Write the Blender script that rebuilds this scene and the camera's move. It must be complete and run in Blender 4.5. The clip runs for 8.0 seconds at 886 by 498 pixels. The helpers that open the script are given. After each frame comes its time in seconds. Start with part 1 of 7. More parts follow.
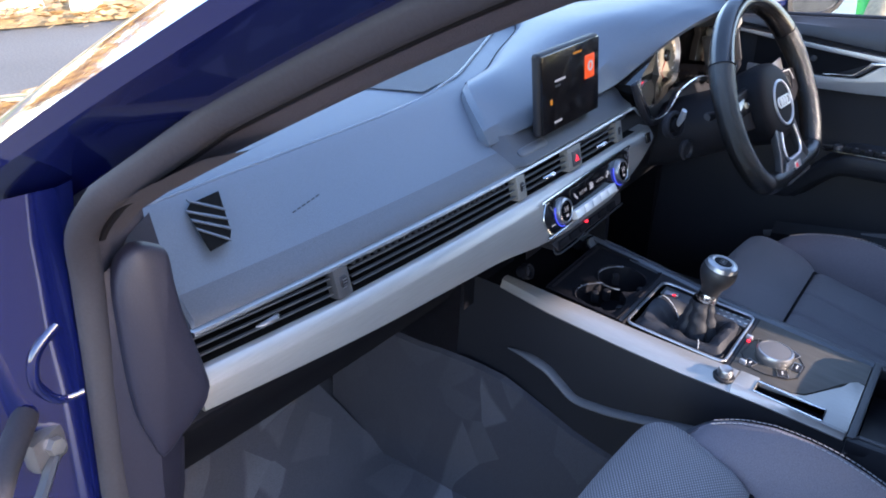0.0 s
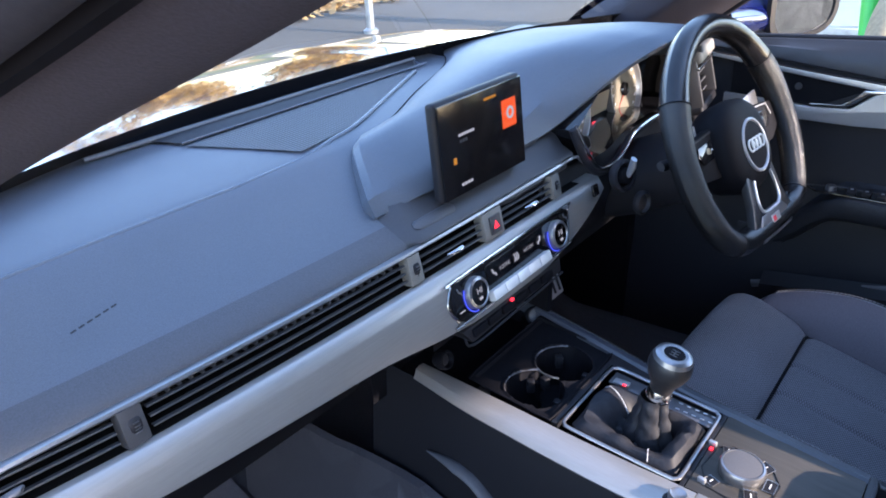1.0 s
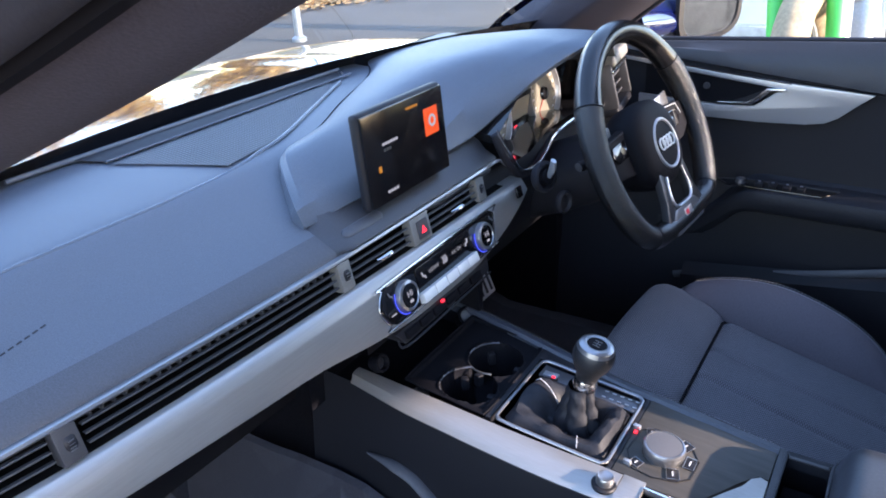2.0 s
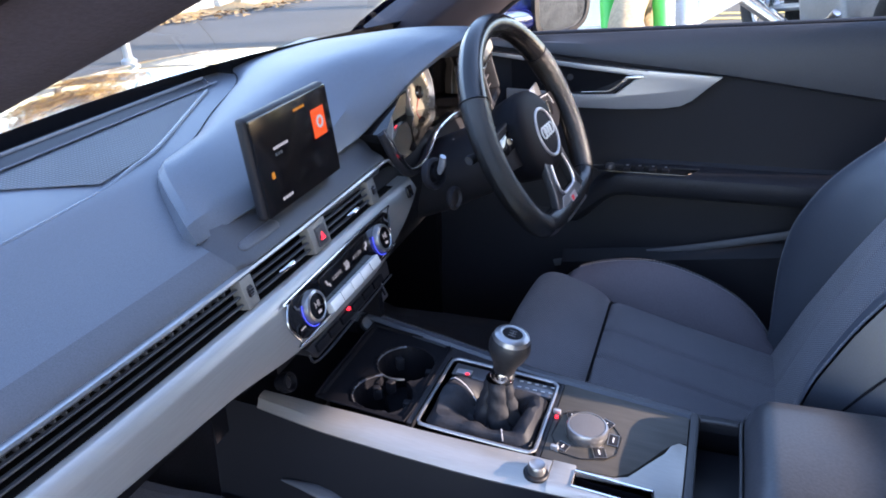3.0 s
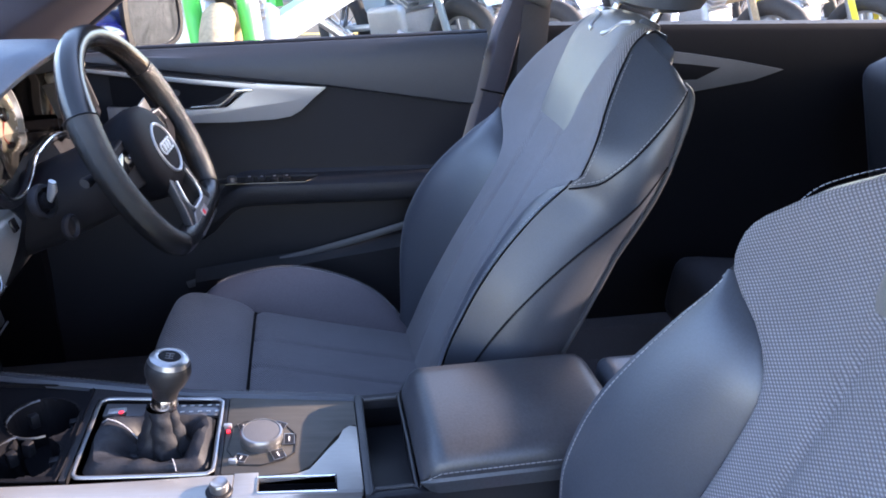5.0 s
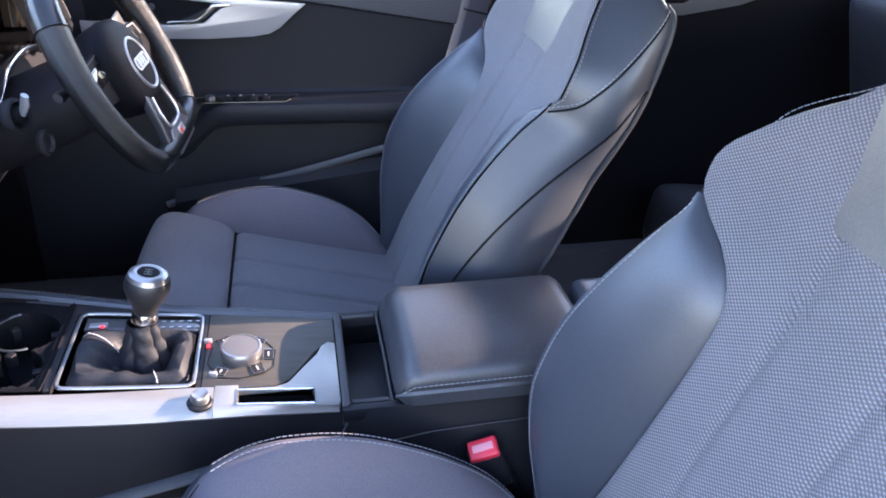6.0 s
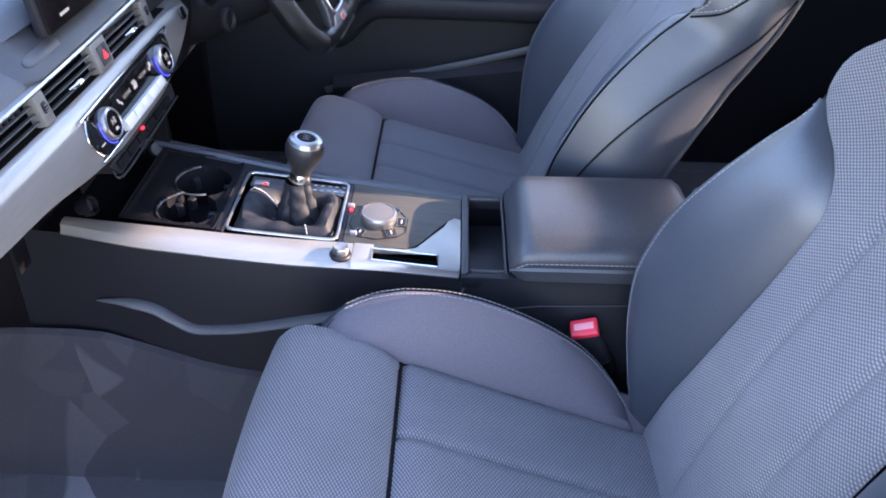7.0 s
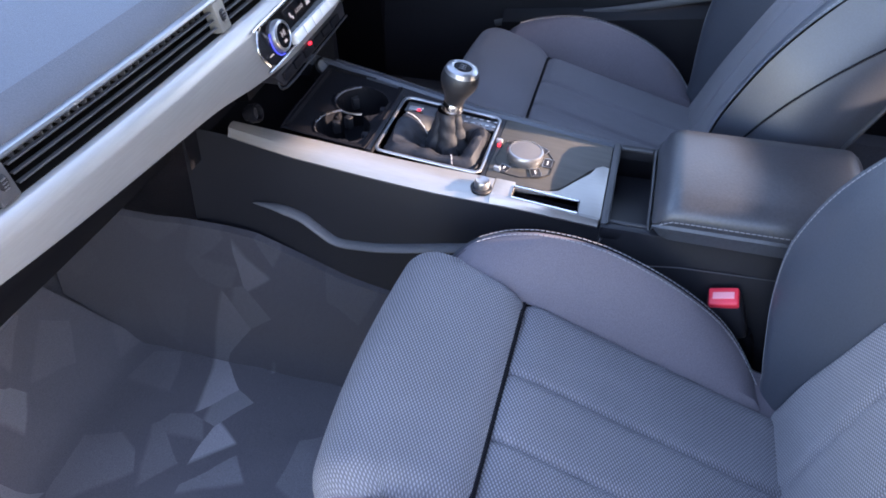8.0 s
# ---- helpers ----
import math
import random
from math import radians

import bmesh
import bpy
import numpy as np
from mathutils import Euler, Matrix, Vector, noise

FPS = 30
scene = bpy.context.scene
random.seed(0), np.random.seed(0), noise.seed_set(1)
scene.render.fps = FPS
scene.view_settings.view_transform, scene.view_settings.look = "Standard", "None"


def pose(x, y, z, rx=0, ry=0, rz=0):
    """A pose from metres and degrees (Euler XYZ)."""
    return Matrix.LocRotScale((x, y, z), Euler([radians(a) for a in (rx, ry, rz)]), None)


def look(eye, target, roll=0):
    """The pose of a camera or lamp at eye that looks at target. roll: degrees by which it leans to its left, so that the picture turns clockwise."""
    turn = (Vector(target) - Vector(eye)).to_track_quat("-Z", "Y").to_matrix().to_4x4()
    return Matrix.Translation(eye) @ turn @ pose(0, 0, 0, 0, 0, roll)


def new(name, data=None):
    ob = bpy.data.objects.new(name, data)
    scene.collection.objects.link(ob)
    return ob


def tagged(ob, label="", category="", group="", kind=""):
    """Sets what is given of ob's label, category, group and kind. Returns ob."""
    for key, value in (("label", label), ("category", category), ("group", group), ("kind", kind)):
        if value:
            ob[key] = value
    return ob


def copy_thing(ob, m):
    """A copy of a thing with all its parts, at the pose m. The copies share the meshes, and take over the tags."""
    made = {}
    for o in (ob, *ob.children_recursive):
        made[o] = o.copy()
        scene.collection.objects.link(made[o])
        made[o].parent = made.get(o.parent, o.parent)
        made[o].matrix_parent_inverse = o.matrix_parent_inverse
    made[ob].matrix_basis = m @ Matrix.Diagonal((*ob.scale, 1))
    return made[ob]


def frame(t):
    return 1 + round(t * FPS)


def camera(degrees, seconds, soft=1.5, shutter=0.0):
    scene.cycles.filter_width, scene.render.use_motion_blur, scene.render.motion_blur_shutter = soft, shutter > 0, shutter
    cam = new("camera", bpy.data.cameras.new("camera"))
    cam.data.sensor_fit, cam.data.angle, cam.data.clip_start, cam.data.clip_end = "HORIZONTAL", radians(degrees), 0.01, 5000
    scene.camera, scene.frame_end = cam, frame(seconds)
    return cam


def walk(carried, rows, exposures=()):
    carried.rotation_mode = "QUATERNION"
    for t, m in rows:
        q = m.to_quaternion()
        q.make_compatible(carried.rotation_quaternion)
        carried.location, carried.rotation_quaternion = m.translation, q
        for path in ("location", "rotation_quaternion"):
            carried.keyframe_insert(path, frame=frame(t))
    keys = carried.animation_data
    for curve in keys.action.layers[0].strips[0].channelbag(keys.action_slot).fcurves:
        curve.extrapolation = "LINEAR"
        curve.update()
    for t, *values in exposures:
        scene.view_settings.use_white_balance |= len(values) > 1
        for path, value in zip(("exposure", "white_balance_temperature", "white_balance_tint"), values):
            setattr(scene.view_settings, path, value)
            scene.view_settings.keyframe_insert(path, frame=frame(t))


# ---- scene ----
cam = camera(61.7, 8.0, soft=1.8)
PATH = [
    (0, (-0.909, -0.235, 1.209), (0.503, 0.847, 0.294), -1.3),
    (0.5, (-0.743, -0.214, 1.188), (0.641, 0.911, 0.282), -2.5),
    (1, (-0.656, -0.23, 1.193), (0.745, 0.9, 0.321), -3.2),
    (1.2, (-0.64, -0.247, 1.195), (0.769, 0.887, 0.341), -3.5),
    (2.3, (-0.675, -0.256, 1.206), (0.872, 0.668, 0.337), -3.5),
    (2.5, (-0.674, -0.251, 1.191), (0.908, 0.618, 0.331), -3.5),
    (3, (-0.676, -0.196, 1.182), (1.004, 0.465, 0.321), -3.9),
    (3.5, (-0.68, -0.16, 1.185), (1.084, 0.252, 0.337), -3.3),
    (4, (-0.689, -0.157, 1.188), (1.129, 0.015, 0.372), -2.2),
    (4.5, (-0.696, -0.16, 1.184), (1.131, -0.249, 0.377), -0.7),
    (5, (-0.702, -0.164, 1.172), (1.085, -0.499, 0.338), 1.1),
    (5.2, (-0.705, -0.165, 1.17), (1.058, -0.564, 0.315), 1.5),
    (6.3, (-0.728, -0.172, 1.17), (0.932, -0.466, 0.094), 2.4),
    (6.5, (-0.745, -0.164, 1.172), (0.9, -0.394, 0.058), 2.6),
    (7, (-0.804, -0.183, 1.181), (0.791, -0.169, -0.026), 1.5),
    (7.5, (-0.831, -0.208, 1.191), (0.68, 0.023, -0.099), 0.2),
    (8, (-0.802, -0.203, 1.174), (0.637, 0.201, -0.155), -0.5),
]
walk(cam, [(t, look(eye, target, roll)) for t, eye, target, roll in PATH],
     [(0.0, 3.52, 6000, 23), (1.2, 3.5, 6050, 23), (3.0, 3.6, 6250, 26), (5.0, 3.85, 6500, 28), (6.5, 4.22, 6700, 29), (7.0, 4.18, 6700, 29), (8.0, 4.08, 6750, 28)])

# ---- light ----
SUN_TO = Vector((0.115, -0.956, 0.285)).normalized()
world = bpy.data.worlds.new("world")
scene.world = world
world.use_nodes = True
wn = world.node_tree
sky = wn.nodes.new("ShaderNodeTexSky")
sky.sky_type = "NISHITA"
sky.sun_disc = False
sky.sun_elevation = math.asin(SUN_TO.z)
sky.sun_rotation = math.atan2(SUN_TO.x, SUN_TO.y)
sky.air_density, sky.dust_density, sky.ozone_density = 1.1, 1.0, 1.5
wn.links.new(sky.outputs[0], wn.nodes["Background"].inputs[0])
wn.nodes["Background"].inputs[1].default_value = 0.15
sun_data = bpy.data.lights.new("sun", "SUN")
sun_data.energy, sun_data.angle, sun_data.color = 1.7, radians(0.6), (1.0, 0.86, 0.66)
sun = new("sun", sun_data)
sun.matrix_world = look(SUN_TO * 30, (0, 0, 0))

# ---- materials ----


def material(name, color, rough=0.5, metal=0.0, grain=0.0, grain_scale=400.0, blotch=0.0, blotch_scale=9.0,
             bump=0.0, coat=0.0, spec=0.5, stretch=(1, 1, 1), rough_var=0.0):
    """A surface with fine grain and broad blotches in colour, roughness and relief."""
    m = bpy.data.materials.new(name)
    m.use_nodes = True
    n, l = m.node_tree.nodes, m.node_tree.links
    b = n["Principled BSDF"]
    b.inputs["Roughness"].default_value = rough
    b.inputs["Metallic"].default_value = metal
    b.inputs["Coat Weight"].default_value = coat
    b.inputs["Coat Roughness"].default_value = 0.04
    b.inputs["Specular IOR Level"].default_value = spec
    co = n.new("ShaderNodeTexCoord")
    mp = n.new("ShaderNodeMapping")
    mp.inputs["Scale"].default_value = stretch
    l.new(co.outputs["Object"], mp.inputs["Vector"])
    fine = n.new("ShaderNodeTexNoise")
    fine.inputs["Scale"].default_value, fine.inputs["Detail"].default_value = grain_scale, 3
    wide = n.new("ShaderNodeTexNoise")
    wide.inputs["Scale"].default_value, wide.inputs["Detail"].default_value = blotch_scale, 4
    l.new(mp.outputs[0], fine.inputs["Vector"])
    l.new(co.outputs["Object"], wide.inputs["Vector"])
    base = [n.new("ShaderNodeMix") for _ in range(2)]
    for mx in base:
        mx.data_type = "RGBA"
    dark = tuple(c * (1 - blotch) for c in color)
    light = tuple(min(1, c * (1 + blotch)) for c in color)
    base[0].inputs[6].default_value, base[0].inputs[7].default_value = (*dark, 1), (*light, 1)
    l.new(wide.outputs["Fac"], base[0].inputs[0])
    base[1].inputs[0].default_value = grain
    base[1].blend_type = "OVERLAY"
    l.new(base[0].outputs[2], base[1].inputs[6])
    l.new(fine.outputs["Fac"], base[1].inputs[7])
    l.new(base[1].outputs[2], b.inputs["Base Color"])
    if rough_var:
        rr = n.new("ShaderNodeMapRange")
        rr.inputs["To Min"].default_value, rr.inputs["To Max"].default_value = rough - rough_var, rough + rough_var
        l.new(wide.outputs["Fac"], rr.inputs["Value"])
        l.new(rr.outputs[0], b.inputs["Roughness"])
    if bump:
        bp = n.new("ShaderNodeBump")
        bp.inputs["Strength"].default_value, bp.inputs["Distance"].default_value = bump, 0.0006
        l.new(fine.outputs["Fac"], bp.inputs["Height"])
        l.new(bp.outputs[0], b.inputs["Normal"])
    return m


def weave(name, color, scale, axis_turn=(0, 0, 0), strength=0.5, rough=0.85, dots=False, ratio=0.55, sheen=0.25, slant=None):
    """Woven or knitted cloth: raised yarns in two directions, with slightly lighter crests."""
    m = bpy.data.materials.new(name)
    m.use_nodes = True
    n, l = m.node_tree.nodes, m.node_tree.links
    b = n["Principled BSDF"]
    b.inputs["Roughness"].default_value = rough
    b.inputs["Sheen Weight"].default_value = sheen
    b.inputs["Sheen Roughness"].default_value = 0.5
    co = n.new("ShaderNodeTexCoord")
    waves = []
    for turn in ((0, 0, radians(0 if slant is None else slant)), (0, 0, radians(90 if slant is None else -slant))):
        mp = n.new("ShaderNodeMapping")
        mp.inputs["Rotation"].default_value = turn
        l.new(co.outputs["UV"], mp.inputs["Vector"])
        w = n.new("ShaderNodeTexWave")
        w.inputs["Scale"].default_value = scale if not waves else scale * ratio
        w.inputs["Distortion"].default_value = 0.25
        w.inputs["Detail"].default_value = 1
        l.new(mp.outputs[0], w.inputs["Vector"])
        waves.append(w)
    mul = n.new("ShaderNodeMath")
    mul.operation = "MULTIPLY" if dots else "ADD"
    l.new(waves[0].outputs["Fac"], mul.inputs[0])
    sc = n.new("ShaderNodeMath")
    sc.operation = "MULTIPLY_ADD"
    sc.inputs[1].default_value, sc.inputs[2].default_value = (0.8, 0.2) if dots else (0.35, 0.0)
    l.new(waves[1].outputs["Fac"], sc.inputs[0])
    l.new(sc.outputs[0], mul.inputs[1])
    wide = n.new("ShaderNodeTexNoise")
    wide.inputs["Scale"].default_value = 7.0
    l.new(co.outputs["Object"], wide.inputs["Vector"])
    ramp = n.new("ShaderNodeMix")
    ramp.data_type = "RGBA"
    ramp.inputs[6].default_value = (*[c * 0.40 for c in color], 1)
    ramp.inputs[7].default_value = (*[c * 1.5 for c in color], 1)
    l.new(mul.outputs[0], ramp.inputs[0])
    tone = n.new("ShaderNodeMix")
    tone.data_type, tone.blend_type = "RGBA", "OVERLAY"
    tone.inputs[0].default_value = 0.25
    l.new(ramp.outputs[2], tone.inputs[6])
    l.new(wide.outputs["Fac"], tone.inputs[7])
    l.new(tone.outputs[2], b.inputs["Base Color"])
    bp = n.new("ShaderNodeBump")
    bp.inputs["Strength"].default_value, bp.inputs["Distance"].default_value = strength, 0.0015
    l.new(mul.outputs[0], bp.inputs["Height"])
    l.new(bp.outputs[0], b.inputs["Normal"])
    return m


def glowing(name, color, strength, base=(0.01, 0.01, 0.01)):
    m = bpy.data.materials.new(name)
    m.use_nodes = True
    b = m.node_tree.nodes["Principled BSDF"]
    b.inputs["Base Color"].default_value = (*base, 1)
    b.inputs["Roughness"].default_value = 0.2
    b.inputs["Emission Color"].default_value = (*color, 1)
    b.inputs["Emission Strength"].default_value = strength
    return m


def clear_glass(name, tint=(0.93, 0.96, 0.95), gloss=1.0):
    m = bpy.data.materials.new(name)
    m.use_nodes = True
    n, l = m.node_tree.nodes, m.node_tree.links
    out = n["Material Output"]
    n.remove(n["Principled BSDF"])
    tr, gl, mx, fr, k = (n.new("ShaderNodeBsdfTransparent"), n.new("ShaderNodeBsdfGlossy"), n.new("ShaderNodeMixShader"),
                         n.new("ShaderNodeFresnel"), n.new("ShaderNodeMath"))
    tr.inputs[0].default_value = (*tint, 1)
    gl.inputs["Roughness"].default_value = 0.02
    fr.inputs[0].default_value = 1.45
    k.operation = "MULTIPLY"
    k.inputs[1].default_value = gloss
    l.new(fr.outputs[0], k.inputs[0])
    l.new(k.outputs[0], mx.inputs[0])
    l.new(tr.outputs[0], mx.inputs[1])
    l.new(gl.outputs[0], mx.inputs[2])
    l.new(mx.outputs[0], out.inputs[0])
    return m


DASH = material("dash_vinyl", (0.064, 0.076, 0.096), 0.42, grain=0.35, grain_scale=900, blotch=0.08, bump=0.35, rough_var=0.05)
DASH_LOW = material("dash_vinyl_grained", (0.046, 0.048, 0.056), 0.45, grain=0.4, grain_scale=700, blotch=0.08, bump=0.6)
PLASTIC = material("black_plastic", (0.011, 0.011, 0.014), 0.5, spec=0.27, grain=0.3, grain_scale=800, blotch=0.12, bump=0.25, rough_var=0.06)
DOOR_PLASTIC = material("door_plastic", (0.014, 0.014, 0.018), 0.55, spec=0.25, grain=0.3, grain_scale=800, blotch=0.12, bump=0.25)
# Near-black; on hollows, glovebox and rear door it puts shade into the colour.
PLASTIC_DARK = material("dark_and_shade_plastic", (0.005, 0.005, 0.007), 0.65, spec=0.1, grain=0.3, blotch=0.1)
PLASTIC_GREY = material("grey_plastic", (0.036, 0.036, 0.040), 0.5, grain=0.3, grain_scale=700, blotch=0.1, bump=0.25)
GLOSS = material("gloss_black", (0.005, 0.005, 0.006), 0.08, blotch=0.1, coat=0.5)
ALU = material("brushed_aluminium", (0.33, 0.325, 0.315), 0.42, metal=0.7, grain=0.10, grain_scale=500, stretch=(0.03, 1, 1), blotch=0.05, bump=0.06, rough_var=0.05)
ALU_Y = material("brushed_aluminium_long", (0.34, 0.32, 0.30), 0.42, metal=0.7, grain=0.10, grain_scale=500, stretch=(1, 0.03, 1), blotch=0.05, bump=0.06, rough_var=0.05)
SILVER = material("silver_paint", (0.5, 0.5, 0.51), 0.38, metal=0.75, grain=0.2, grain_scale=1500, blotch=0.04)
SATIN = material("dark_satin_metal", (0.13, 0.13, 0.14), 0.32, metal=0.6, grain=0.2, grain_scale=1500, blotch=0.05)
FRAME_METAL = material("satin_frame", (0.30, 0.30, 0.31), 0.3, metal=0.85, grain=0.2, grain_scale=1200, blotch=0.05)
DASH_EDGE = material("dash_vinyl_crease", (0.07, 0.083, 0.105), 0.18, grain=0.2, grain_scale=900, blotch=0.08, bump=0.15)
KEY_SILVER = material("key_silver", (0.62, 0.62, 0.60), 0.45, metal=0.25, grain=0.2, grain_scale=1200, blotch=0.04)
CHROME = material("chrome", (0.55, 0.55, 0.56), 0.20, metal=1.0, blotch=0.04)
LEATHER = material("black_leather", (0.037, 0.043, 0.056), 0.40, spec=0.75, grain=0.3, grain_scale=520, blotch=0.10, bump=0.22, rough_var=0.05)
# Lighter base colour than the other seat leather.
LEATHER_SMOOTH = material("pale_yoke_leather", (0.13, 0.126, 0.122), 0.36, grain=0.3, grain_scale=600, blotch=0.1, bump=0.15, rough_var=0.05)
LEATHER_SOFT = material("soft_black_leather", (0.018, 0.019, 0.024), 0.55, spec=0.25, grain=0.5, grain_scale=300, blotch=0.2, bump=0.6, rough_var=0.08)
WHEEL_LEATHER = material("worn_wheel_leather", (0.007, 0.007, 0.008), 0.24, grain=0.4, grain_scale=600, blotch=0.2, bump=0.3, rough_var=0.08)
FABRIC = weave("seat_fabric", (0.178, 0.172, 0.190), 104.0, strength=0.7, dots=True, ratio=1.0, slant=55, sheen=0.1)
SUEDE = material("seat_side_fabric", (0.105, 0.092, 0.108), 0.8, grain=0.5, grain_scale=900, blotch=0.12, bump=0.3)
STITCH = material("grey_thread", (0.24, 0.24, 0.26), 0.7, blotch=0.1)
CARPET = material("carpet", (0.036, 0.035, 0.041), 0.95, grain=0.6, grain_scale=500, blotch=0.3, blotch_scale=14, bump=1.0)
RUBBER = material("rubber", (0.020, 0.0195, 0.026), 0.6, spec=0.35, grain=0.3, blotch=0.15, bump=0.2)
RIDGE_GREY = material("ridge_grey_plastic", (0.085, 0.085, 0.092), 0.62, grain=0.3, grain_scale=700, blotch=0.1, bump=0.2)
PILLAR_CLOTH = material("pillar_trim", (0.030, 0.028, 0.042), 0.75, grain=0.5, grain_scale=900, blotch=0.1, bump=0.4)
PAINT = material("blue_car_paint", (0.003, 0.005, 0.042), 0.12, metal=0.1, grain=0.15, grain_scale=3000, blotch=0.05, coat=1.0)
GLASS = clear_glass("window_glass", (0.76, 0.81, 0.81))
MIRROR = material("mirror_silvering", (0.40, 0.42, 0.44), 0.01, metal=1.0)
# Warm paler grey: sunlight on dividers, hazard switch and vent rim put into colour.
SUNLIT_GREY = material("sunlit_grey_plastic", (0.15, 0.142, 0.128), 0.5, grain=0.3, grain_scale=700, blotch=0.1, bump=0.2)
RED_LIT = glowing("red_lit", (1.0, 0.03, 0.05), 0.22, (0.4, 0.02, 0.02))
RED_PLASTIC = material("red_plastic", (0.80, 0.035, 0.06), 0.4, blotch=0.06)
ORANGE_LIT = glowing("orange_screen", (1.0, 0.11, 0.015), 0.085)
AMBER_LIT = glowing("amber_screen", (1.0, 0.40, 0.03), 0.05)
WHITE_LIT = glowing("white_screen", (0.9, 0.93, 1.0), 0.045)
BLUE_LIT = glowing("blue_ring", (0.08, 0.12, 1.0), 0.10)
SCREEN = material("screen_glass", (0.004, 0.004, 0.005), 0.14, spec=0.35, blotch=0.1)
WHITE_MARK = material("white_marking", (0.6, 0.6, 0.62), 0.5, blotch=0.05)
# Warm beige puts sunlight on the dials and display page into the colour.
SUNLIT_DIAL = material("dial_face", (0.13, 0.115, 0.085), 0.5, blotch=0.1)
ARM_LEATHER = material("worn_armrest_leather", (0.036, 0.039, 0.047), 0.40, spec=0.6, grain=0.4, grain_scale=300, blotch=0.22, blotch_scale=22, bump=0.3, rough_var=0.08)
WOOD_DARK = material("dark_wood_inlay", (0.050, 0.045, 0.038), 0.45, spec=0.35, grain=0.45, grain_scale=160, stretch=(1.0, 0.06, 1), blotch=0.2, bump=0.3)

# ---- shaping ----


def thing(name, label, category, loc=(0, 0, 0), group="", kind=""):
    ob = new(name)
    ob.empty_display_size = 0.05
    ob.location = loc
    return tagged(ob, label, category, group, kind)


def base_of(ob):
    p = Vector((0, 0, 0))
    while ob is not None:
        p += ob.location
        ob = ob.parent
    return p


def part(name, bm, mat, parent=None, label="", flat=False, angle=38):
    """One bmesh, in world metres, as one mesh under a thing or a part."""
    if parent is not None:
        bmesh.ops.translate(bm, verts=bm.verts, vec=-base_of(parent))
    me = bpy.data.meshes.new(name)
    bm.normal_update()
    bm.to_mesh(me)
    bm.free()
    if not flat:
        me.polygons.foreach_set("use_smooth", [True] * len(me.polygons))
        me.set_sharp_from_angle(angle=radians(angle))
    me.materials.append(mat)
    ob = new(name, me)
    if parent is not None:
        ob.parent = parent
    if label:
        ob["label"] = label
    return ob


def structure(name, bm, mat, label, flat=False):
    return tagged(part(name, bm, mat, flat=flat), label, name.split("_")[0], kind="structure")


def sheet(rows, closed=False, bm=None, uv=None):
    """A skin over rows of points; closed joins each row's ends."""
    bm = bm or bmesh.new()
    grid = [[bm.verts.new(p) for p in row] for row in rows]
    lay = bm.loops.layers.uv.verify() if uv else None
    for i in range(len(grid) - 1):
        k = len(grid[i])
        for j in range(k if closed else k - 1):
            j2 = (j + 1) % k
            try:
                f = bm.faces.new((grid[i][j], grid[i][j2], grid[i + 1][j2], grid[i + 1][j]))
            except ValueError:
                continue
            if uv:
                for loop, (a, b) in zip(f.loops, ((i, j), (i, j2), (i + 1, j2), (i + 1, j))):
                    loop[lay].uv = uv[a][b]
    return bm


def capped(rows):
    """A closed skin over rings, with both ends filled."""
    bm = sheet(rows, True)
    bm.verts.ensure_lookup_table()
    k = len(rows[0])
    n = len(bm.verts)
    bm.faces.new([bm.verts[i] for i in range(k)][::-1])
    bm.faces.new([bm.verts[n - k + i] for i in range(k)])
    bmesh.ops.recalc_face_normals(bm, faces=bm.faces)
    return bm


def thick(bm, depth):
    bmesh.ops.recalc_face_normals(bm, faces=bm.faces)
    bmesh.ops.solidify(bm, geom=bm.faces[:], thickness=depth)
    return bm


def box(c, s, bevel=0.002, turn=None, seg=2):
    bm = bmesh.new()
    bmesh.ops.create_cube(bm, size=1, matrix=Matrix.Diagonal((*s, 1)))
    if bevel:
        bmesh.ops.bevel(bm, geom=bm.edges[:], offset=min(bevel, 0.49 * min(s)), segments=seg, profile=0.6, affect="EDGES")
    m = Matrix.Translation(c)
    if turn:
        m = m @ Euler([radians(a) for a in turn]).to_matrix().to_4x4()
    bmesh.ops.transform(bm, matrix=m, verts=bm.verts)
    return bm


def join(*bms):
    out = bms[0]
    for b in bms[1:]:
        me = bpy.data.meshes.new("tmp")
        b.to_mesh(me)
        out.from_mesh(me)
        bpy.data.meshes.remove(me)
        b.free()
    return out


def slab(points, push, bevel=0.0015, seg=2):
    """A flat outline pushed along a vector, with softened edges."""
    bm = bmesh.new()
    push = Vector(push)
    a = [bm.verts.new(p) for p in points]
    b = [bm.verts.new(Vector(p) + push) for p in points]
    bm.faces.new(a)
    bm.faces.new(b[::-1])
    for i in range(len(a)):
        j = (i + 1) % len(a)
        bm.faces.new((a[j], a[i], b[i], b[j]))
    bmesh.ops.recalc_face_normals(bm, faces=bm.faces)
    if bevel:
        bmesh.ops.bevel(bm, geom=bm.edges[:], offset=bevel, segments=seg, profile=0.6, affect="EDGES")
    return bm


def smooth_line(points, n=8, closed=False):
    """A Catmull-Rom curve through points."""
    p = [Vector(q) for q in points]
    k = len(p)
    out = []
    for i in range(k if closed else k - 1):
        if closed:
            a, b, c, d = p[i - 1], p[i], p[(i + 1) % k], p[(i + 2) % k]
        else:
            a, b, c, d = p[max(i - 1, 0)], p[i], p[i + 1], p[min(i + 2, k - 1)]
        for s in range(n):
            t = s / n
            out.append(0.5 * ((2 * b) + (c - a) * t + (2 * a - 5 * b + 4 * c - d) * t * t + (3 * b - a - 3 * c + d) * t ** 3))
    if not closed:
        out.append(p[-1])
    return out


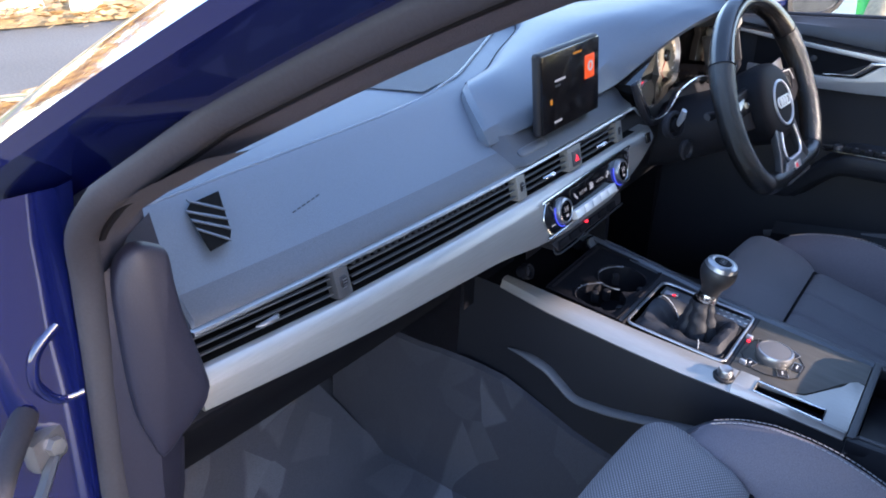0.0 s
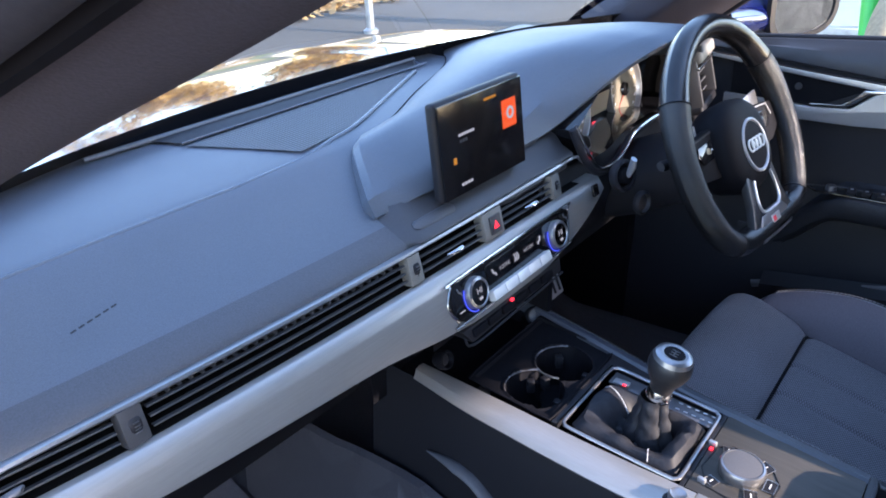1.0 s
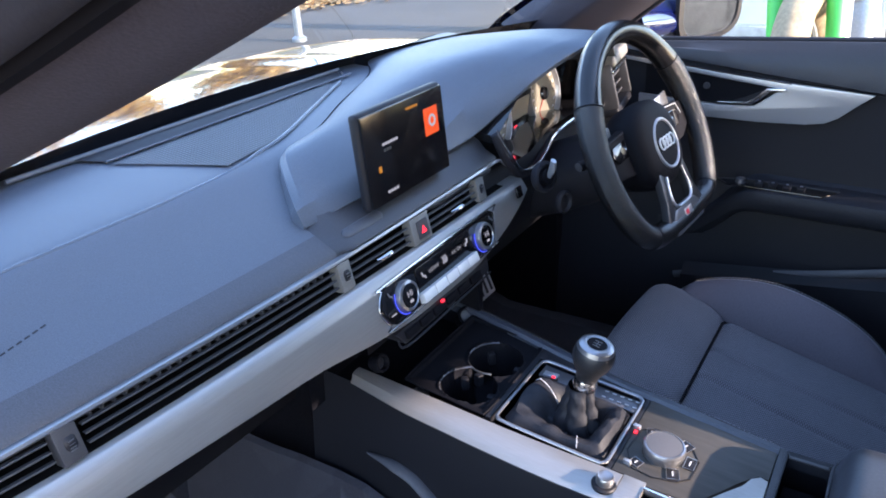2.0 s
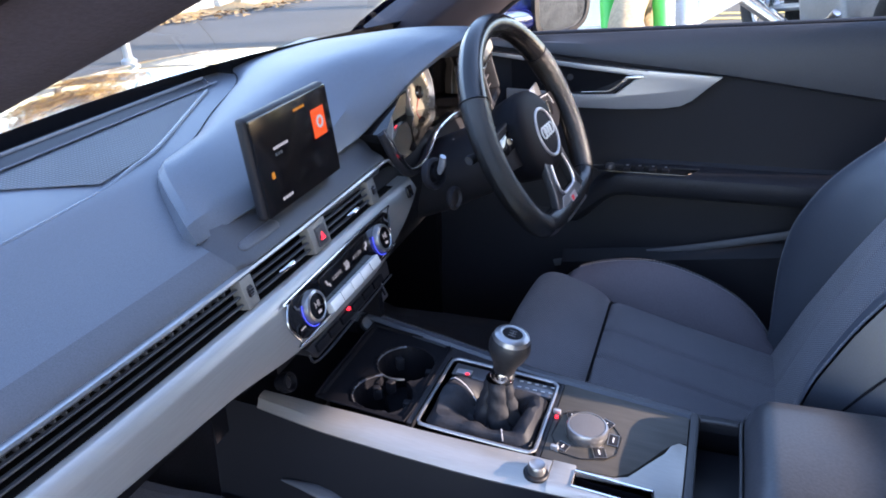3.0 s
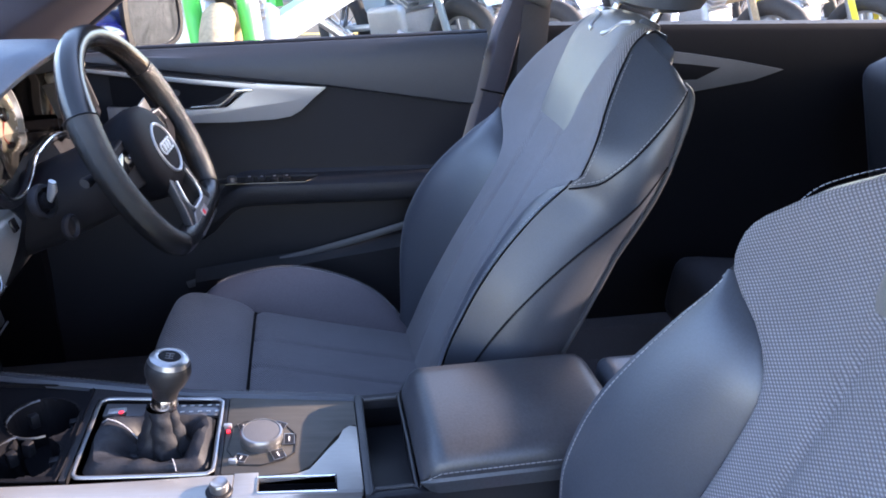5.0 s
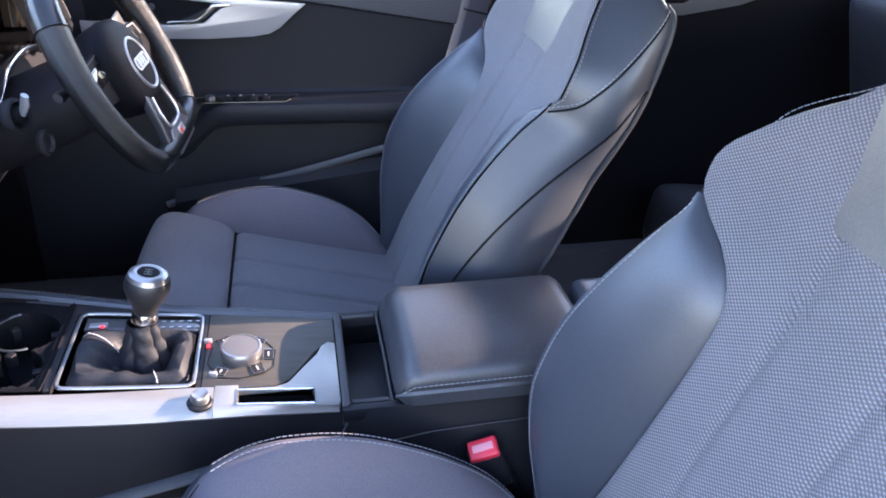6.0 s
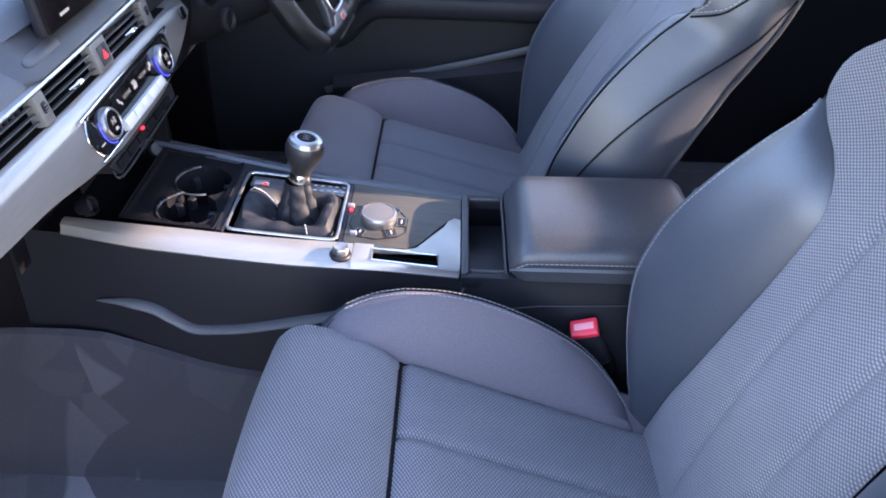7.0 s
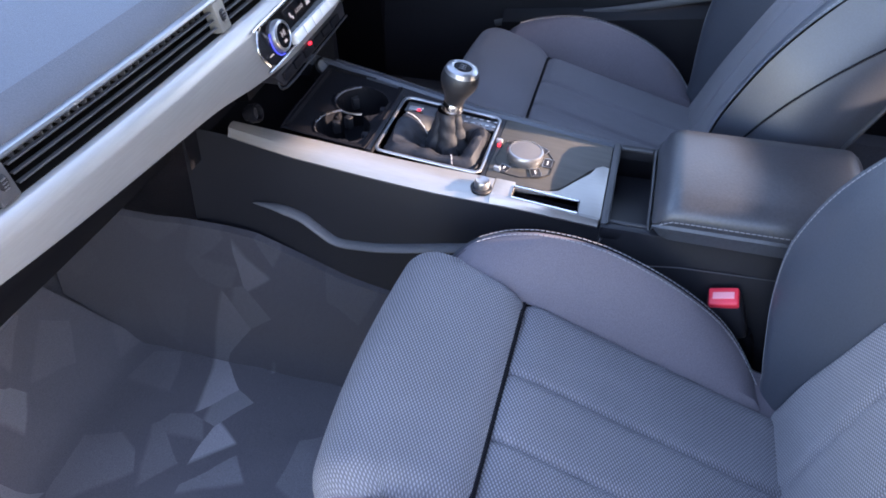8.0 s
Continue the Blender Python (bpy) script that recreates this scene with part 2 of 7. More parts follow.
def tube(points, r, seg=10, closed=False, squash=1.0, up=None):
    """A round (or squashed) bar along a line; r is a number or one radius a point."""
    p = [Vector(q) for q in points]
    k = len(p)
    rings = []
    side = None
    for i in range(k):
        t = (p[(i + 1) % k] - p[i - 1]) if closed else (p[min(i + 1, k - 1)] - p[max(i - 1, 0)])
        t.normalize()
        if up is not None:
            side = Vector(up).cross(t)
        elif side is None:
            side = t.orthogonal()
        side = (side - t * side.dot(t)).normalized()
        other = t.cross(side)
        rr = r[i] if isinstance(r, (list, tuple)) else r
        rings.append([p[i] + rr * (math.cos(a) * side + squash * math.sin(a) * other) for a in (2 * math.pi * j / seg for j in range(seg))])
    if closed:
        bm = sheet(rings + [rings[0]], True)
        bmesh.ops.remove_doubles(bm, verts=bm.verts, dist=1e-6)
        bmesh.ops.recalc_face_normals(bm, faces=bm.faces)
        return bm
    return capped(rings)


def lathe(profile, c, axis=(0, 0, 1), seg=32, up=None):
    """Turned from (radius, height) pairs about an axis."""
    axis = Vector(axis).normalized()
    u = axis.orthogonal().normalized() if up is None else Vector(up)
    v = axis.cross(u)
    rings = [[Vector(c) + axis * h + max(r, 1e-5) * (math.cos(a) * u + math.sin(a) * v) for a in (2 * math.pi * j / seg for j in range(seg))] for r, h in profile]
    return capped(rings) if profile[0][0] < 0.001 or profile[-1][0] < 0.001 else sheet(rings, True)


def lettering(word, height, place, right, up):
    """A word in the built-in font, flat on the plane of right and up, centred on place."""
    data = bpy.data.curves.new(word.lower(), "FONT")
    data.body = word
    data.size = 1.0
    data.resolution_u = 3
    data.align_x, data.align_y = "CENTER", "CENTER"
    holder = bpy.data.objects.new("lettering", data)
    mesh = bpy.data.meshes.new_from_object(holder)
    bm = bmesh.new()
    bm.from_mesh(mesh)
    bpy.data.objects.remove(holder)
    bpy.data.meshes.remove(mesh)
    bpy.data.curves.remove(data)
    for v in bm.verts:
        v.co = Vector(place) + Vector(right) * (v.co.x * height) + Vector(up) * (v.co.y * height)
    return bm


def lerp(a, b, t):
    return a + (b - a) * t


def curve(keys):
    """A smooth function through (position, value) pairs."""
    xs, vs = [k[0] for k in keys], [k[1] for k in keys]
    n = len(xs)
    step = [(vs[i + 1] - vs[i]) / (xs[i + 1] - xs[i]) for i in range(n - 1)]
    slope = [step[0]] + [(step[i - 1] + step[i]) / 2 if step[i - 1] * step[i] > 0 else 0.0 for i in range(1, n - 1)] + [step[-1]]

    def f(x):
        if x <= xs[0]:
            return vs[0]
        for i in range(n - 1):
            if x <= xs[i + 1]:
                w = xs[i + 1] - xs[i]
                t = (x - xs[i]) / w
                return ((2 * t ** 3 - 3 * t * t + 1) * vs[i] + (t ** 3 - 2 * t * t + t) * w * slope[i]
                        + (3 * t * t - 2 * t ** 3) * vs[i + 1] + (t ** 3 - t * t) * w * slope[i + 1])
        return vs[-1]
    return f


def straight(keys):
    keys = sorted(keys)

    def f(x):
        return float(np.interp(x, [k[0] for k in keys], [k[1] for k in keys]))
    return f


def stitches(line, parent, mat=None, gap=0.006, length=0.0044, r=0.00058, name="stitching"):
    """A row of short threads along a line."""
    p = [Vector(q) for q in line]
    bm = bmesh.new()
    carry = 0.0
    for a, b in zip(p, p[1:]):
        d = (b - a).length
        if d < 1e-9:
            continue
        t = (b - a) / d
        s = t.orthogonal().normalized()
        o = t.cross(s)
        while carry < d:
            c = a + t * carry
            ends = []
            for e in (-0.5, 0.5):
                ends.append([bm.verts.new(c + t * e * length + r * (x * s + y * o)) for x, y in ((1, 0), (0, 1), (-1, 0), (0, -1))])
            for j in range(4):
                bm.faces.new((ends[0][j], ends[0][(j + 1) % 4], ends[1][(j + 1) % 4], ends[1][j]))
            carry += gap
        carry -= d
    ob = part(name, bm, mat or STITCH, parent, "light grey contrast stitching", flat=True)
    return ob

# ---- dashboard ----


def bow(x):
    """How far the vent band draws back from the cabin towards its ends."""
    return 0.09 * x * x if x < 0 else 0.03 * x * x


dash = thing("dashboard", "dark grey soft-touch dashboard with silver trim and air vents", "dashboard", (0, 0.35, 0.8), kind="structure")

PAD = [(0.236, 0.852, 1.0, -0.612), (0.233, 0.858, 1.0, -0.610), (0.236, 0.864, 1.0, -0.608), (0.249, 0.871, 1.0, -0.605),
       (0.262, 0.8775, 1.0, -0.602), (0.295, 0.893, 0.8, -0.594), (0.330, 0.909, 0.5, -0.586), (0.356, 0.921, 0.2, -0.580),
       (0.371, 0.928, 0.05, -0.578), (0.381, 0.9315, 0.0, -0.578), (0.394, 0.934, 0.0, -0.580), (0.44, 0.940, 0.0, -0.595),
       (0.50, 0.946, 0.0, -0.61), (0.56, 0.950, 0.0, -0.62), (0.575, 0.945, 0.0, -0.62)]


def pad_point(k, s):
    y, z, w, xl = PAD[k]
    x = lerp(xl, 0.31 if k > 7 else 0.20, s)
    sag = 0.0 if x < -0.02 or k > 7 else -0.012 * min(1, (x + 0.02) / 0.08)
    return Vector((x, y + w * bow(x), z + sag))


STEPS = [i / 60 for i in range(61)]
low = [[pad_point(k, s) for s in STEPS] for k in range(5)]
top = [[pad_point(k, s) for s in STEPS] for k in range(4, len(PAD))]
part("lower_pad", sheet(low), DASH_LOW, dash, "grained darker lower band of the dash pad")
crease = [pad_point(9, s) + Vector((0, -0.0005, -0.0026)) for s in STEPS if pad_point(9, s).x < -0.17][::4]
crease += [Vector(p) for p in ((-0.128, 0.3865, 0.9297), (-0.075, 0.397, 0.9335), (-0.02, 0.409, 0.9362), (0.08, 0.449, 0.9408), (0.165, 0.484, 0.9448), (0.205, 0.500, 0.9468))]
part("crease_bead", tube(smooth_line(crease, 4), 0.0034, 12), DASH_EDGE, dash, "raised crease running across the pad")
part("upper_pad", sheet(top), DASH, dash)
ends = []
for k in range(len(PAD)):
    p = pad_point(k, 0)
    ends.append([p, p + Vector((-0.004, 0, -0.003)), p + Vector((-0.006, 0.0, -0.012)), Vector((p.x - 0.004, p.y + 0.004, min(p.z, 0.93) - 0.06 - 0.04 * (p.y - 0.2)))])
part("pad_end", sheet(ends), DASH, dash)

# hood over the instruments, running down to the centre
HOOD_REAR = smooth_line([(-0.140, 0.274, 0.8865), (-0.077, 0.2615, 0.8945), (0.02, 0.253, 0.8965), (0.12, 0.251, 0.897), (0.185, 0.249, 0.901), (0.235, 0.232, 0.925),
                         (0.282, 0.210, 0.953), (0.328, 0.188, 0.974), (0.372, 0.168, 0.988), (0.44, 0.166, 0.991), (0.505, 0.175, 0.975), (0.56, 0.19, 0.946), (0.60, 0.20, 0.915)], 5)
HOOD_RISE = smooth_line([(-0.138, 0.284, 0.9045), (-0.070, 0.275, 0.9095), (0.02, 0.265, 0.914), (0.12, 0.266, 0.917), (0.18, 0.268, 0.930), (0.232, 0.258, 0.951),
                         (0.282, 0.236, 0.972), (0.330, 0.211, 0.987), (0.374, 0.188, 0.995), (0.44, 0.184, 0.997), (0.51, 0.194, 0.982), (0.575, 0.21, 0.952), (0.615, 0.22, 0.922)], 5)
HOOD_MID = smooth_line([(-0.094, 0.343, 0.9330), (-0.03, 0.340, 0.944), (0.05, 0.345, 0.948), (0.12, 0.346, 0.955), (0.18, 0.342, 0.966), (0.235, 0.33, 0.978),
                        (0.285, 0.31, 0.987), (0.335, 0.30, 0.992), (0.38, 0.29, 0.995), (0.45, 0.29, 0.993), (0.52, 0.30, 0.980), (0.585, 0.31, 0.955), (0.62, 0.32, 0.935)], 5)
HOOD_FAR = smooth_line([(-0.070, 0.366, 0.9375), (0.03, 0.382, 0.943), (0.115, 0.412, 0.949), (0.185, 0.436, 0.955), (0.240, 0.452, 0.960), (0.29, 0.47, 0.963),
                        (0.33, 0.48, 0.965), (0.37, 0.49, 0.966), (0.42, 0.49, 0.966), (0.48, 0.49, 0.964), (0.53, 0.49, 0.960), (0.59, 0.49, 0.952), (0.62, 0.49, 0.943)], 5)
HOOD_END = smooth_line([(-0.048, 0.3765, 0.9320), (0.02, 0.389, 0.9350), (0.12, 0.431, 0.9405), (0.20, 0.460, 0.9440), (0.25, 0.480, 0.9465), (0.29, 0.505, 0.948),
                        (0.33, 0.54, 0.950), (0.38, 0.56, 0.951), (0.43, 0.56, 0.951), (0.49, 0.56, 0.951), (0.54, 0.56, 0.951), (0.59, 0.56, 0.951), (0.62, 0.56, 0.948)], 5)
cols = [[c[0], c[0].lerp(c[1], 0.5)] + smooth_line(c[1:], 5) for c in zip(HOOD_REAR, HOOD_RISE, HOOD_MID, HOOD_FAR, HOOD_END)]
cols[0] = [p + Vector((0, 0, -0.006 * min(1, i / 6))) for i, p in enumerate(cols[0])]
lip = []
for c in cols:
    under = min(1.0, max(0.0, (c[0].x - 0.15) / 0.12))
    lip.append([c[0] + Vector((0, lerp(0.010, 0.10, under), lerp(-0.018, -0.02, under))), c[0] + Vector((0, lerp(0.0055, 0.02, under), lerp(-0.006, -0.012, under))), c[0] + Vector((0, 0.0015, lerp(-0.003, -0.007, under))), c[0] + Vector((0, -0.0005, -0.0012))] + c)
part("instrument_hood", sheet(lip), DASH, dash, "smooth arched hood over the instruments", angle=24)


def pad_height(x, y):
    """Height of the pad's surface under a point."""
    line = [(py + w * bow(x), pz) for py, pz, w, _ in PAD[1:13]]
    for (ya, za), (yb, zb) in zip(line, line[1:]):
        if y <= yb:
            return lerp(za, zb, max(0.0, (y - ya) / (yb - ya)))
    return line[-1][1]


edge = [[cols[0][0].lerp(lip[0][0], k / 3) for k in range(4)]]
for i, c in enumerate(cols[0]):
    foot = c.copy()
    fore = lerp(0.0004, 0.0001, min(1, i / 8))
    while c.z - foot.z < 0.04 and foot.z > pad_height(foot.x, foot.y) - 0.001:
        foot += Vector((-0.00016, fore, -0.0006))
    edge.append([c, c.lerp(foot, 0.06) + Vector((-0.0010, 0, 0.0005)), c.lerp(foot, 0.6) + Vector((-0.0006, 0, 0)), foot])
part("hood_side", sheet(edge), DASH, dash)

part("hood_seam", tube([p + Vector((0, 0.0006, 0.0004)) for p in HOOD_END[:28]], 0.0011, 6), PLASTIC_DARK, dash, "seam where the hood meets the pad")

# speaker grille let into the top
GR = [(-0.203, 0.498), (-0.128, 0.392), (-0.02, 0.412), (0.08, 0.452), (0.165, 0.487), (0.19, 0.505)]
rows = []
for i in range(25):
    s = i / 24
    a = Vector(GR[0]).lerp(Vector((0.19, 0.507)), s)
    b = smooth_line([(*p, 0) for p in GR[1:5]], 6)
    b = b[min(len(b) - 1, round(s * (len(b) - 1)))]
    rows.append([(lerp(a.x, b.x, v / 8), lerp(a.y, b.y, v / 8), 0.9483 + (lerp(a.y, b.y, v / 8) - 0.5) * 0.11 - 0.0004 * (v in (0, 8)) - 0.0) for v in range(9)])
GRILLE_M = weave("speaker_grille", (0.072, 0.078, 0.090), 1.0, strength=0.5, sheen=0.0, rough=0.6, dots=True, ratio=1.0)
part("speaker_grille", sheet(rows, uv=[[(p[0] * 70, p[1] * 70) for p in r] for r in rows]), GRILLE_M, dash, "finely perforated grey speaker grille")
part("defrost_channel", slab([(-0.222, 0.537, 0.9515), (-0.204, 0.506, 0.9485), (0.222, 0.5135, 0.9485), (0.246, 0.538, 0.9515)], (0, 0, 0.0012), 0.0004), PLASTIC, dash, "dark defroster channel along the windscreen")
part("channel_rim", tube(smooth_line([(-0.205, 0.5035, 0.950), (0.212, 0.5110, 0.9505), (0.228, 0.513, 0.9505), (0.240, 0.522, 0.951), (0.252, 0.540, 0.9525)], 3), 0.0016, 6), DASH_EDGE, dash)
part("windscreen_rim", tube([(-0.30, 0.541, 0.9525), (-0.222, 0.5395, 0.9530), (0.0, 0.541, 0.9535), (0.254, 0.5425, 0.9535)], 0.0030, 8), DASH, dash)

# side window demister
# Near-black base colour stands for the shade inside vents and demister.
SHADE_BLACK = material("opening_shade", (0.002, 0.002, 0.002), 0.9, blotch=0.1, spec=0.1)
P0, PX, PY = Vector((-0.53, 0.335, 0.9125)), Vector((1, -0.06, 0.0)).normalized(), Vector((0, 0.9, 0.43)).normalized()
PN = PX.cross(PY)


def on_pad(u, v, h=0.0):
    return P0 + PX * u + PY * v + PN * h


DEM = [(0.031, 0.030), (0.006, -0.022), (-0.002, -0.031), (-0.026, -0.034), (-0.013, 0.020), (-0.004, 0.027)]
# Flat slab laid on the pad; no hole is cut.
part("demister_opening", slab([on_pad(u, v, 0.0008) for u, v in DEM], PN * 0.0006, 0), SHADE_BLACK, dash, "flat black patch for the shade inside the side window demister")
for k in range(4):
    v = -0.028 + 0.0120 * k
    lo, hi = straight([(-0.034, -0.026), (0.02, -0.013), (0.027, -0.004)])(v + 0.021), straight([(-0.031, -0.002), (-0.022, 0.006), (0.03, 0.031)])(v - 0.003)
    part("demister_slat", slab([on_pad(lo, v + 0.021, 0.001), on_pad(hi, v - 0.005, 0.001), on_pad(hi, v - 0.001, 0.001), on_pad(lo, v + 0.025, 0.001)], PN * 0.002, 0.0005), DASH, dash)
for k in range(6):
    part("airbag_mark", slab([on_pad(0.075 + k * 0.0075, -0.030 + 0.0015 * k, 0.0006), on_pad(0.080 + k * 0.0075, -0.029 + 0.0015 * k, 0.0006), on_pad(0.080 + k * 0.0075, -0.0275 + 0.0015 * k, 0.0006), on_pad(0.075 + k * 0.0075, -0.0285 + 0.0015 * k, 0.0006)], PN * 0.0004, 0), PLASTIC, dash)


def run(xa, xb, n, f):
    return [f(lerp(xa, xb, i / n)) for i in range(n + 1)]


# bright line over the vents
part("chrome_strip", sheet(run(-0.616, 0.205, 40, lambda x: [Vector((x, 0.229 + bow(x) + a, 0.8565 + b)) for a, b in ((0.004, -0.0022), (-0.003, -0.0022), (-0.0045, 0), (-0.003, 0.0022), (0.004, 0.0022))]), True), FRAME_METAL, dash, "thin chrome strip above the vents")
part("chrome_strip_end", tube(smooth_line([(0.200, 0.226 + bow(0.200), 0.8566), (0.212, 0.225 + bow(0.212), 0.8550), (0.222, 0.224 + bow(0.222), 0.8480), (0.232, 0.222 + bow(0.232), 0.8400), (0.246, 0.220 + bow(0.246), 0.8350)], 4), 0.0022, 8), FRAME_METAL, dash)
# silver trim
trim_low = curve([(-0.64, 0.794), (-0.45, 0.781), (-0.30, 0.774), (-0.215, 0.769), (-0.13, 0.757), (-0.05, 0.751), (0.06, 0.751), (0.16, 0.765), (0.235, 0.786), (0.262, 0.798)])
trim_top = straight([(-0.64, 0.829), (-0.46, 0.8225), (-0.2, 0.8215), (0.0, 0.819), (0.26, 0.815)])


def trim_ring(x):
    zb, b = trim_low(x), bow(x)
    yb = 0.211 - (0.826 - zb) * 0.25
    zt = trim_top(x)
    return [Vector((x, y, z)) for y, z in ((0.234 + b, zt + 0.0005), (0.2165 + b, zt), (0.2145 + b, zt - 0.0010), (0.2066 + b, zt - 0.0125), (0.2058 + b, zt - 0.0150),
                                           (yb + 0.0008 + b, zb + 0.004), (yb + 0.001 + b, zb + 0.0015), (yb + 0.003 + b, zb), (0.226 + b, zb + 0.001))]


# vent band
part("vent_cavity", sheet(run(-0.628, 0.215, 40, lambda x: [Vector((x, 0.232 + bow(x), 0.855)), Vector((x, 0.262 + bow(x), 0.853)), Vector((x, 0.262 + bow(x), trim_top(x) + 0.002)), Vector((x, 0.222 + bow(x), trim_top(x) + 0.0005))])), SHADE_BLACK, dash)
for xa, xb in ((-0.622, -0.468), (-0.441, -0.153), (-0.127, -0.021), (0.021, 0.137)):
    for k in range(3):
        lo = -0.0082 * (2 - k)
        part("vent_slat", sheet(run(xa, xb, 10, lambda x: [Vector((x, 0.2215 + bow(x) + 0.0018 * k + a, trim_top(x) + 0.0255 + lo + b)) for a, b in ((0, 0.0002), (0.0005, 0.0009), (0.0045, 0.0004), (0.0045, -0.0004), (0.0005, -0.0009))]), True), PLASTIC_GREY, dash)
for k in range(26):
    x = -0.43 + 0.0105 * k
    part("vent_fin", box((x, 0.2355 + bow(x), 0.8490), (0.0016, 0.012, 0.005), 0), PLASTIC_GREY, dash)
for x, w in ((-0.455, 0.022), (-0.140, 0.022), (0.150, 0.022)):
    # Left divider stays plain grey; the others carry sunlight in their colour.
    s = part("vent_divider", box((x, 0.2285 + bow(x), trim_top(x) + 0.0165), (w * 0.9, 0.014, 0.032), 0.0012, turn=(-12, 0, 0)), PLASTIC_GREY if x < -0.3 else SUNLIT_GREY, dash)
    part("thumbwheel", lathe([(0.0, -0.005), (0.0095, -0.0048), (0.0105, -0.003), (0.0105, 0.003), (0.0095, 0.0048), (0, 0.005)], (x + 0.001, 0.2300 + bow(x), trim_top(x) + 0.0165), (1, 0, 0), 20), PLASTIC, s)
    for j in range(4):
        part("index_mark", box((x + 0.001, 0.2194 + bow(x) + 0.0006 * abs(j - 1.5), trim_top(x) + 0.012 + 0.003 * j), (0.005, 0.0006, 0.0008), 0), FRAME_METAL, s)
for x in (-0.548, -0.075, 0.083):
    part("vent_tab", tube([(x - 0.013, 0.2215 + bow(x), trim_top(x) + 0.0145), (x - 0.008, 0.2185 + bow(x), trim_top(x) + 0.0150), (x, 0.2165 + bow(x), trim_top(x) + 0.0155), (x + 0.008, 0.2165 + bow(x), trim_top(x) + 0.0160), (x + 0.012, 0.2190 + bow(x), trim_top(x) + 0.0160)], [0.0010, 0.0024, 0.0032, 0.0034, 0.0014], 10, squash=0.7), SATIN if x < -0.3 else CHROME, dash, "small chrome vent direction tab")
hz = part("hazard_switch", box((0, 0.2275, 0.8365), (0.038, 0.014, 0.033), 0.0012, turn=(-12, 0, 0)), SUNLIT_GREY, dash, "grey hazard switch with red triangle")
part("hazard_key", box((0.002, 0.2200, 0.8370), (0.021, 0.003, 0.022), 0.0008, turn=(-12, 0, 0)), PLASTIC_GREY, hz)
tri = [Vector((0.002 + 0.0058 * math.cos(a), 0.2183 + 0.21 * 0.0058 * math.sin(a), 0.8360 + 0.0058 * math.sin(a))) for a in (math.pi / 2, math.pi * 7 / 6, math.pi * 11 / 6)]
part("hazard_triangle", slab(tri, (0, -0.0008, 0), 0), RED_LIT, hz)

part("trim_panel", capped(run(-0.632, 0.258, 60, trim_ring)), ALU, dash, "brushed aluminium trim panel")
part("trim_foot", box((-0.642, 0.2585, 0.848), (0.018, 0.02, 0.030), 0.003, turn=(-12, 0, 14)), PLASTIC_GREY, dash)
part("light_switch_plate", box((0.226, 0.204, 0.806), (0.014, 0.004, 0.016), 0.001, turn=(-14, 0, 0)), GLOSS, dash)


def face(x, z, h=0.0):
    """A place on the trim's front face, h proud of it."""
    return Vector((x, 0.211 - (0.826 - z) * 0.25 + bow(x) - h, z))


def on_face(points, h, deep=0.002, bevel=0.0006):
    return slab([face(x, z, h) for x, z in points], (0, deep, 0), bevel)


# climate controls
clim = part("climate_panel", on_face([(-0.118, 0.788), (-0.108, 0.806), (-0.098, 0.810), (0.136, 0.8115), (0.146, 0.806), (0.132, 0.772), (0.120, 0.765), (-0.098, 0.763), (-0.108, 0.768)], 0.0035, 0.004, 0.0012), GLOSS, dash, "gloss black climate control panel with silver keys")
part("panel_rim", tube(smooth_line([face(x, z, 0.0028) for x, z in ((-0.1195, 0.788), (-0.108, 0.8075), (-0.098, 0.8115), (0.136, 0.813), (0.1475, 0.806), (0.133, 0.771), (0.120, 0.7635), (-0.098, 0.7615), (-0.109, 0.767))], 4, True), 0.0011, 6, True), CHROME, clim)
FACE_N = Vector((0, -0.97, 0.243))
FACE_U = Vector((0, 0.243, 0.97))
for x in (-0.073, 0.107):
    d = part("climate_dial", lathe([(0.0, 0.0), (0.0186, 0.0), (0.0186, 0.0040), (0.0176, 0.0072), (0.0150, 0.0084), (0.0144, 0.0074), (0.0, 0.0074)], face(x, 0.787, 0.003), FACE_N, 44), FRAME_METAL, clim, "knurled silver temperature dial")
    part("dial_cap", lathe([(0, 0.0), (0.0143, 0.0), (0.0143, 0.0076), (0, 0.0080)], face(x, 0.787, 0.003), FACE_N, 32), GLOSS, d)
    arc = [face(x, 0.787, 0.0045) + Vector((0.0205 * math.cos(t), 0.25 * 0.0205 * math.sin(t), 0.0205 * math.sin(t))) for t in [radians(lerp(150, 268, q / 12)) for q in range(13)]]
    part("lit_arc", tube(arc, 0.0008, 6), BLUE_LIT, d)
    part("dial_lettering", lettering("HI", 0.0105, face(x, 0.787, 0.003) + FACE_N * 0.0083 + FACE_U * 0.0022, (1, 0, 0), FACE_U), WHITE_LIT, d)
    part("dial_symbol", box(face(x, 0.787, 0.003) + FACE_N * 0.0083 - FACE_U * 0.0066, (0.006, 0.0004, 0.0030), 0, turn=(-14, 0, 0)), WHITE_LIT, d)
for k in range(5):
    x = -0.0375 + 0.0255 * k
    part("silver_key", box(face(x, 0.7725, 0.0065), (0.0249, 0.010, 0.0125), 0.0014, turn=(-24, 0, 0)), KEY_SILVER, clim, "silver rocker key")
part("climate_display", on_face([(-0.046, 0.8060), (0.078, 0.8065), (0.078, 0.7835), (-0.046, 0.7830)], 0.0042, 0.001, 0.0003), SCREEN, clim, "dark climate display")


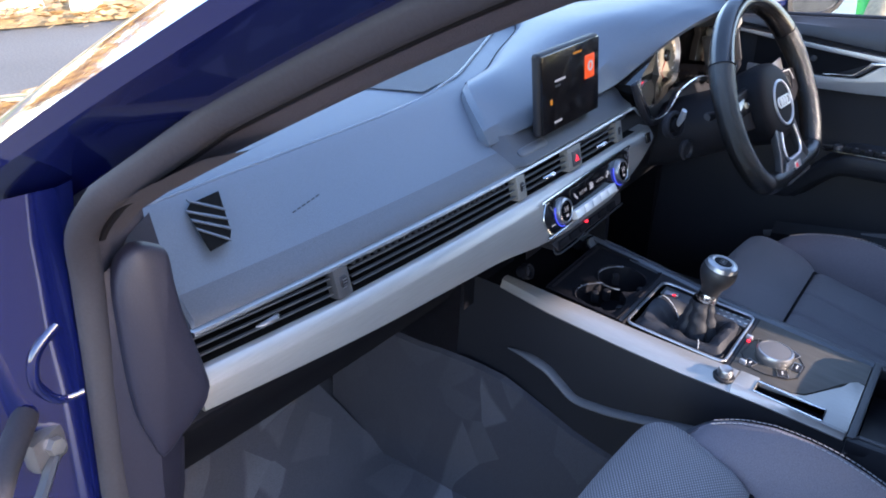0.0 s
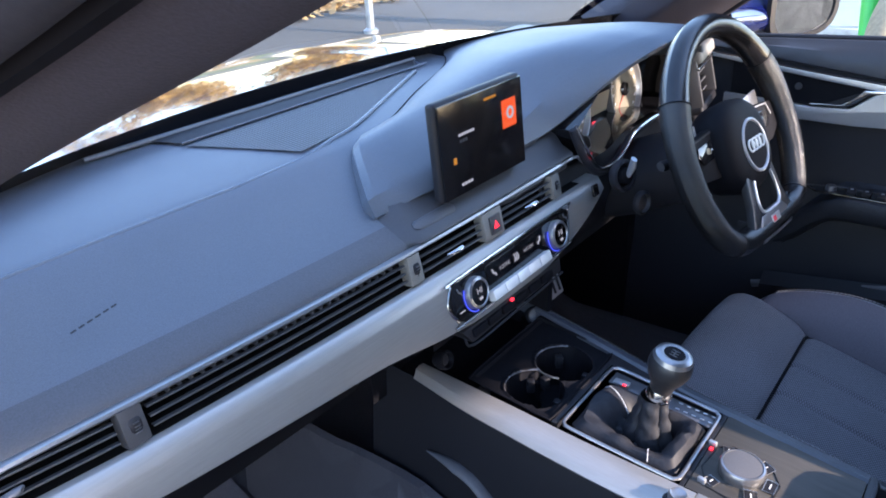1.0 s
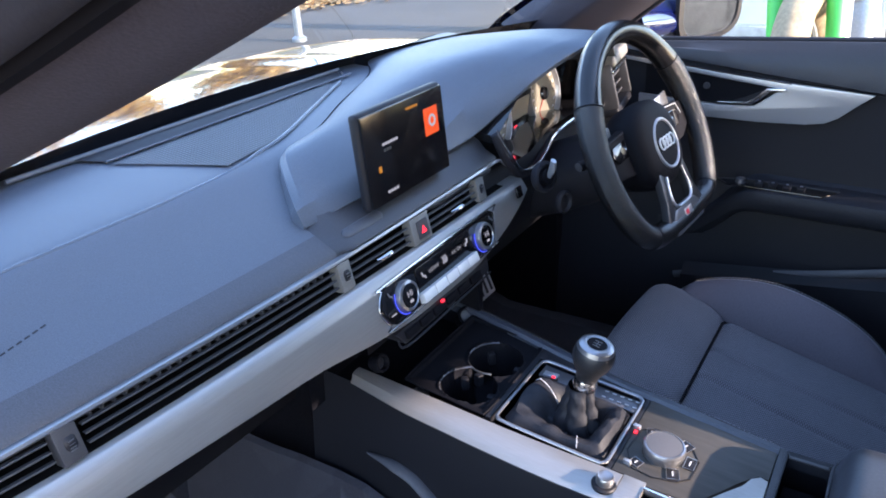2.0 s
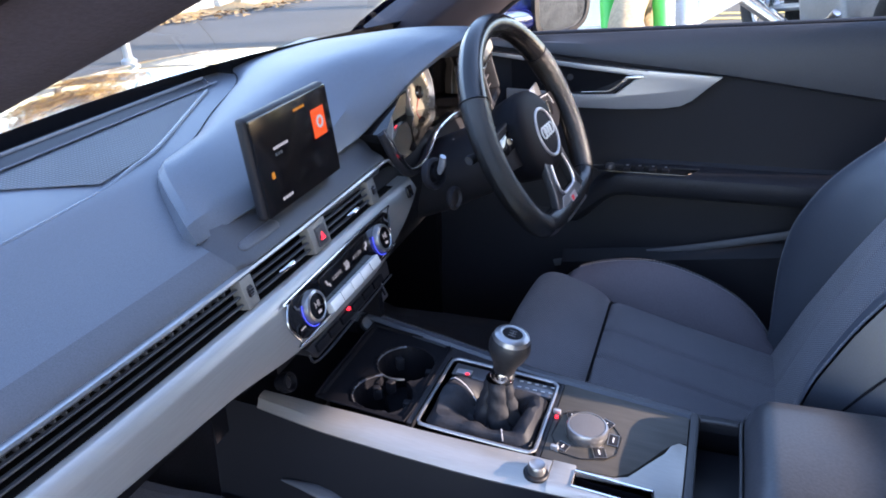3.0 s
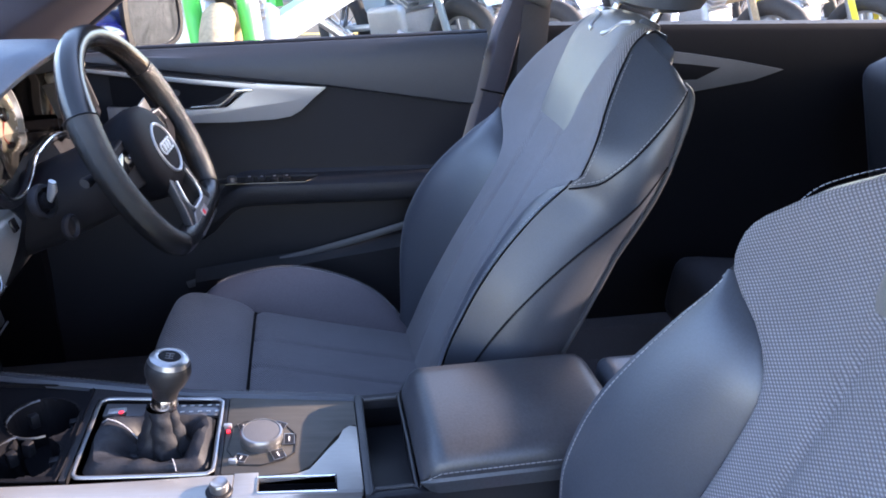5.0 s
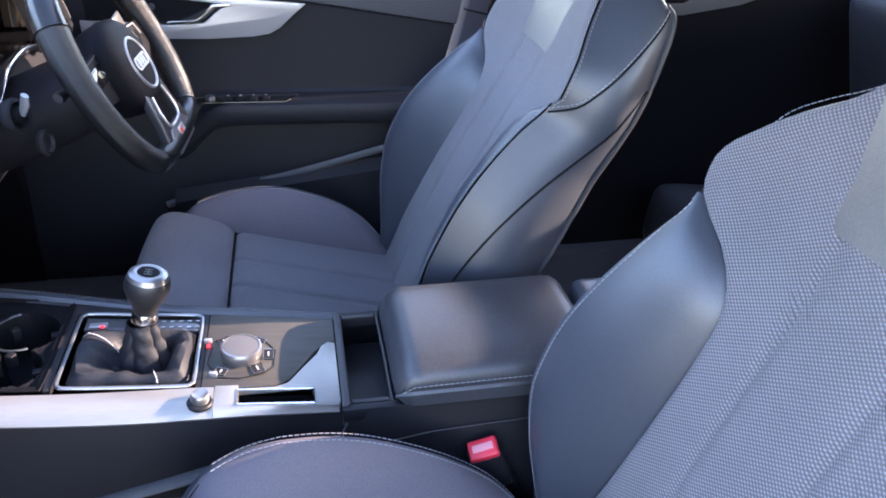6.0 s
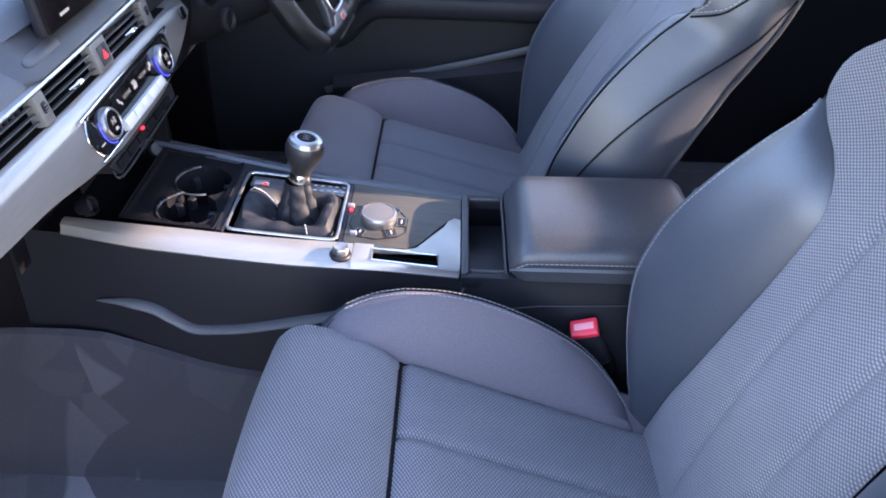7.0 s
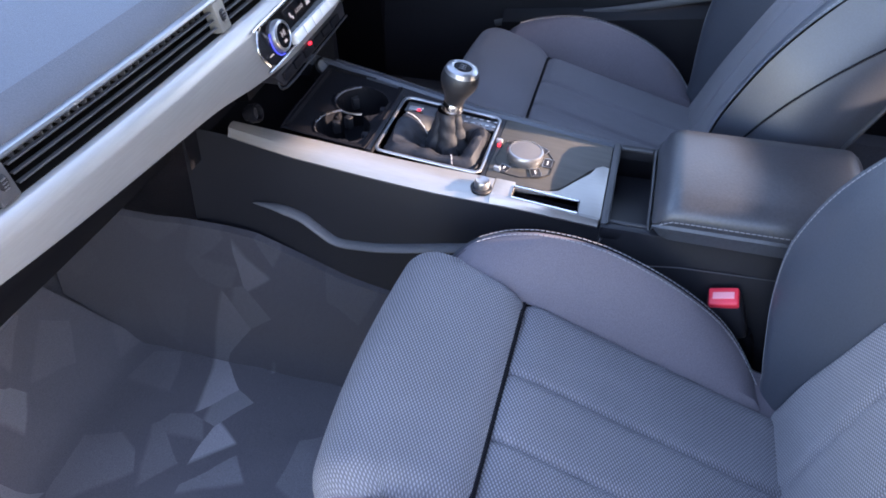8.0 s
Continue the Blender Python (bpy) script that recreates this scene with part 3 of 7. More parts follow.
def seat_heat(x, z, lean):
    """A small seat figure: back, cushion and foot."""
    at = lambda u, v: face(x, z, 0.0050) + Vector((u, 0, 0)) + FACE_U * v
    return join(tube([at(-0.0025 * lean, 0.0045), at(-0.0010 * lean, -0.0005), at(0.0030 * lean, -0.0015)], 0.0010, 6), tube([at(0.0030 * lean, -0.0015), at(0.0030 * lean, -0.0045)], 0.0008, 6))


part("lit_symbol", seat_heat(-0.034, 0.7945, 1), WHITE_LIT, clim)
part("lit_symbol", seat_heat(0.066, 0.7955, -1), WHITE_LIT, clim)
part("lit_symbol", join(*[tube([face(0.012 + u, 0.7905, 0.005), face(0.014 + u, 0.7950, 0.005), face(0.012 + u, 0.7995, 0.005)], 0.0007, 6) for u in (-0.003, 0.0005, 0.004)]), WHITE_LIT, clim)
part("display_lettering", lettering("3-ZONE", 0.0062, face(-0.012, 0.7945, 0.0050), (1, 0, 0), FACE_U), WHITE_LIT, clim)
part("display_lettering", lettering("A/C ON", 0.0062, face(0.041, 0.7952, 0.0050), (1, 0, 0), FACE_U), WHITE_LIT, clim)
for x, z in ((-0.099, 0.7985), (0.133, 0.8015)):
    part("key_mark", seat_heat(x, z, 1), RIDGE_GREY, clim)
part("key_mark", box(face(-0.100, 0.776, 0.0040), (0.009, 0.0006, 0.0012), 0, turn=(-14, 0, 0)), WHITE_LIT, clim)

# switch row under the trim
row = part("switch_row", slab([(-0.100, 0.197, 0.748), (0.118, 0.197, 0.750), (0.110, 0.191, 0.734), (-0.088, 0.191, 0.731)], (0, 0.03, 0), 0.002), PLASTIC, dash, "black row of driving mode switches")
part("row_lip", tube(smooth_line([(-0.100, 0.194, 0.742), (-0.090, 0.189, 0.7305), (0.0, 0.188, 0.732), (0.110, 0.189, 0.7335)], 4), 0.0014, 8), PLASTIC, row)
for k in range(6):
    part("switch_key", box((-0.072 + 0.0295 * k, 0.1935, 0.7405), (0.026, 0.006, 0.0095), 0.0010, turn=(-16, 0, 0)), PLASTIC_DARK, row)
part("warning_lamp", box((-0.005, 0.193, 0.7465), (0.005, 0.003, 0.0028), 0), RED_LIT, row)
socket = part("power_socket", lathe([(0, -0.012), (0.0085, -0.012), (0.0090, 0.006), (0.0098, 0.0075), (0.0118, 0.007), (0.0125, 0.004), (0.0125, -0.004)], (-0.062, 0.258, 0.668), (0, -0.9, 0.3), 28), PLASTIC_DARK, dash, "round black power socket")
part("socket_lid", lathe([(0, 0.0015), (0.006, 0.002), (0.0080, 0.0005), (0.0082, -0.003)], (-0.062, 0.258, 0.668), (0, -0.9, 0.3), 24), PLASTIC, socket)

# lower dash, glovebox and knee panel
lowdash = [(0.229, 0.800), (0.220, 0.786), (0.224, 0.775), (0.252, 0.757), (0.300, 0.715), (0.335, 0.660), (0.365, 0.610), (0.40, 0.58), (0.46, 0.565), (0.64, 0.57)]
# Near-black lid holds the shade under the trim in its colour.
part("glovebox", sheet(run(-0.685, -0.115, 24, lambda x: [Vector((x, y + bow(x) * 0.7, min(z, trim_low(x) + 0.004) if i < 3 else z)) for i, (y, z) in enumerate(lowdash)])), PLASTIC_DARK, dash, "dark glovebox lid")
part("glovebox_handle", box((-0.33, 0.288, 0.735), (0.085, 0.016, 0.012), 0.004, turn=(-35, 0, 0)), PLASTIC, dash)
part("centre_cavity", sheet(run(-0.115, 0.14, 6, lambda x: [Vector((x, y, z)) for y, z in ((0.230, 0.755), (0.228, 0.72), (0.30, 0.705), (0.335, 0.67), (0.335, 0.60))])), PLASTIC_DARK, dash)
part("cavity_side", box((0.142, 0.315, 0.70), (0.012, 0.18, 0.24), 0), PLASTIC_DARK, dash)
part("knee_panel", sheet(run(0.135, 0.70, 16, lambda x: [Vector((x, y, z)) for y, z in ((0.30, 0.86), (0.245, 0.835), (0.228, 0.80), (0.225, 0.775), (0.245, 0.715), (0.300, 0.64), (0.38, 0.60), (0.60, 0.58))])), PLASTIC, dash)
SHELF = ((0.268, 0.893, 0.295), (0.256, 0.884, 0.276), (0.246, 0.872, 0.2515), (0.231, 0.864, 0.2365), (0.2285, 0.860, 0.2345), (0.232, 0.856, 0.2335))


def shelf_ring(x):
    """The ledge under the screen, growing out of the pad at its passenger end."""
    w = min(1.0, max(0.0, (x + 0.138) / 0.022))
    w = w * w * (3 - 2 * w)
    return [Vector((x, lerp(far + bow(x) - 0.001, y, w), z)) for y, z, far in SHELF]


SHELF_VINYL = material("ledge_vinyl", (0.028, 0.030, 0.036), 0.45, grain=0.4, grain_scale=700, blotch=0.08, bump=0.5)
part("centre_shelf", sheet(run(-0.138, 0.205, 40, shelf_ring)), SHELF_VINYL, dash, "darker ledge under the screen")
# Raised bead in a lighter vinyl stands in for a recess's pale edge.
part("recess_edge_bead", tube([(-0.116, 0.2440, 0.8718), (-0.114, 0.2440, 0.8718), (-0.109, 0.2440, 0.8718), (-0.09, 0.2440, 0.8718), (-0.05, 0.2440, 0.8718), (-0.045, 0.2440, 0.8718)], [0.0005, 0.0045, 0.0065, 0.0070, 0.0070, 0.002], 16, squash=0.28, up=(0, -0.6, 0.8)), DASH_LOW, dash, "low bead added for the pale edge of a recess in the ledge")

# instrument cluster
clus = thing("instrument_cluster", "round dials and a colour display behind a chrome-edged binnacle", "instruments", (0.40, 0.28, 0.88))
part("binnacle", sheet([[(x, y, z) for x, z in ((0.20, 0.895), (0.215, 0.862), (0.245, 0.842), (0.30, 0.842), (0.36, 0.858), (0.45, 0.86), (0.52, 0.845), (0.565, 0.86), (0.575, 0.91), (0.55, 0.96), (0.47, 0.99), (0.38, 0.985), (0.30, 0.955), (0.24, 0.92))] for y in (0.222, 0.262, 0.300)], True), GLOSS, clus)
part("face_plate", slab([(x, 0.292, z) for x, z in ((0.218, 0.84), (0.585, 0.84), (0.585, 0.93), (0.545, 0.965), (0.48, 0.985), (0.37, 0.980), (0.29, 0.950), (0.235, 0.908))], (0, 0.006, 0), 0), GLOSS, clus)
part("chrome_line", tube(smooth_line([(0.192, 0.219, 0.906), (0.202, 0.209, 0.876), (0.224, 0.2035, 0.8455), (0.247, 0.2025, 0.8325), (0.287, 0.2025, 0.8305), (0.320, 0.2025, 0.8435), (0.349, 0.2025, 0.8585), (0.43, 0.2025, 0.8625), (0.52, 0.2025, 0.8465), (0.565, 0.206, 0.855), (0.585, 0.212, 0.890), (0.570, 0.214, 0.940)], 4), 0.0021, 8), CHROME, clus, "bright chrome edge of the binnacle")
part("lower_lip", tube(smooth_line([(0.190, 0.222, 0.900), (0.200, 0.214, 0.868), (0.222, 0.209, 0.838), (0.246, 0.208, 0.826), (0.288, 0.208, 0.824), (0.322, 0.208, 0.838), (0.35, 0.208, 0.852), (0.43, 0.208, 0.856), (0.52, 0.208, 0.84)], 4), 0.0055, 10), DOOR_PLASTIC, clus)
NEEDLE = material("red_needle", (0.22, 0.02, 0.015), 0.5, blotch=0.1)
for x in (0.285, 0.468):
    d = part("dial", lathe([(0, 0.0), (0.050, 0.0), (0.052, 0.002), (0.054, 0.010), (0.056, 0.010), (0.056, -0.002)], (x, 0.284, 0.885), (0, -1, 0.15), 48), SILVER, clus, "round dial with white numerals")
    part("dial_face", lathe([(0, 0.0), (0.049, 0.0), (0.049, 0.001), (0, 0.0012)], (x, 0.2815, 0.8853), (0, -1, 0.15), 48), SUNLIT_DIAL, d)
    part("dial_hub", lathe([(0, 0), (0.012, 0), (0.010, 0.004), (0, 0.005)], (x, 0.279, 0.8857), (0, -1, 0.15), 24), GLOSS, d)
    for k in range(14):
        a = radians(225 - 270 * k / 13)
        part("numeral_mark", box((x + 0.040 * math.cos(a), 0.279 + 0.15 * 0.04 * math.sin(a), 0.8857 + 0.040 * math.sin(a)), (0.0045, 0.0006, 0.004), 0, turn=(8, 0, 0)), WHITE_MARK, d)
    a = radians(232)
    part("needle", box((x + 0.02 * math.cos(a), 0.277, 0.8857 + 0.02 * math.sin(a)), (0.036, 0.001, 0.0018), 0, turn=(0, -52, 0)), NEEDLE, d)
disp = part("centre_display", box((0.372, 0.280, 0.878), (0.076, 0.004, 0.062), 0.001, turn=(8, 0, 0)), SCREEN, clus)
part("display_page", box((0.372, 0.2775, 0.884), (0.070, 0.0008, 0.034), 0, turn=(8, 0, 0)), SUNLIT_DIAL, disp)
part("warning_symbol", box((0.360, 0.2772, 0.856), (0.009, 0.0008, 0.006), 0, turn=(8, 0, 0)), RED_LIT, disp)

# infotainment screen
scr = thing("infotainment_screen", "free-standing black screen showing a radio page", "screen", (0.013, 0.245, 0.88))
ST = (-4, 0, 0)
part("housing", box((0.012, 0.2475, 0.9375), (0.168, 0.013, 0.111), 0.0055, ST, 3), PLASTIC, scr)
gl = part("display_glass", box((0.012, 0.2400, 0.9375), (0.162, 0.004, 0.105), 0.0015, ST), SCREEN, scr, "glossy black display glass")
part("foot", box((0.013, 0.262, 0.890), (0.11, 0.025, 0.03), 0.004), PLASTIC, scr)


def on_screen(x, z, w, h, mat, name, deep=0.0006):
    y = 0.2376 + (z - 0.936) * 0.07
    part(name, box((0.013 + x, y, z), (w, deep, h), 0, ST), mat, gl)


on_screen(0.050, 0.9530, 0.029, 0.033, ORANGE_LIT, "station_tile")
part("station_ring", lathe([(0.0045, 0), (0.0075, 0), (0.0075, 0.0006), (0.0045, 0.0006)], (0.064, 0.2381, 0.9535), (0, -1, 0.07), 24), WHITE_LIT, gl)
for k in range(5):
    on_screen(0.0035 + 0.0050 * k, 0.9790, 0.0034, 0.0028, AMBER_LIT, "amber_bar")
for k in range(6):
    on_screen(-0.048 + 0.0050 * k, 0.9520, 0.0036, 0.0030, WHITE_LIT, "text_bar")
for k in range(3):
    on_screen(-0.047 + 0.005 * k, 0.9450, 0.0034, 0.0032, PLASTIC_GREY, "text_bar")
for k in range(4):
    on_screen(-0.050 + 0.0055 * k, 0.8965, 0.0038, 0.0030, WHITE_LIT, "text_bar")
on_screen(-0.060, 0.926, 0.005, 0.007, AMBER_LIT, "amber_bar")

# ---- steering column and wheel ----
wheel = thing("steering_wheel", "black leather flat-bottomed sports steering wheel with perforated grips", "steering wheel", (0.375, 0.061, 0.859))
WC, WX, WN = Vector((0.375, 0.061, 0.859)), Vector((0.9968, -0.0794, 0)), Vector((-0.0721, -0.9050, 0.4192))
WU = WN.cross(WX)


def on_wheel(u, v, h=0.0):
    return WC + WX * u + WU * v + WN * h


rim = []
for k in range(72):
    a = 2 * math.pi * k / 72
    r = 0.1636
    u, v = r * math.cos(a), r * math.sin(a)
    if v < -0.123:
        v = -0.123 - (abs(v) - 0.123) * 0.12
    rim.append((u, v))
rim = [Vector((*p, 0)) for p in rim]
rim = [(rim[i - 2] + rim[i - 1] + rim[i] + rim[(i + 1) % 72] + rim[(i + 2) % 72]) / 5 for i in range(72)]
rings = []
for i, p in enumerate(rim):
    t = (rim[(i + 1) % 72] - rim[i - 1]).normalized()
    out = Vector((t.y, -t.x, 0))
    a = math.atan2(p.y, p.x)
    grip = 1.0 + 0.12 * max(0, 1 - min(abs(a - radians(28)), abs(a - radians(152))) / 0.4)
    ring = []
    for j in range(16):
        b = 2 * math.pi * j / 16
        o, h = 0.0165 * grip * math.cos(b), 0.0180 * grip * math.sin(b)
        ring.append(on_wheel(p.x + out.x * o, p.y + out.y * o, h))
    rings.append(ring)
SEGS = [(0, 7, "perf"), (7, 30, "top"), (30, 46, "perf"), (46, 49, "low"), (49, 59, "bottom"), (59, 63, "low"), (63, 72, "perf")]
SPOKE_DARK = material("dark_spoke", (0.035, 0.035, 0.038), 0.35, metal=0.4, grain=0.2, grain_scale=1200, blotch=0.1)
PERF = weave("perforated_leather", (0.010, 0.010, 0.011), 1.0, strength=0.45, sheen=0.0, rough=0.22, dots=True, ratio=1.0)
for a, b, kind in SEGS:
    seg = [rings[i % 72] for i in range(a, b + 1)]
    seg = [r + [r[0]] for r in seg]
    uvs = [[(i * 2.5, j * 1.25) for j in range(17)] for i in range(len(seg))]
    part("rim_section", sheet(seg, uv=uvs), PERF if kind == "perf" else (SILVER if kind == "none" else WHEEL_LEATHER), wheel,
         "perforated leather grip" if kind == "perf" else "")
for i in (7, 30, 46, 63):
    c = sum((Vector(q) for q in rings[i]), Vector()) / 16
    part("rim_seam", tube([c + (Vector(q) - c) * 1.012 for q in rings[i]], 0.0008, 6, True), PLASTIC_DARK, wheel)
for s in (1, -1):
    inner = [on_wheel(p.x * 0.918, p.y * 0.918, 0.004) for p in (rim[7:31] if s > 0 else rim[31:47])]
    stitches(inner, wheel, PLASTIC_GREY, 0.007, 0.006, 0.0009)
part("airbag_cover", capped([[on_wheel(sx * math.copysign(abs(math.cos(a)) ** 0.8, math.cos(a)), -0.008 + sy * math.copysign(abs(math.sin(a)) ** 0.8, math.sin(a)), h) for a in (2 * math.pi * k / 40 for k in range(40))]
                              for sx, sy, h in ((0.060, 0.054, -0.046), (0.068, 0.062, -0.034), (0.070, 0.066, -0.010), (0.068, 0.064, 0.004), (0.062, 0.057, 0.0115), (0.050, 0.046, 0.0165), (0.034, 0.032, 0.019), (0.012, 0.010, 0.0195))]), PLASTIC_DARK, wheel, "smooth black airbag cover")
part("emblem_ring", tube([on_wheel(0.034 * math.cos(a), -0.012 + 0.036 * math.sin(a), 0.0190) for a in (2 * math.pi * k / 36 for k in range(36))], 0.0024, 8, True), SILVER, wheel, "silver emblem surround")
for k in range(4):
    part("emblem_loop", tube([on_wheel(-0.0165 + 0.011 * k + 0.0078 * math.cos(a), -0.010 + 0.0082 * math.sin(a), 0.0212) for a in (2 * math.pi * j / 16 for j in range(16))], 0.0014, 6, True), KEY_SILVER, wheel)
for s in (-1, 1):
    sp = part("spoke", slab([on_wheel(s * u, v, -0.022) for u, v in ((0.055, 0.034), (0.150, 0.026), (0.152, -0.012), (0.120, -0.028), (0.060, -0.035))], WN * 0.016, 0.004), PLASTIC_DARK, wheel)
    part("thumb_control", slab([on_wheel(s * u, v, -0.0055) for u, v in ((0.074, 0.021), (0.112, 0.018), (0.117, 0.006), (0.108, -0.006), (0.076, -0.004))], WN * 0.003, 0.001), GLOSS, sp)
    part("control_trim", tube([on_wheel(s * u, v, -0.0045) for u, v in ((0.066, 0.030), (0.122, 0.026), (0.130, 0.008))], 0.0012, 8), PLASTIC if s < 0 else SILVER, sp)
    part("scroll_wheel", lathe([(0, -0.0025), (0.005, -0.0025), (0.005, 0.0025), (0, 0.0025)], on_wheel(s * 0.085, 0.008, -0.0035), (1, 0, 0), 18), CHROME, sp)
    part("shift_paddle", slab([on_wheel(s * u, v, -0.020) for u, v in ((0.078, 0.045), (0.130, 0.050), (0.128, 0.02), (0.080, 0.012))], WN * 0.004, 0.0018), FRAME_METAL, sp)
    part("lower_spoke_arm", slab([on_wheel(s * u, v, 0.002) for u, v in ((0.030, -0.048), (0.044, -0.044), (0.052, -0.090), (0.066, -0.117), (0.054, -0.134), (0.034, -0.106))], WN * 0.012, 0.003), SPOKE_DARK, wheel, "dark satin lower spoke")
    part("spoke_edge", tube(smooth_line([on_wheel(s * u, v, 0.0145) for u, v in ((0.028, -0.056), (0.034, -0.080), (0.032, -0.096), (0.021, -0.1035), (0.0, -0.1045))], 4), 0.0022, 8), SILVER, wheel)
part("spoke_bridge", slab([on_wheel(u, v, 0.002) for u, v in ((-0.036, -0.105), (0.036, -0.105), (0.060, -0.126), (0.050, -0.141), (-0.050, -0.141), (-0.060, -0.126))], WN * 0.0135, 0.004), SATIN, wheel)
part("trim_badge", slab([on_wheel(u, v, 0.0156) for u, v in ((-0.013, -0.112), (0.013, -0.112), (0.013, -0.124), (-0.013, -0.124))], WN * 0.0014, 0.0005), SILVER, wheel, "small silver badge on the lower spoke")
part("badge_bar", slab([on_wheel(u, v, 0.0172) for u, v in ((-0.011, -0.1145), (-0.002, -0.1145), (-0.002, -0.1215), (-0.011, -0.1215))], WN * 0.0004, 0), RED_PLASTIC, wheel)

col = thing("steering_column", "black steering column shroud with stalks and ignition slot", "steering column", (0.368, 0.15, 0.80))
part("shroud", capped([[on_wheel(0.056 * w * math.cos(a), -0.014 + 0.050 * w * math.sin(a), h) for a in (2 * math.pi * k / 28 for k in range(28))] for w, h in ((0.86, -0.018), (1.06, -0.03), (1.1, -0.09), (1.15, -0.19), (1.05, -0.26))]), DOOR_PLASTIC, col)
for s, pts in ((-1, ((-0.06, 0.004, -0.055), (-0.10, 0.008, -0.050), (-0.135, 0.012, -0.042))), (1, ((0.06, 0.004, -0.055), (0.10, 0.008, -0.050), (0.135, 0.012, -0.042)))):
    st = part("stalk", tube([on_wheel(*p) for p in pts], [0.005, 0.006, 0.0075], 12, squash=0.7), DOOR_PLASTIC, col, "black column stalk")
    part("stalk_end", tube([on_wheel(s * 0.136, 0.012, -0.042), on_wheel(s * 0.152, 0.014, -0.038)], [0.0078, 0.0065], 12, squash=0.7), DOOR_PLASTIC, st)
part("column_boss", lathe([(0, 0), (0.021, 0), (0.023, 0.006), (0.0215, 0.011), (0.0175, 0.012), (0.0165, 0.004), (0, 0.003)], (0.232, 0.172, 0.832), (-0.25, -0.93, 0.2), 28), DOOR_PLASTIC, col)
part("boss_knob", lathe([(0, 0), (0.0125, 0), (0.0110, 0.012), (0, 0.013)], (0.232, 0.170, 0.832), (-0.25, -0.93, 0.3), 20), PLASTIC_DARK, col)
part("boss_lever", tube([(0.229, 0.158, 0.836), (0.224, 0.150, 0.852), (0.222, 0.148, 0.862)], [0.005, 0.0075, 0.006], 10, squash=0.6), SILVER, col, "small silver lever tip")
part("key_slot", lathe([(0, 0), (0.017, 0), (0.018, 0.005), (0.014, 0.008), (0.011, 0.004), (0, 0.004)], (0.275, 0.158, 0.780), (-0.2, -0.95, 0.1), 24), DOOR_PLASTIC, col)

# right outer vent of the dash
rv = thing("corner_air_vent", "rectangular corner air vent beside the steering wheel", "air vent", (0.62, 0.24, 0.87), kind="structure")
VT = (-14, 0, 10)
part("frame", box((0.622, 0.226, 0.919), (0.128, 0.050, 0.022), 0.007, VT, 3), SUNLIT_GREY, rv, "upper rim of the vent, sunlight put into its warm grey")
part("frame", box((0.622, 0.214, 0.832), (0.128, 0.050, 0.014), 0.005, VT, 3), PLASTIC, rv)
for x in (0.562, 0.684):
    part("frame", box((x, 0.2235 + (x - 0.622) * 0.18, 0.876), (0.010, 0.050, 0.080), 0.004, VT, 2), PLASTIC_GREY, rv)
part("opening", box((0.622, 0.238, 0.876), (0.116, 0.004, 0.078), 0, VT), PLASTIC_DARK, rv)
for k in range(4):
    part("slat", box((0.622, 0.2135 + 0.0035 * k, 0.849 + 0.0165 * k), (0.112, 0.016, 0.0036), 0.0010, (-24, 0, 10)), PLASTIC_GREY, rv)
part("silver_bar", box((0.622, 0.2035, 0.906), (0.126, 0.005, 0.005), 0.0015, VT), CHROME, rv)

# pedal hanging in the driver footwell
ped = thing("foot_pedal", "metal-faced foot pedal with black rubber ribs", "pedal", (0.31, 0.32, 0.585))
part("arm", tube([(0.318, 0.332, 0.580), (0.320, 0.375, 0.605), (0.322, 0.42, 0.66), (0.322, 0.45, 0.80)], [0.006, 0.007, 0.008, 0.008], 8), PLASTIC_DARK, ped)
pad = part("pad", box((0.310, 0.322, 0.584), (0.052, 0.010, 0.050), 0.003, turn=(-22, 0, 0)), SILVER, ped, "brushed metal pedal pad")
for k in range(3):
    part("rib", box((0.295 + 0.015 * k, 0.3165, 0.5842), (0.005, 0.004, 0.032), 0.001, turn=(-22, 0, 0)), RUBBER, pad)

# ---- centre console ----
con = thing("centre_console", "black centre console with brushed silver side rail", "console", (0.0, 0.0, 0.3), kind="structure")
deck_z = straight([(-0.62, 0.585), (-0.20, 0.600), (-0.10, 0.611), (0.0, 0.618), (0.10, 0.628), (0.20, 0.640), (0.30, 0.655)])
rail_out = curve([(-0.20, -0.0845), (-0.05, -0.0905), (0.06, -0.094), (0.18, -0.094), (0.29, -0.088)])
rail_in = curve([(-0.20, -0.050), (-0.05, -0.0495), (0.06, -0.054), (0.18, -0.058), (0.29, -0.066)])
right_out = curve([(-0.60, 0.088), (-0.20, 0.092), (0.0, 0.108), (0.12, 0.128), (0.30, 0.150)])


def rail_ring(y):
    z, a, b = deck_z(y), rail_out(y), rail_in(y)
    return [Vector(p) for p in ((b, y, z - 0.010), (b, y, z + 0.0005), (b - 0.002, y, z + 0.0025), (lerp(a, b, 0.55), y, z + 0.0035), (lerp(a, b, 0.25), y, z + 0.0015), (a + 0.004, y, z - 0.0035), (a, y, z - 0.0080), (a + 0.001, y, z - 0.0105), (a + 0.006, y, z - 0.0105))]


part("side_rail", capped([rail_ring(lerp(0.287, -0.062, i / 30)) for i in range(31)]), ALU_Y, con, "brushed aluminium side rail")
# rail behind: outer strip, inner strip round the slot, and the wide silver end
SL = (-0.0805, -0.0590, -0.088, -0.170)


def deck(points, mat, name, h=0.0, deep=0.01, bevel=0.0012, parent=None, label=""):
    return part(name, slab([(x, y, deck_z(y) + h) for x, y in points], (0, 0, -deep), bevel), mat, parent or con, label)


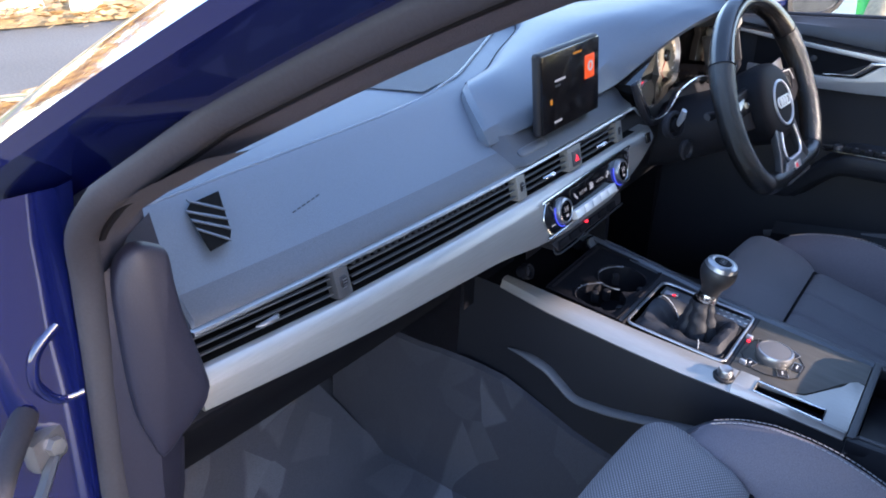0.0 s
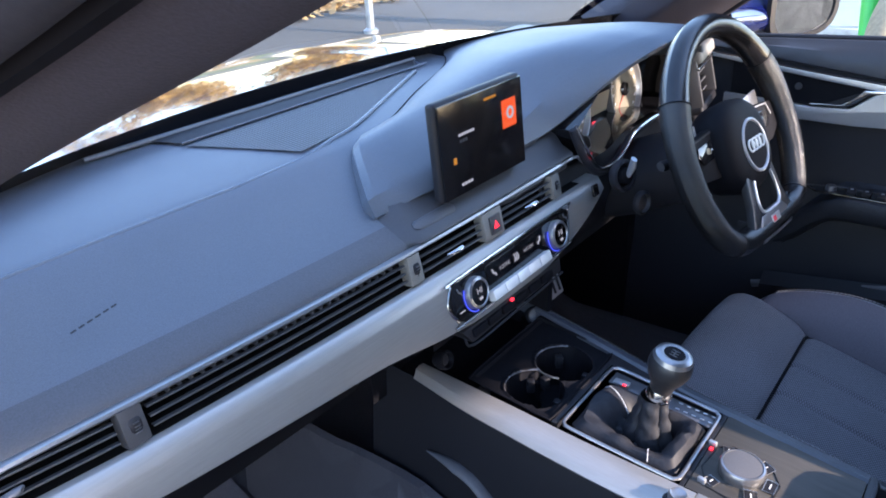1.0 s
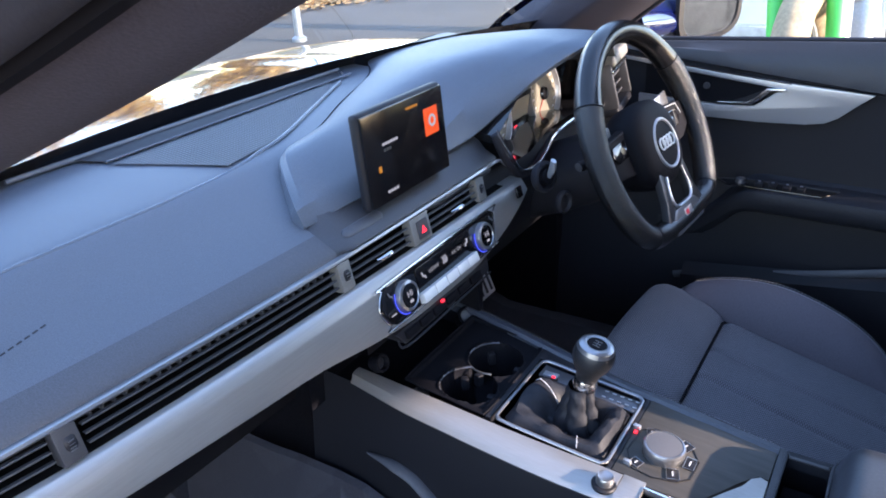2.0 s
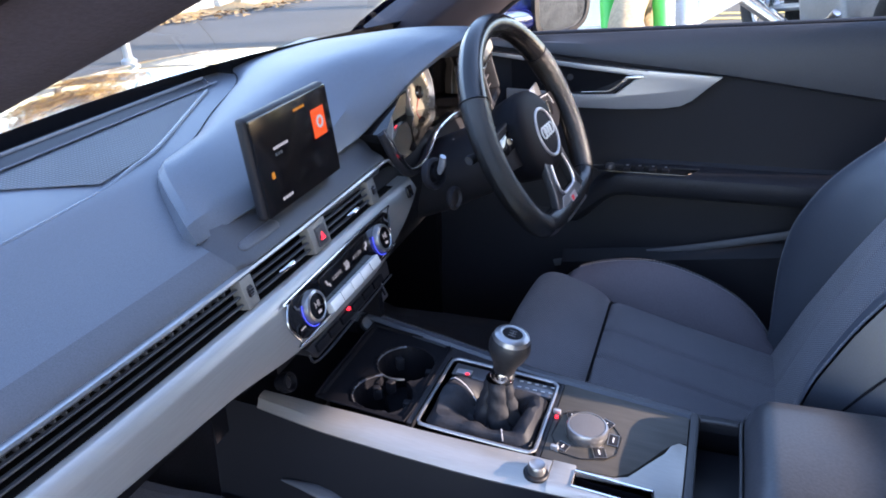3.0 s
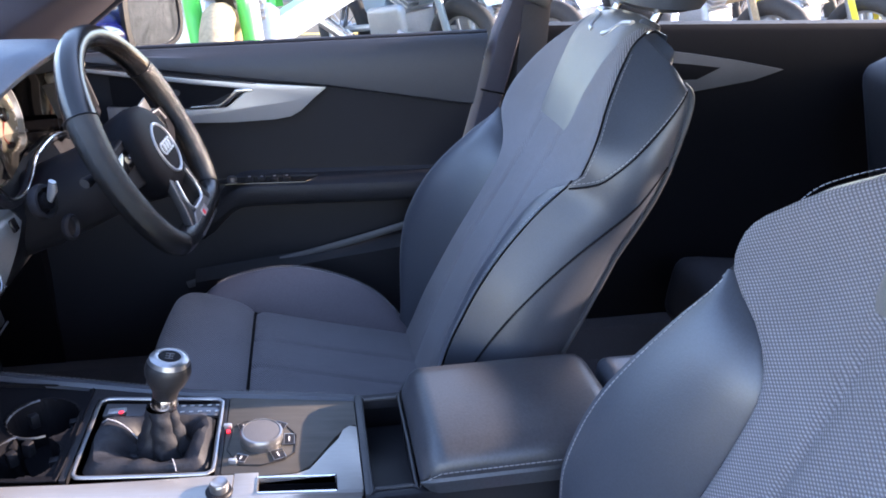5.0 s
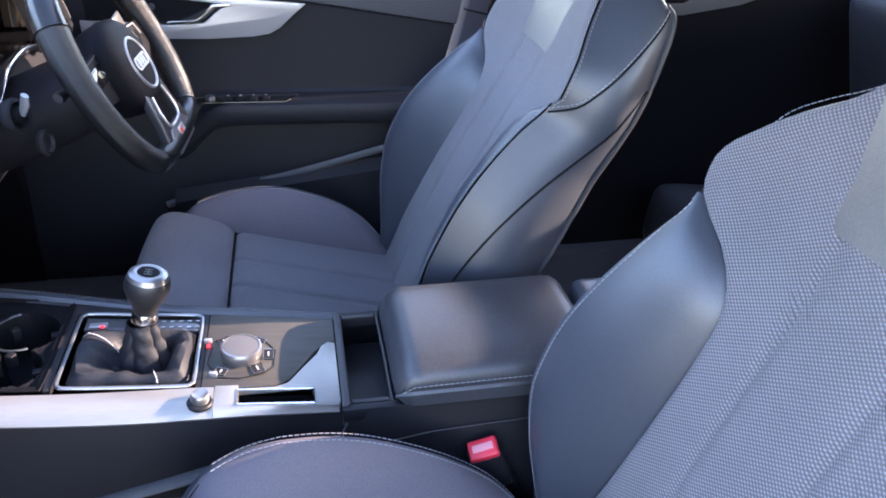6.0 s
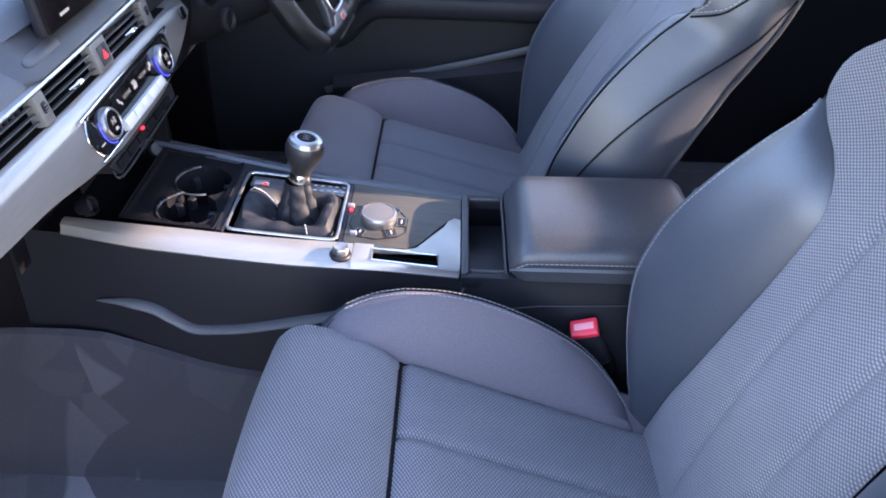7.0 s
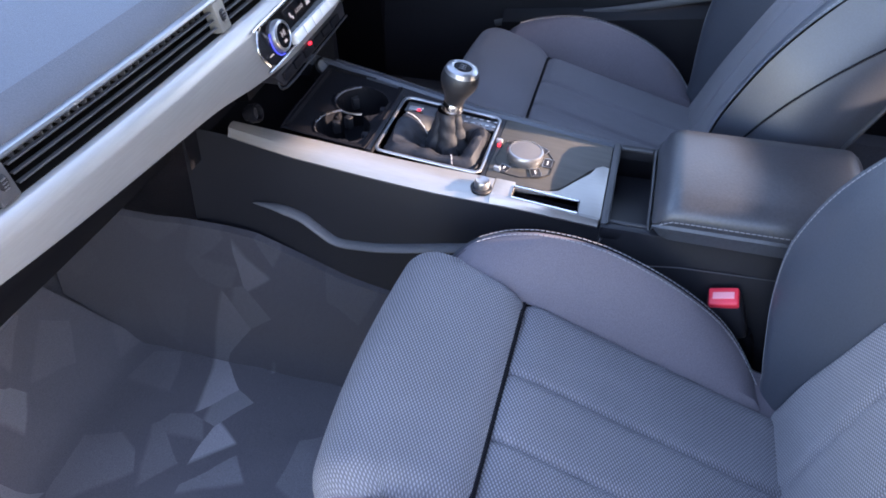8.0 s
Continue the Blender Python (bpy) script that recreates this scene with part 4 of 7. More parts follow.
part("rail_edge", capped([[Vector(p) for p in ((SL[0], y, deck_z(y) - 0.010), (SL[0], y, deck_z(y) + 0.0022), (SL[0] - 0.003, y, deck_z(y) + 0.001), (rail_out(y) + 0.002, y, deck_z(y) - 0.004), (rail_out(y), y, deck_z(y) - 0.0080), (rail_out(y) + 0.001, y, deck_z(y) - 0.0105))] for y in (-0.0625, -0.10, -0.14, -0.197)]), ALU_Y, con)
deck([(SL[0], -0.0625), (-0.049, -0.0625), (-0.049, SL[2]), (SL[0], SL[2])], ALU_Y, "slot_bridge", 0.0022)
deck([(SL[1], SL[2] - 0.0003), (-0.056, SL[2] - 0.0003), (-0.053, -0.128), (-0.046, -0.142), (-0.034, -0.150), (-0.018, -0.160), (0.006, -0.176), (0.022, -0.182), (0.030, -0.190), (0.028, -0.199), (SL[0], -0.199), (SL[0], SL[3]), (SL[1], SL[3])], ALU_Y, "silver_end_plate", 0.0024, label="pale aluminium end plate with a swept edge")
part("slot_rim", tube(smooth_line([(SL[0] - 0.001, SL[2], deck_z(SL[2]) + 0.003), (SL[1] + 0.001, SL[2], deck_z(SL[2]) + 0.003), (SL[1] + 0.001, SL[3], deck_z(SL[3]) + 0.003), (SL[0] - 0.001, SL[3], deck_z(SL[3]) + 0.003)], 1, True), 0.0009, 6, True), CHROME, con)
part("slot_well", box((-0.0698, -0.129, 0.586), (0.022, 0.084, 0.012), 0), PLASTIC_DARK, con)
for y in (SL[2] + 0.0005, SL[3] - 0.0005):
    part("slot_wall", box((-0.0698, y, 0.598), (0.0210, 0.001, 0.022), 0), PLASTIC_DARK, con)
for x in (SL[0] - 0.0005, SL[1] + 0.0005):
    part("slot_wall", box((x, -0.129, 0.596), (0.001, 0.081, 0.022), 0), PLASTIC_DARK, con)

# deck plates
deck([(-0.050, 0.112), (0.128, 0.112), (0.117, 0.060), (0.113, 0.006), (0.107, -0.0415), (0.092, -0.0415), (0.092, 0.105), (-0.0495, 0.105)], PLASTIC, "deck_plate", 0.0012)
deck([(-0.049, -0.048), (0.101, -0.048), (0.090, -0.120), (0.086, -0.199), (0.031, -0.199), (0.030, -0.188), (0.010, -0.173), (-0.018, -0.157), (-0.040, -0.143), (-0.051, -0.128), (-0.055, -0.0755), (-0.049, -0.0755)], WOOD_DARK, "inlay_panel", 0.0016, label="dark open-grain inlay panel")
deck([(-0.050, -0.0415), (0.107, -0.0415), (0.103, -0.0475), (-0.050, -0.0475)], PLASTIC, "deck_bridge", 0.001)
padding = [[Vector(p) for p in ((right_out(y) - 0.013, y, deck_z(y) - 0.012), (right_out(y) - 0.0135, y, deck_z(y) + 0.001), (right_out(y) - 0.009, y, deck_z(y) + 0.0045), (right_out(y), y, deck_z(y) + 0.003), (right_out(y) + 0.005, y, deck_z(y) - 0.006), (right_out(y) + 0.006, y, deck_z(y) - 0.03))] for y in [lerp(0.30, -0.20, i / 20) for i in range(21)]]
part("padded_edge", sheet(padding), LEATHER, con, "padded leather edge")
stitches([p[3] + Vector((0.001, 0, 0.0006)) for p in padding], con, RIDGE_GREY)

# cup holders
cx0, cx1, cy0, cy1 = -0.050, 0.128, 0.113, 0.232
cup = []
CUPS = ((-0.008, 0.160, 0.0365), (0.060, 0.157, 0.0365))
for i in range(61):
    y = lerp(cy0, cy1, i / 60)
    r = []
    for j in range(81):
        x = lerp(cx0, min(cx1, right_out(y) - 0.013), j / 80)
        d = min(math.hypot(x - a, y - b) - q for a, b, q in CUPS)
        neck = math.hypot((x - 0.026) / 1.2, y - 0.159) - 0.018
        d = min(d, neck)
        edge = min(x - cx0 - 0.004, cy1 - y, y - cy0, 0.128 - x) 
        dip = 0.0 if edge < 0.006 else -0.004
        h = dip - 0.060 * min(1, max(0, -d / 0.004)) + (0.0015 if 0 < d < 0.003 else 0)
        r.append((x, y, deck_z(y) + h))
    cup.append(r)
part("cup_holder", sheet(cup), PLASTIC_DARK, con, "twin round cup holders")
for a, b, q in CUPS:
    # Paler metal on the far half only stands in for the rim's highlight.
    part("cup_rim_glint", tube([(a + (q + 0.001) * math.cos(t), b + (q + 0.001) * math.sin(t), deck_z(b) - 0.002) for t in [radians(lerp(20, 200, k / 20)) for k in range(21)]], 0.0014, 6), SATIN, con)
    for t in (40, 160, 280):
        part("cup_grip", box((a + (q - 0.006) * math.cos(radians(t)), b + (q - 0.006) * math.sin(radians(t)), deck_z(b) - 0.022), (0.010, 0.010, 0.018), 0.002, (0, 0, t)), PLASTIC, con)
part("cup_frame", tube(smooth_line([(x, y, deck_z(y) + 0.0005) for x, y in ((-0.040, 0.230), (0.03, 0.231), (0.108, 0.230), (0.120, 0.222), (0.121, 0.17), (0.118, 0.124), (0.108, 0.114), (0.03, 0.113), (-0.040, 0.114), (-0.049, 0.122), (-0.049, 0.17), (-0.049, 0.222))], 4, True), 0.0014, 8, True), PLASTIC_DARK, con, "raised rim of the cup holders")
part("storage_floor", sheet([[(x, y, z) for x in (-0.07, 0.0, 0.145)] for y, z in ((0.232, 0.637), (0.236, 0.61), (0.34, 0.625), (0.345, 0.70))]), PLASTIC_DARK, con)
BUTTON_AT, BUTTON_N = Vector((0.128, 0.240, 0.641)), Vector((-0.45, -0.6, 0.66)).normalized()
start = part("start_button", lathe([(0.0125, -0.03), (0.0150, -0.004), (0.0145, 0.0), (0.0120, 0.0012), (0.0112, 0.0), (0.0112, -0.002), (0, -0.002)], BUTTON_AT, BUTTON_N, 32), PLASTIC_DARK, con, "dark round housing of the start button")
part("button_face", lathe([(0, 0.0022), (0.0085, 0.0022), (0.0102, 0.0012), (0.0106, -0.001)], BUTTON_AT, BUTTON_N, 32), RIDGE_GREY, start, "flat grey start button")

# gear surround, gaiter, lever
gear = thing("gear_lever", "manual gear lever with leather gaiter and chrome-ringed knob", "gear lever", (0.018, 0.03, 0.62))
fr = smooth_line([(x, y, deck_z(y) + 0.003) for x, y in ((-0.036, 0.100), (0.020, 0.100), (0.076, 0.100), (0.0865, 0.096), (0.090, 0.086), (0.0885, 0.03), (0.087, -0.027), (0.083, -0.037), (0.074, -0.040), (0.02, -0.040), (-0.036, -0.040), (-0.0455, -0.0365), (-0.048, -0.028), (-0.048, 0.03), (-0.048, 0.088), (-0.0455, 0.0965))], 4, True)
part("chrome_frame", tube(fr, 0.0025, 10, True, squash=0.7, up=(0, 0, 1)), FRAME_METAL, gear, "satin chrome gaiter frame")
part("switch_plate", slab([(0.062, 0.094, 0.6265), (0.086, 0.094, 0.6265), (0.083, -0.036, 0.6135), (0.060, -0.036, 0.6135)], (0, 0, -0.004), 0.001), SATIN, gear)
for k in range(5):
    y = 0.006 - 0.010 * k
    part("switch_mark", box((0.079, y, deck_z(y) - 0.0003), (0.0016, 0.005, 0.0008), 0), WHITE_MARK, gear)
    part("switch_mark", box((0.067, y, deck_z(y) - 0.0003), (0.0016, 0.005, 0.0008), 0), WHITE_MARK, gear)
part("red_lamp", box((0.060, 0.072, 0.6305), (0.0035, 0.005, 0.002), 0.001), RED_LIT, gear)
part("lamp_base", box((0.066, 0.078, 0.6275), (0.010, 0.020, 0.004), 0.001), SILVER, gear)
random.seed(4)
gait = []
GX, GY = 0.011, 0.030
GPROF = [(1.0, 0.000), (0.965, 0.004), (0.91, 0.0075), (0.82, 0.0085), (0.72, 0.006), (0.63, 0.000), (0.55, -0.008), (0.47, -0.014), (0.40, -0.013), (0.35, -0.005), (0.31, 0.003), (0.27, 0.010), (0.23, 0.016), (0.19, 0.022), (0.15, 0.028), (0.11, 0.033), (0.08, 0.038), (0.05, 0.042), (0.025, 0.045), (0.0, 0.049)]
for i, (f, h) in enumerate(GPROF):
    ring = []
    mid = math.sin(math.pi * f) ** 0.8
    s = 1 - f
    for j in range(96):
        a = 2 * math.pi * j / 96
        sq = 1 / max(abs(math.cos(a)), abs(math.sin(a)))
        sq = lerp(min(sq, 1.34), 1.0, s ** 0.6)
        pouch = math.sin(a) ** 2 * min(1, max(0, (f - 0.42) / 0.12)) * min(1, (1 - f) / 0.08)
        sleeve = min(1, f / 0.06) * min(1, max(0, (0.50 - f) / 0.12))
        crease = 1 - abs(math.sin(2.5 * a + 3.2 * s + 0.5 * math.sin(3 * a))) ** 0.6
        ruck = math.sin(0.9 * a + 46 * s + 1.3 * math.sin(2 * a))
        fold = 1 + 0.06 * mid * math.sin(4 * a + 0.7) + 0.025 * mid * math.sin(9 * a + 5 * s) + sleeve * (0.10 - 0.34 * crease + 0.07 * ruck)
        g = f ** 1.5
        rx, ry = lerp(0.0160, 0.049, g) * sq * fold, lerp(0.0160, 0.064, g) * sq * fold
        z = 0.6165 + h + 0.009 * pouch + 0.004 * mid * math.sin(4 * a + 2.2) + 0.002 * mid * math.sin(11 * a)
        cx, cy = lerp(GX, 0.017, s), lerp(GY, 0.016, s)
        ring.append((cx + rx * math.cos(a), cy + ry * math.sin(a), z + (deck_z(cy + ry * math.sin(a)) - 0.621) * f))
    gait.append(ring)
part("gaiter", sheet(gait, True), LEATHER_SOFT, gear, "creased soft leather gaiter")
for side in (0.30, 1.15):
    stitches([Vector(gait[i][int(side * 48) % 96]) + Vector((0, 0, 0.0010)) for i in range(1, 8)], gear, WHITE_MARK, 0.005)
KNOB_LEATHER = material("knob_leather", (0.016, 0.016, 0.018), 0.42, grain=0.5, grain_scale=900, blotch=0.2, bump=0.5, rough_var=0.06)
LEV = Vector((0.001, -0.016, 0.072)).normalized()
base_l = Vector((0.017, 0.016, 0.652))
part("collar", lathe([(0, 0.012), (0.0140, 0.012), (0.0150, 0.016), (0.0130, 0.026), (0.0118, 0.028), (0, 0.028)], base_l, LEV, 28), CHROME, gear, "chrome collar")
part("knob", lathe([(0, 0.020), (0.0120, 0.020), (0.0135, 0.030), (0.0150, 0.036), (0.0205, 0.046), (0.0238, 0.055), (0.0245, 0.061), (0.0235, 0.068), (0.0205, 0.0735), (0.0195, 0.0745), (0, 0.0735)], base_l, LEV, 40), KNOB_LEATHER, gear, "round leather gear knob")
part("knob_ring", lathe([(0.0120, 0.0762), (0.0205, 0.0738), (0.0212, 0.0700), (0.0222, 0.0705), (0.0205, 0.0757), (0.0172, 0.0776), (0.0135, 0.0782), (0.0120, 0.0776)], base_l, LEV, 40), FRAME_METAL, gear, "satin chrome ring")
part("knob_cap", lathe([(0, 0.072), (0.0121, 0.072), (0.0121, 0.0770), (0, 0.0776)], base_l, LEV, 32), PLASTIC_DARK, gear)
top_k = base_l + LEV * 0.0779
for dx, dy, w, h in ((0, 0, 0.0100, 0.0010), (-0.0048, 0, 0.0010, 0.0085), (0, 0, 0.0010, 0.0085), (0.0048, 0, 0.0010, 0.0085)):
    part("shift_pattern", box(top_k + Vector((dx, dy, -0.0001)), (w, h, 0.0005), 0, (12, 0, 0)), RIDGE_GREY, gear)

# rotary controller
mmi = thing("rotary_controller", "silver-rimmed rotary controller knob with surrounding keys", "control knob", (0.0, -0.09, 0.61))
part("base_plate", slab([(x, y, deck_z(y) + 0.0022) for x, y in ((-0.036, -0.066), (-0.010, -0.052), (0.030, -0.056), (0.040, -0.070), (0.036, -0.112), (0.012, -0.128), (-0.018, -0.126), (-0.030, -0.115), (-0.038, -0.090))], (0, 0, -0.003), 0.0008), WOOD_DARK, mmi)
part("plate_line", tube([(x, y, deck_z(y) + 0.0026) for x, y in ((-0.036, -0.066), (-0.010, -0.052), (0.030, -0.056), (0.040, -0.070), (0.036, -0.112), (0.012, -0.128), (-0.018, -0.126), (-0.030, -0.115), (-0.038, -0.090))], 0.0007, 6, True), PLASTIC, mmi)
MA = Vector((0, -0.09, 1)).normalized()
part("knob_rim", lathe([(0.019, 0.0), (0.0225, 0.0), (0.0228, 0.003), (0.0240, 0.0055), (0.0240, 0.012), (0.0228, 0.0145), (0.0208, 0.0150), (0.0205, 0.0138)], (0.004, -0.089, 0.6135), MA, 48), FRAME_METAL, mmi, "ridged silver rim")
part("knob_top", lathe([(0, 0.004), (0.0212, 0.004), (0.0210, 0.0142), (0.0180, 0.0147), (0, 0.0147)], (0.004, -0.089, 0.6135), MA, 40), RIDGE_GREY, mmi, "matt grey touch pad")
for x, y, w, d, t in ((-0.022, -0.108, 0.016, 0.013, 20), (0.004, -0.120, 0.018, 0.011, 0), (0.028, -0.108, 0.014, 0.014, -25), (0.030, -0.068, 0.012, 0.011, 20), (-0.026, -0.068, 0.011, 0.012, -20)):
    k = part("key", box((x, y, deck_z(y) + 0.0022), (w, d, 0.003), 0.001, (5, 0, t)), PLASTIC, mmi)
    part("key_mark", box((x, y, deck_z(y) + 0.0040), (w * 0.45, 0.0014, 0.0004), 0, (5, 0, t)), WHITE_MARK, k)
    part("key_rim", tube([Vector((x, y, deck_z(y) + 0.0036)) + Matrix.Rotation(radians(t), 3, "Z") @ Vector((a * w * 0.52, b * d * 0.52, 0.09 * b * d * 0.5)) for a, b in ((-1, -1), (1, -1), (1, 1), (-1, 1))], 0.0005, 6, True), FRAME_METAL, k)
for x, y, h in ((-0.032, -0.060, 0.007), (0.030, -0.050, 0.007)):
    part("toggle", box((x, y, deck_z(y) + 0.004), (0.0045, 0.009, h), 0.0012, (0, 0, -10)), SILVER, mmi, "small chrome toggle")
part("amber_light", box((0.022, -0.051, deck_z(-0.05) + 0.003), (0.004, 0.004, 0.002), 0), RED_LIT, mmi)
vol = thing("volume_knob", "small chrome volume knob on the silver rail", "control knob", (-0.078, -0.048, 0.61))
part("base", lathe([(0, 0), (0.0135, 0), (0.0140, 0.003), (0.0125, 0.0045), (0, 0.0045)], (-0.075, -0.049, deck_z(-0.05) - 0.0005), MA, 32), PLASTIC, vol, "dark round base plate")
part("knob", lathe([(0, 0.002), (0.0095, 0.002), (0.0100, 0.012), (0.0085, 0.0145), (0.006, 0.0135), (0, 0.0135)], (-0.074, -0.049, deck_z(-0.05) - 0.001), MA, 28), FRAME_METAL, vol)
part("mark", box((-0.070, -0.0575, deck_z(-0.06) + 0.0046), (0.006, 0.002, 0.0006), 0), WHITE_MARK, vol)

# storage bin and armrest
part("bin_wall", box((0.000, -0.2035, 0.575), (0.180, 0.007, 0.058), 0.002), PLASTIC_GREY, con)
part("bin_rim_side", box((-0.0885, -0.40, 0.5925), (0.012, 0.40, 0.018), 0.004), PLASTIC, con)
part("bin_rim_side", box((0.0865, -0.40, 0.5925), (0.012, 0.40, 0.018), 0.004), PLASTIC, con)
part("bin_floor", box((0.0, -0.30, 0.535), (0.17, 0.20, 0.006), 0), PLASTIC_DARK, con)
part("bin_rim", tube(smooth_line([(-0.076, -0.208, 0.6015), (0.076, -0.208, 0.6015), (0.0800, -0.212, 0.6015), (0.0800, -0.252, 0.6015), (0.076, -0.256, 0.6015), (-0.076, -0.256, 0.6015), (-0.0810, -0.252, 0.6015), (-0.0810, -0.212, 0.6015)], 2, True), 0.0022, 8, True), PLASTIC_GREY, con, "raised rim of the storage bin")
part("bin_liner", box((0.0, -0.262, 0.56), (0.17, 0.004, 0.05), 0), PLASTIC_DARK, con)
part("bin_line", box((0.0, -0.235, 0.553), (0.168, 0.05, 0.003), 0), PLASTIC, con)

arm = thing("armrest", "black leather centre armrest with stitched edge", "armrest", (-0.008, -0.385, 0.59))
rows = []
for i in range(25):
    s = i / 24
    y = lerp(-0.258, -0.505, s)
    e = min(1.0, (min(s, 1 - s) * 24 + 0.05) / 2.6)
    e = math.sqrt(1 - (1 - e) ** 2)
    zt, zb = lerp(0.616, 0.652 + 0.003 * s, e), lerp(0.612, 0.597, e)
    a, b = lerp(-0.092, -0.1015, e), lerp(0.075, 0.0855, e)
    prof = [(a + 0.010, zb), (a, zb + 0.007), (a - 0.001, lerp(zb, zt, 0.42)), (a + 0.0015, lerp(zb, zt, 0.48)), (a + 0.0005, lerp(zb, zt, 0.56)), (a + 0.0015, zt - 0.016), (a + 0.006, zt - 0.0085), (a + 0.015, zt - 0.003), (a + 0.034, zt + 0.0003),
            (0.5 * (a + b), zt + 0.002), (b - 0.034, zt + 0.0003), (b - 0.015, zt - 0.003), (b - 0.006, zt - 0.0085), (b - 0.0015, zt - 0.016), (b, lerp(zb, zt, 0.5)), (b, zb + 0.007), (b - 0.010, zb)]
    rows.append([Vector((x, y, z)) for x, z in prof])
part("cushion", capped(rows), ARM_LEATHER, arm, "padded leather lid")
stitches([r[5] + Vector((-0.0012, 0, -0.006)) for r in rows[1:-1]], arm)
part("hinge_cover", box((-0.006, -0.560, 0.618), (0.17, 0.09, 0.05), 0.02, seg=4), LEATHER, arm, "black hinge cover behind the armrest lid")

# console flanks
for side in (-1, 1):
    rows = []
    for i in range(26):
        y = lerp(0.36, -0.62, i / 25)
        yy = max(y, -0.199)
        x0 = (rail_out(yy) + 0.004) if side < 0 else right_out(yy) + 0.006
        z0 = deck_z(y) - (0.0095 if side < 0 else 0.026)
        if y < -0.199:
            z0 = 0.596
            x0 = -0.0945 if side < 0 else 0.0925
        dip = 0.012
        rows.append([Vector(p) for p in ((x0, y, z0), (x0 + side * 0.002, y, z0 - 0.01), (x0 + side * 0.010, y, 0.56), (x0 + side * 0.018, y, 0.50), (x0 + side * 0.026, y, 0.42), (x0 + side * 0.035, y, 0.262))])
    part("console_flank", sheet(rows), PLASTIC, con, "black console side panel")
ridge = smooth_line([(-0.102, 0.262, 0.551), (-0.105, 0.224, 0.552), (-0.106, 0.190, 0.544), (-0.108, 0.166, 0.529), (-0.109, 0.141, 0.514), (-0.109, 0.107, 0.514), (-0.109, 0.066, 0.519), (-0.107, -0.024, 0.537), (-0.104, -0.12, 0.556), (-0.104, -0.2, 0.566)], 6)
part("flank_ridge", tube(ridge, [0.001 + 0.0085 * min(1, i / 8) for i in range(len(ridge))], 12, squash=0.5, up=(0, 0, 1)), RIDGE_GREY, con, "raised grey ridge on the console side")
part("flank_seam", tube([(-0.101, -0.204, 0.588), (-0.106, -0.196, 0.575), (-0.112, -0.182, 0.556)], 0.0012, 6), PLASTIC_GREY, con)
part("flank_line", tube([(-0.112, -0.19, 0.556), (-0.106, -0.30, 0.568), (-0.103, -0.45, 0.572)], 0.0008, 6), PLASTIC_GREY, con)

# ---- seats ----


def car_seat(cx, cush=(0, 0, 0), back=(0, 0, 0), sink=0.0, upright=0.0, slope=1.0):
    """A sports seat: cushion with a front roll, side bolsters, shaped back and head restraint."""
    seat = thing("car_seat", "black sports seat with woven fabric centre and leather bolsters", "seat", (cx, -0.12, 0.25), "front seats")
    cush, back = Vector(cush), Vector(back)

    hinge = Vector((0, -0.35, 0.48))
    lean = Matrix.Translation(hinge) @ Matrix.Rotation(radians(-upright), 4, "X") @ Matrix.Translation(-hinge)

    def moved(p, off):
        """Where a point of the seat comes to lie: the cushion sinks towards its rear, the back leans about its hinge."""
        p = Vector(p)
        if off is cush:
            p.z += sink * min(0, p.y + 0.05)
        else:
            p = lean @ p
        return p + off

    def put(name, bm, mat, off, label=""):
        for v in bm.verts:
            v.co = moved(v.co, off)
        return part(name, bm, mat, seat, label)

    zc = straight([(-0.40, 0.428), (-0.33, 0.447), (-0.18, 0.486), (-0.05, 0.522)])

    def grooves(x):
        return -0.0055 * sum(math.exp(-((x - g) / 0.0045) ** 2) for g in (-0.040, 0.040)) + 0.003 * math.cos(x * 21)

    xs = sorted(set([lerp(-0.147, 0.147, i / 44) for i in range(45)] + [s * 0.040 + d for s in (-1, 1) for d in (-0.006, -0.003, 0, 0.003, 0.006)]))
    rows, uv = [], []
    for i in range(30):
        s = i / 29
        y = lerp(-0.395, -0.050, s)
        e = 0.010 * (1 - min(1, (0.02 - min(0.02, (1 - s) * 0.345)) / 0.02) ** 2) if s > 0.9 else 0.010
        rows.append([Vector((cx + x, y, zc(y) - 0.010 + e + grooves(x) - 0.006 * max(0, (abs(x) - 0.137) / 0.010))) for x in xs])
        uv.append([(x, y) for x in xs])
    put("cushion_centre", sheet(rows, uv=uv), FABRIC, cush, "grey woven fabric cushion with two stitched channels")
    prof = smooth_line([(0, -0.052, 0.508), (0, -0.047, 0.522), (0, -0.030, 0.536), (0, 0.0, 0.547), (0, 0.045, 0.556), (0, 0.075, 0.553), (0, 0.094, 0.537), (0, 0.102, 0.508), (0, 0.096, 0.475), (0, 0.075, 0.452)], 4)
    rows, uv = [], []
    acc = 0
    for i, p in enumerate(prof):
        acc += (p - prof[i - 1]).length if i else 0
        hw = 0.152 + 0.022 * min(1, max(0, (p.y + 0.05) / 0.12))
        r, q = [], []
        for j in range(41):
            u = lerp(-1, 1, j / 40)
            drop = 0.020 * max(0, (abs(u) - 0.82) / 0.18) ** 2.2
            out = hw - (0.032 if cx < 0 and u < 0 else 0.0)
            r.append(Vector((cx + out * u, p.y - drop * (0.5 if p.y > 0.03 else 0) - 0.012 * u * u * max(0, p.y) / 0.1, p.z - drop)))
            q.append((out * u, acc))
        rows.append(r)
        uv.append(q)
    put("thigh_roll", sheet(rows, uv=uv), FABRIC, cush, "rounded fabric front roll of the cushion")
    for k in (0, -1):
        cap = bmesh.new()
        cap.faces.new([cap.verts.new(r[k]) for r in rows])
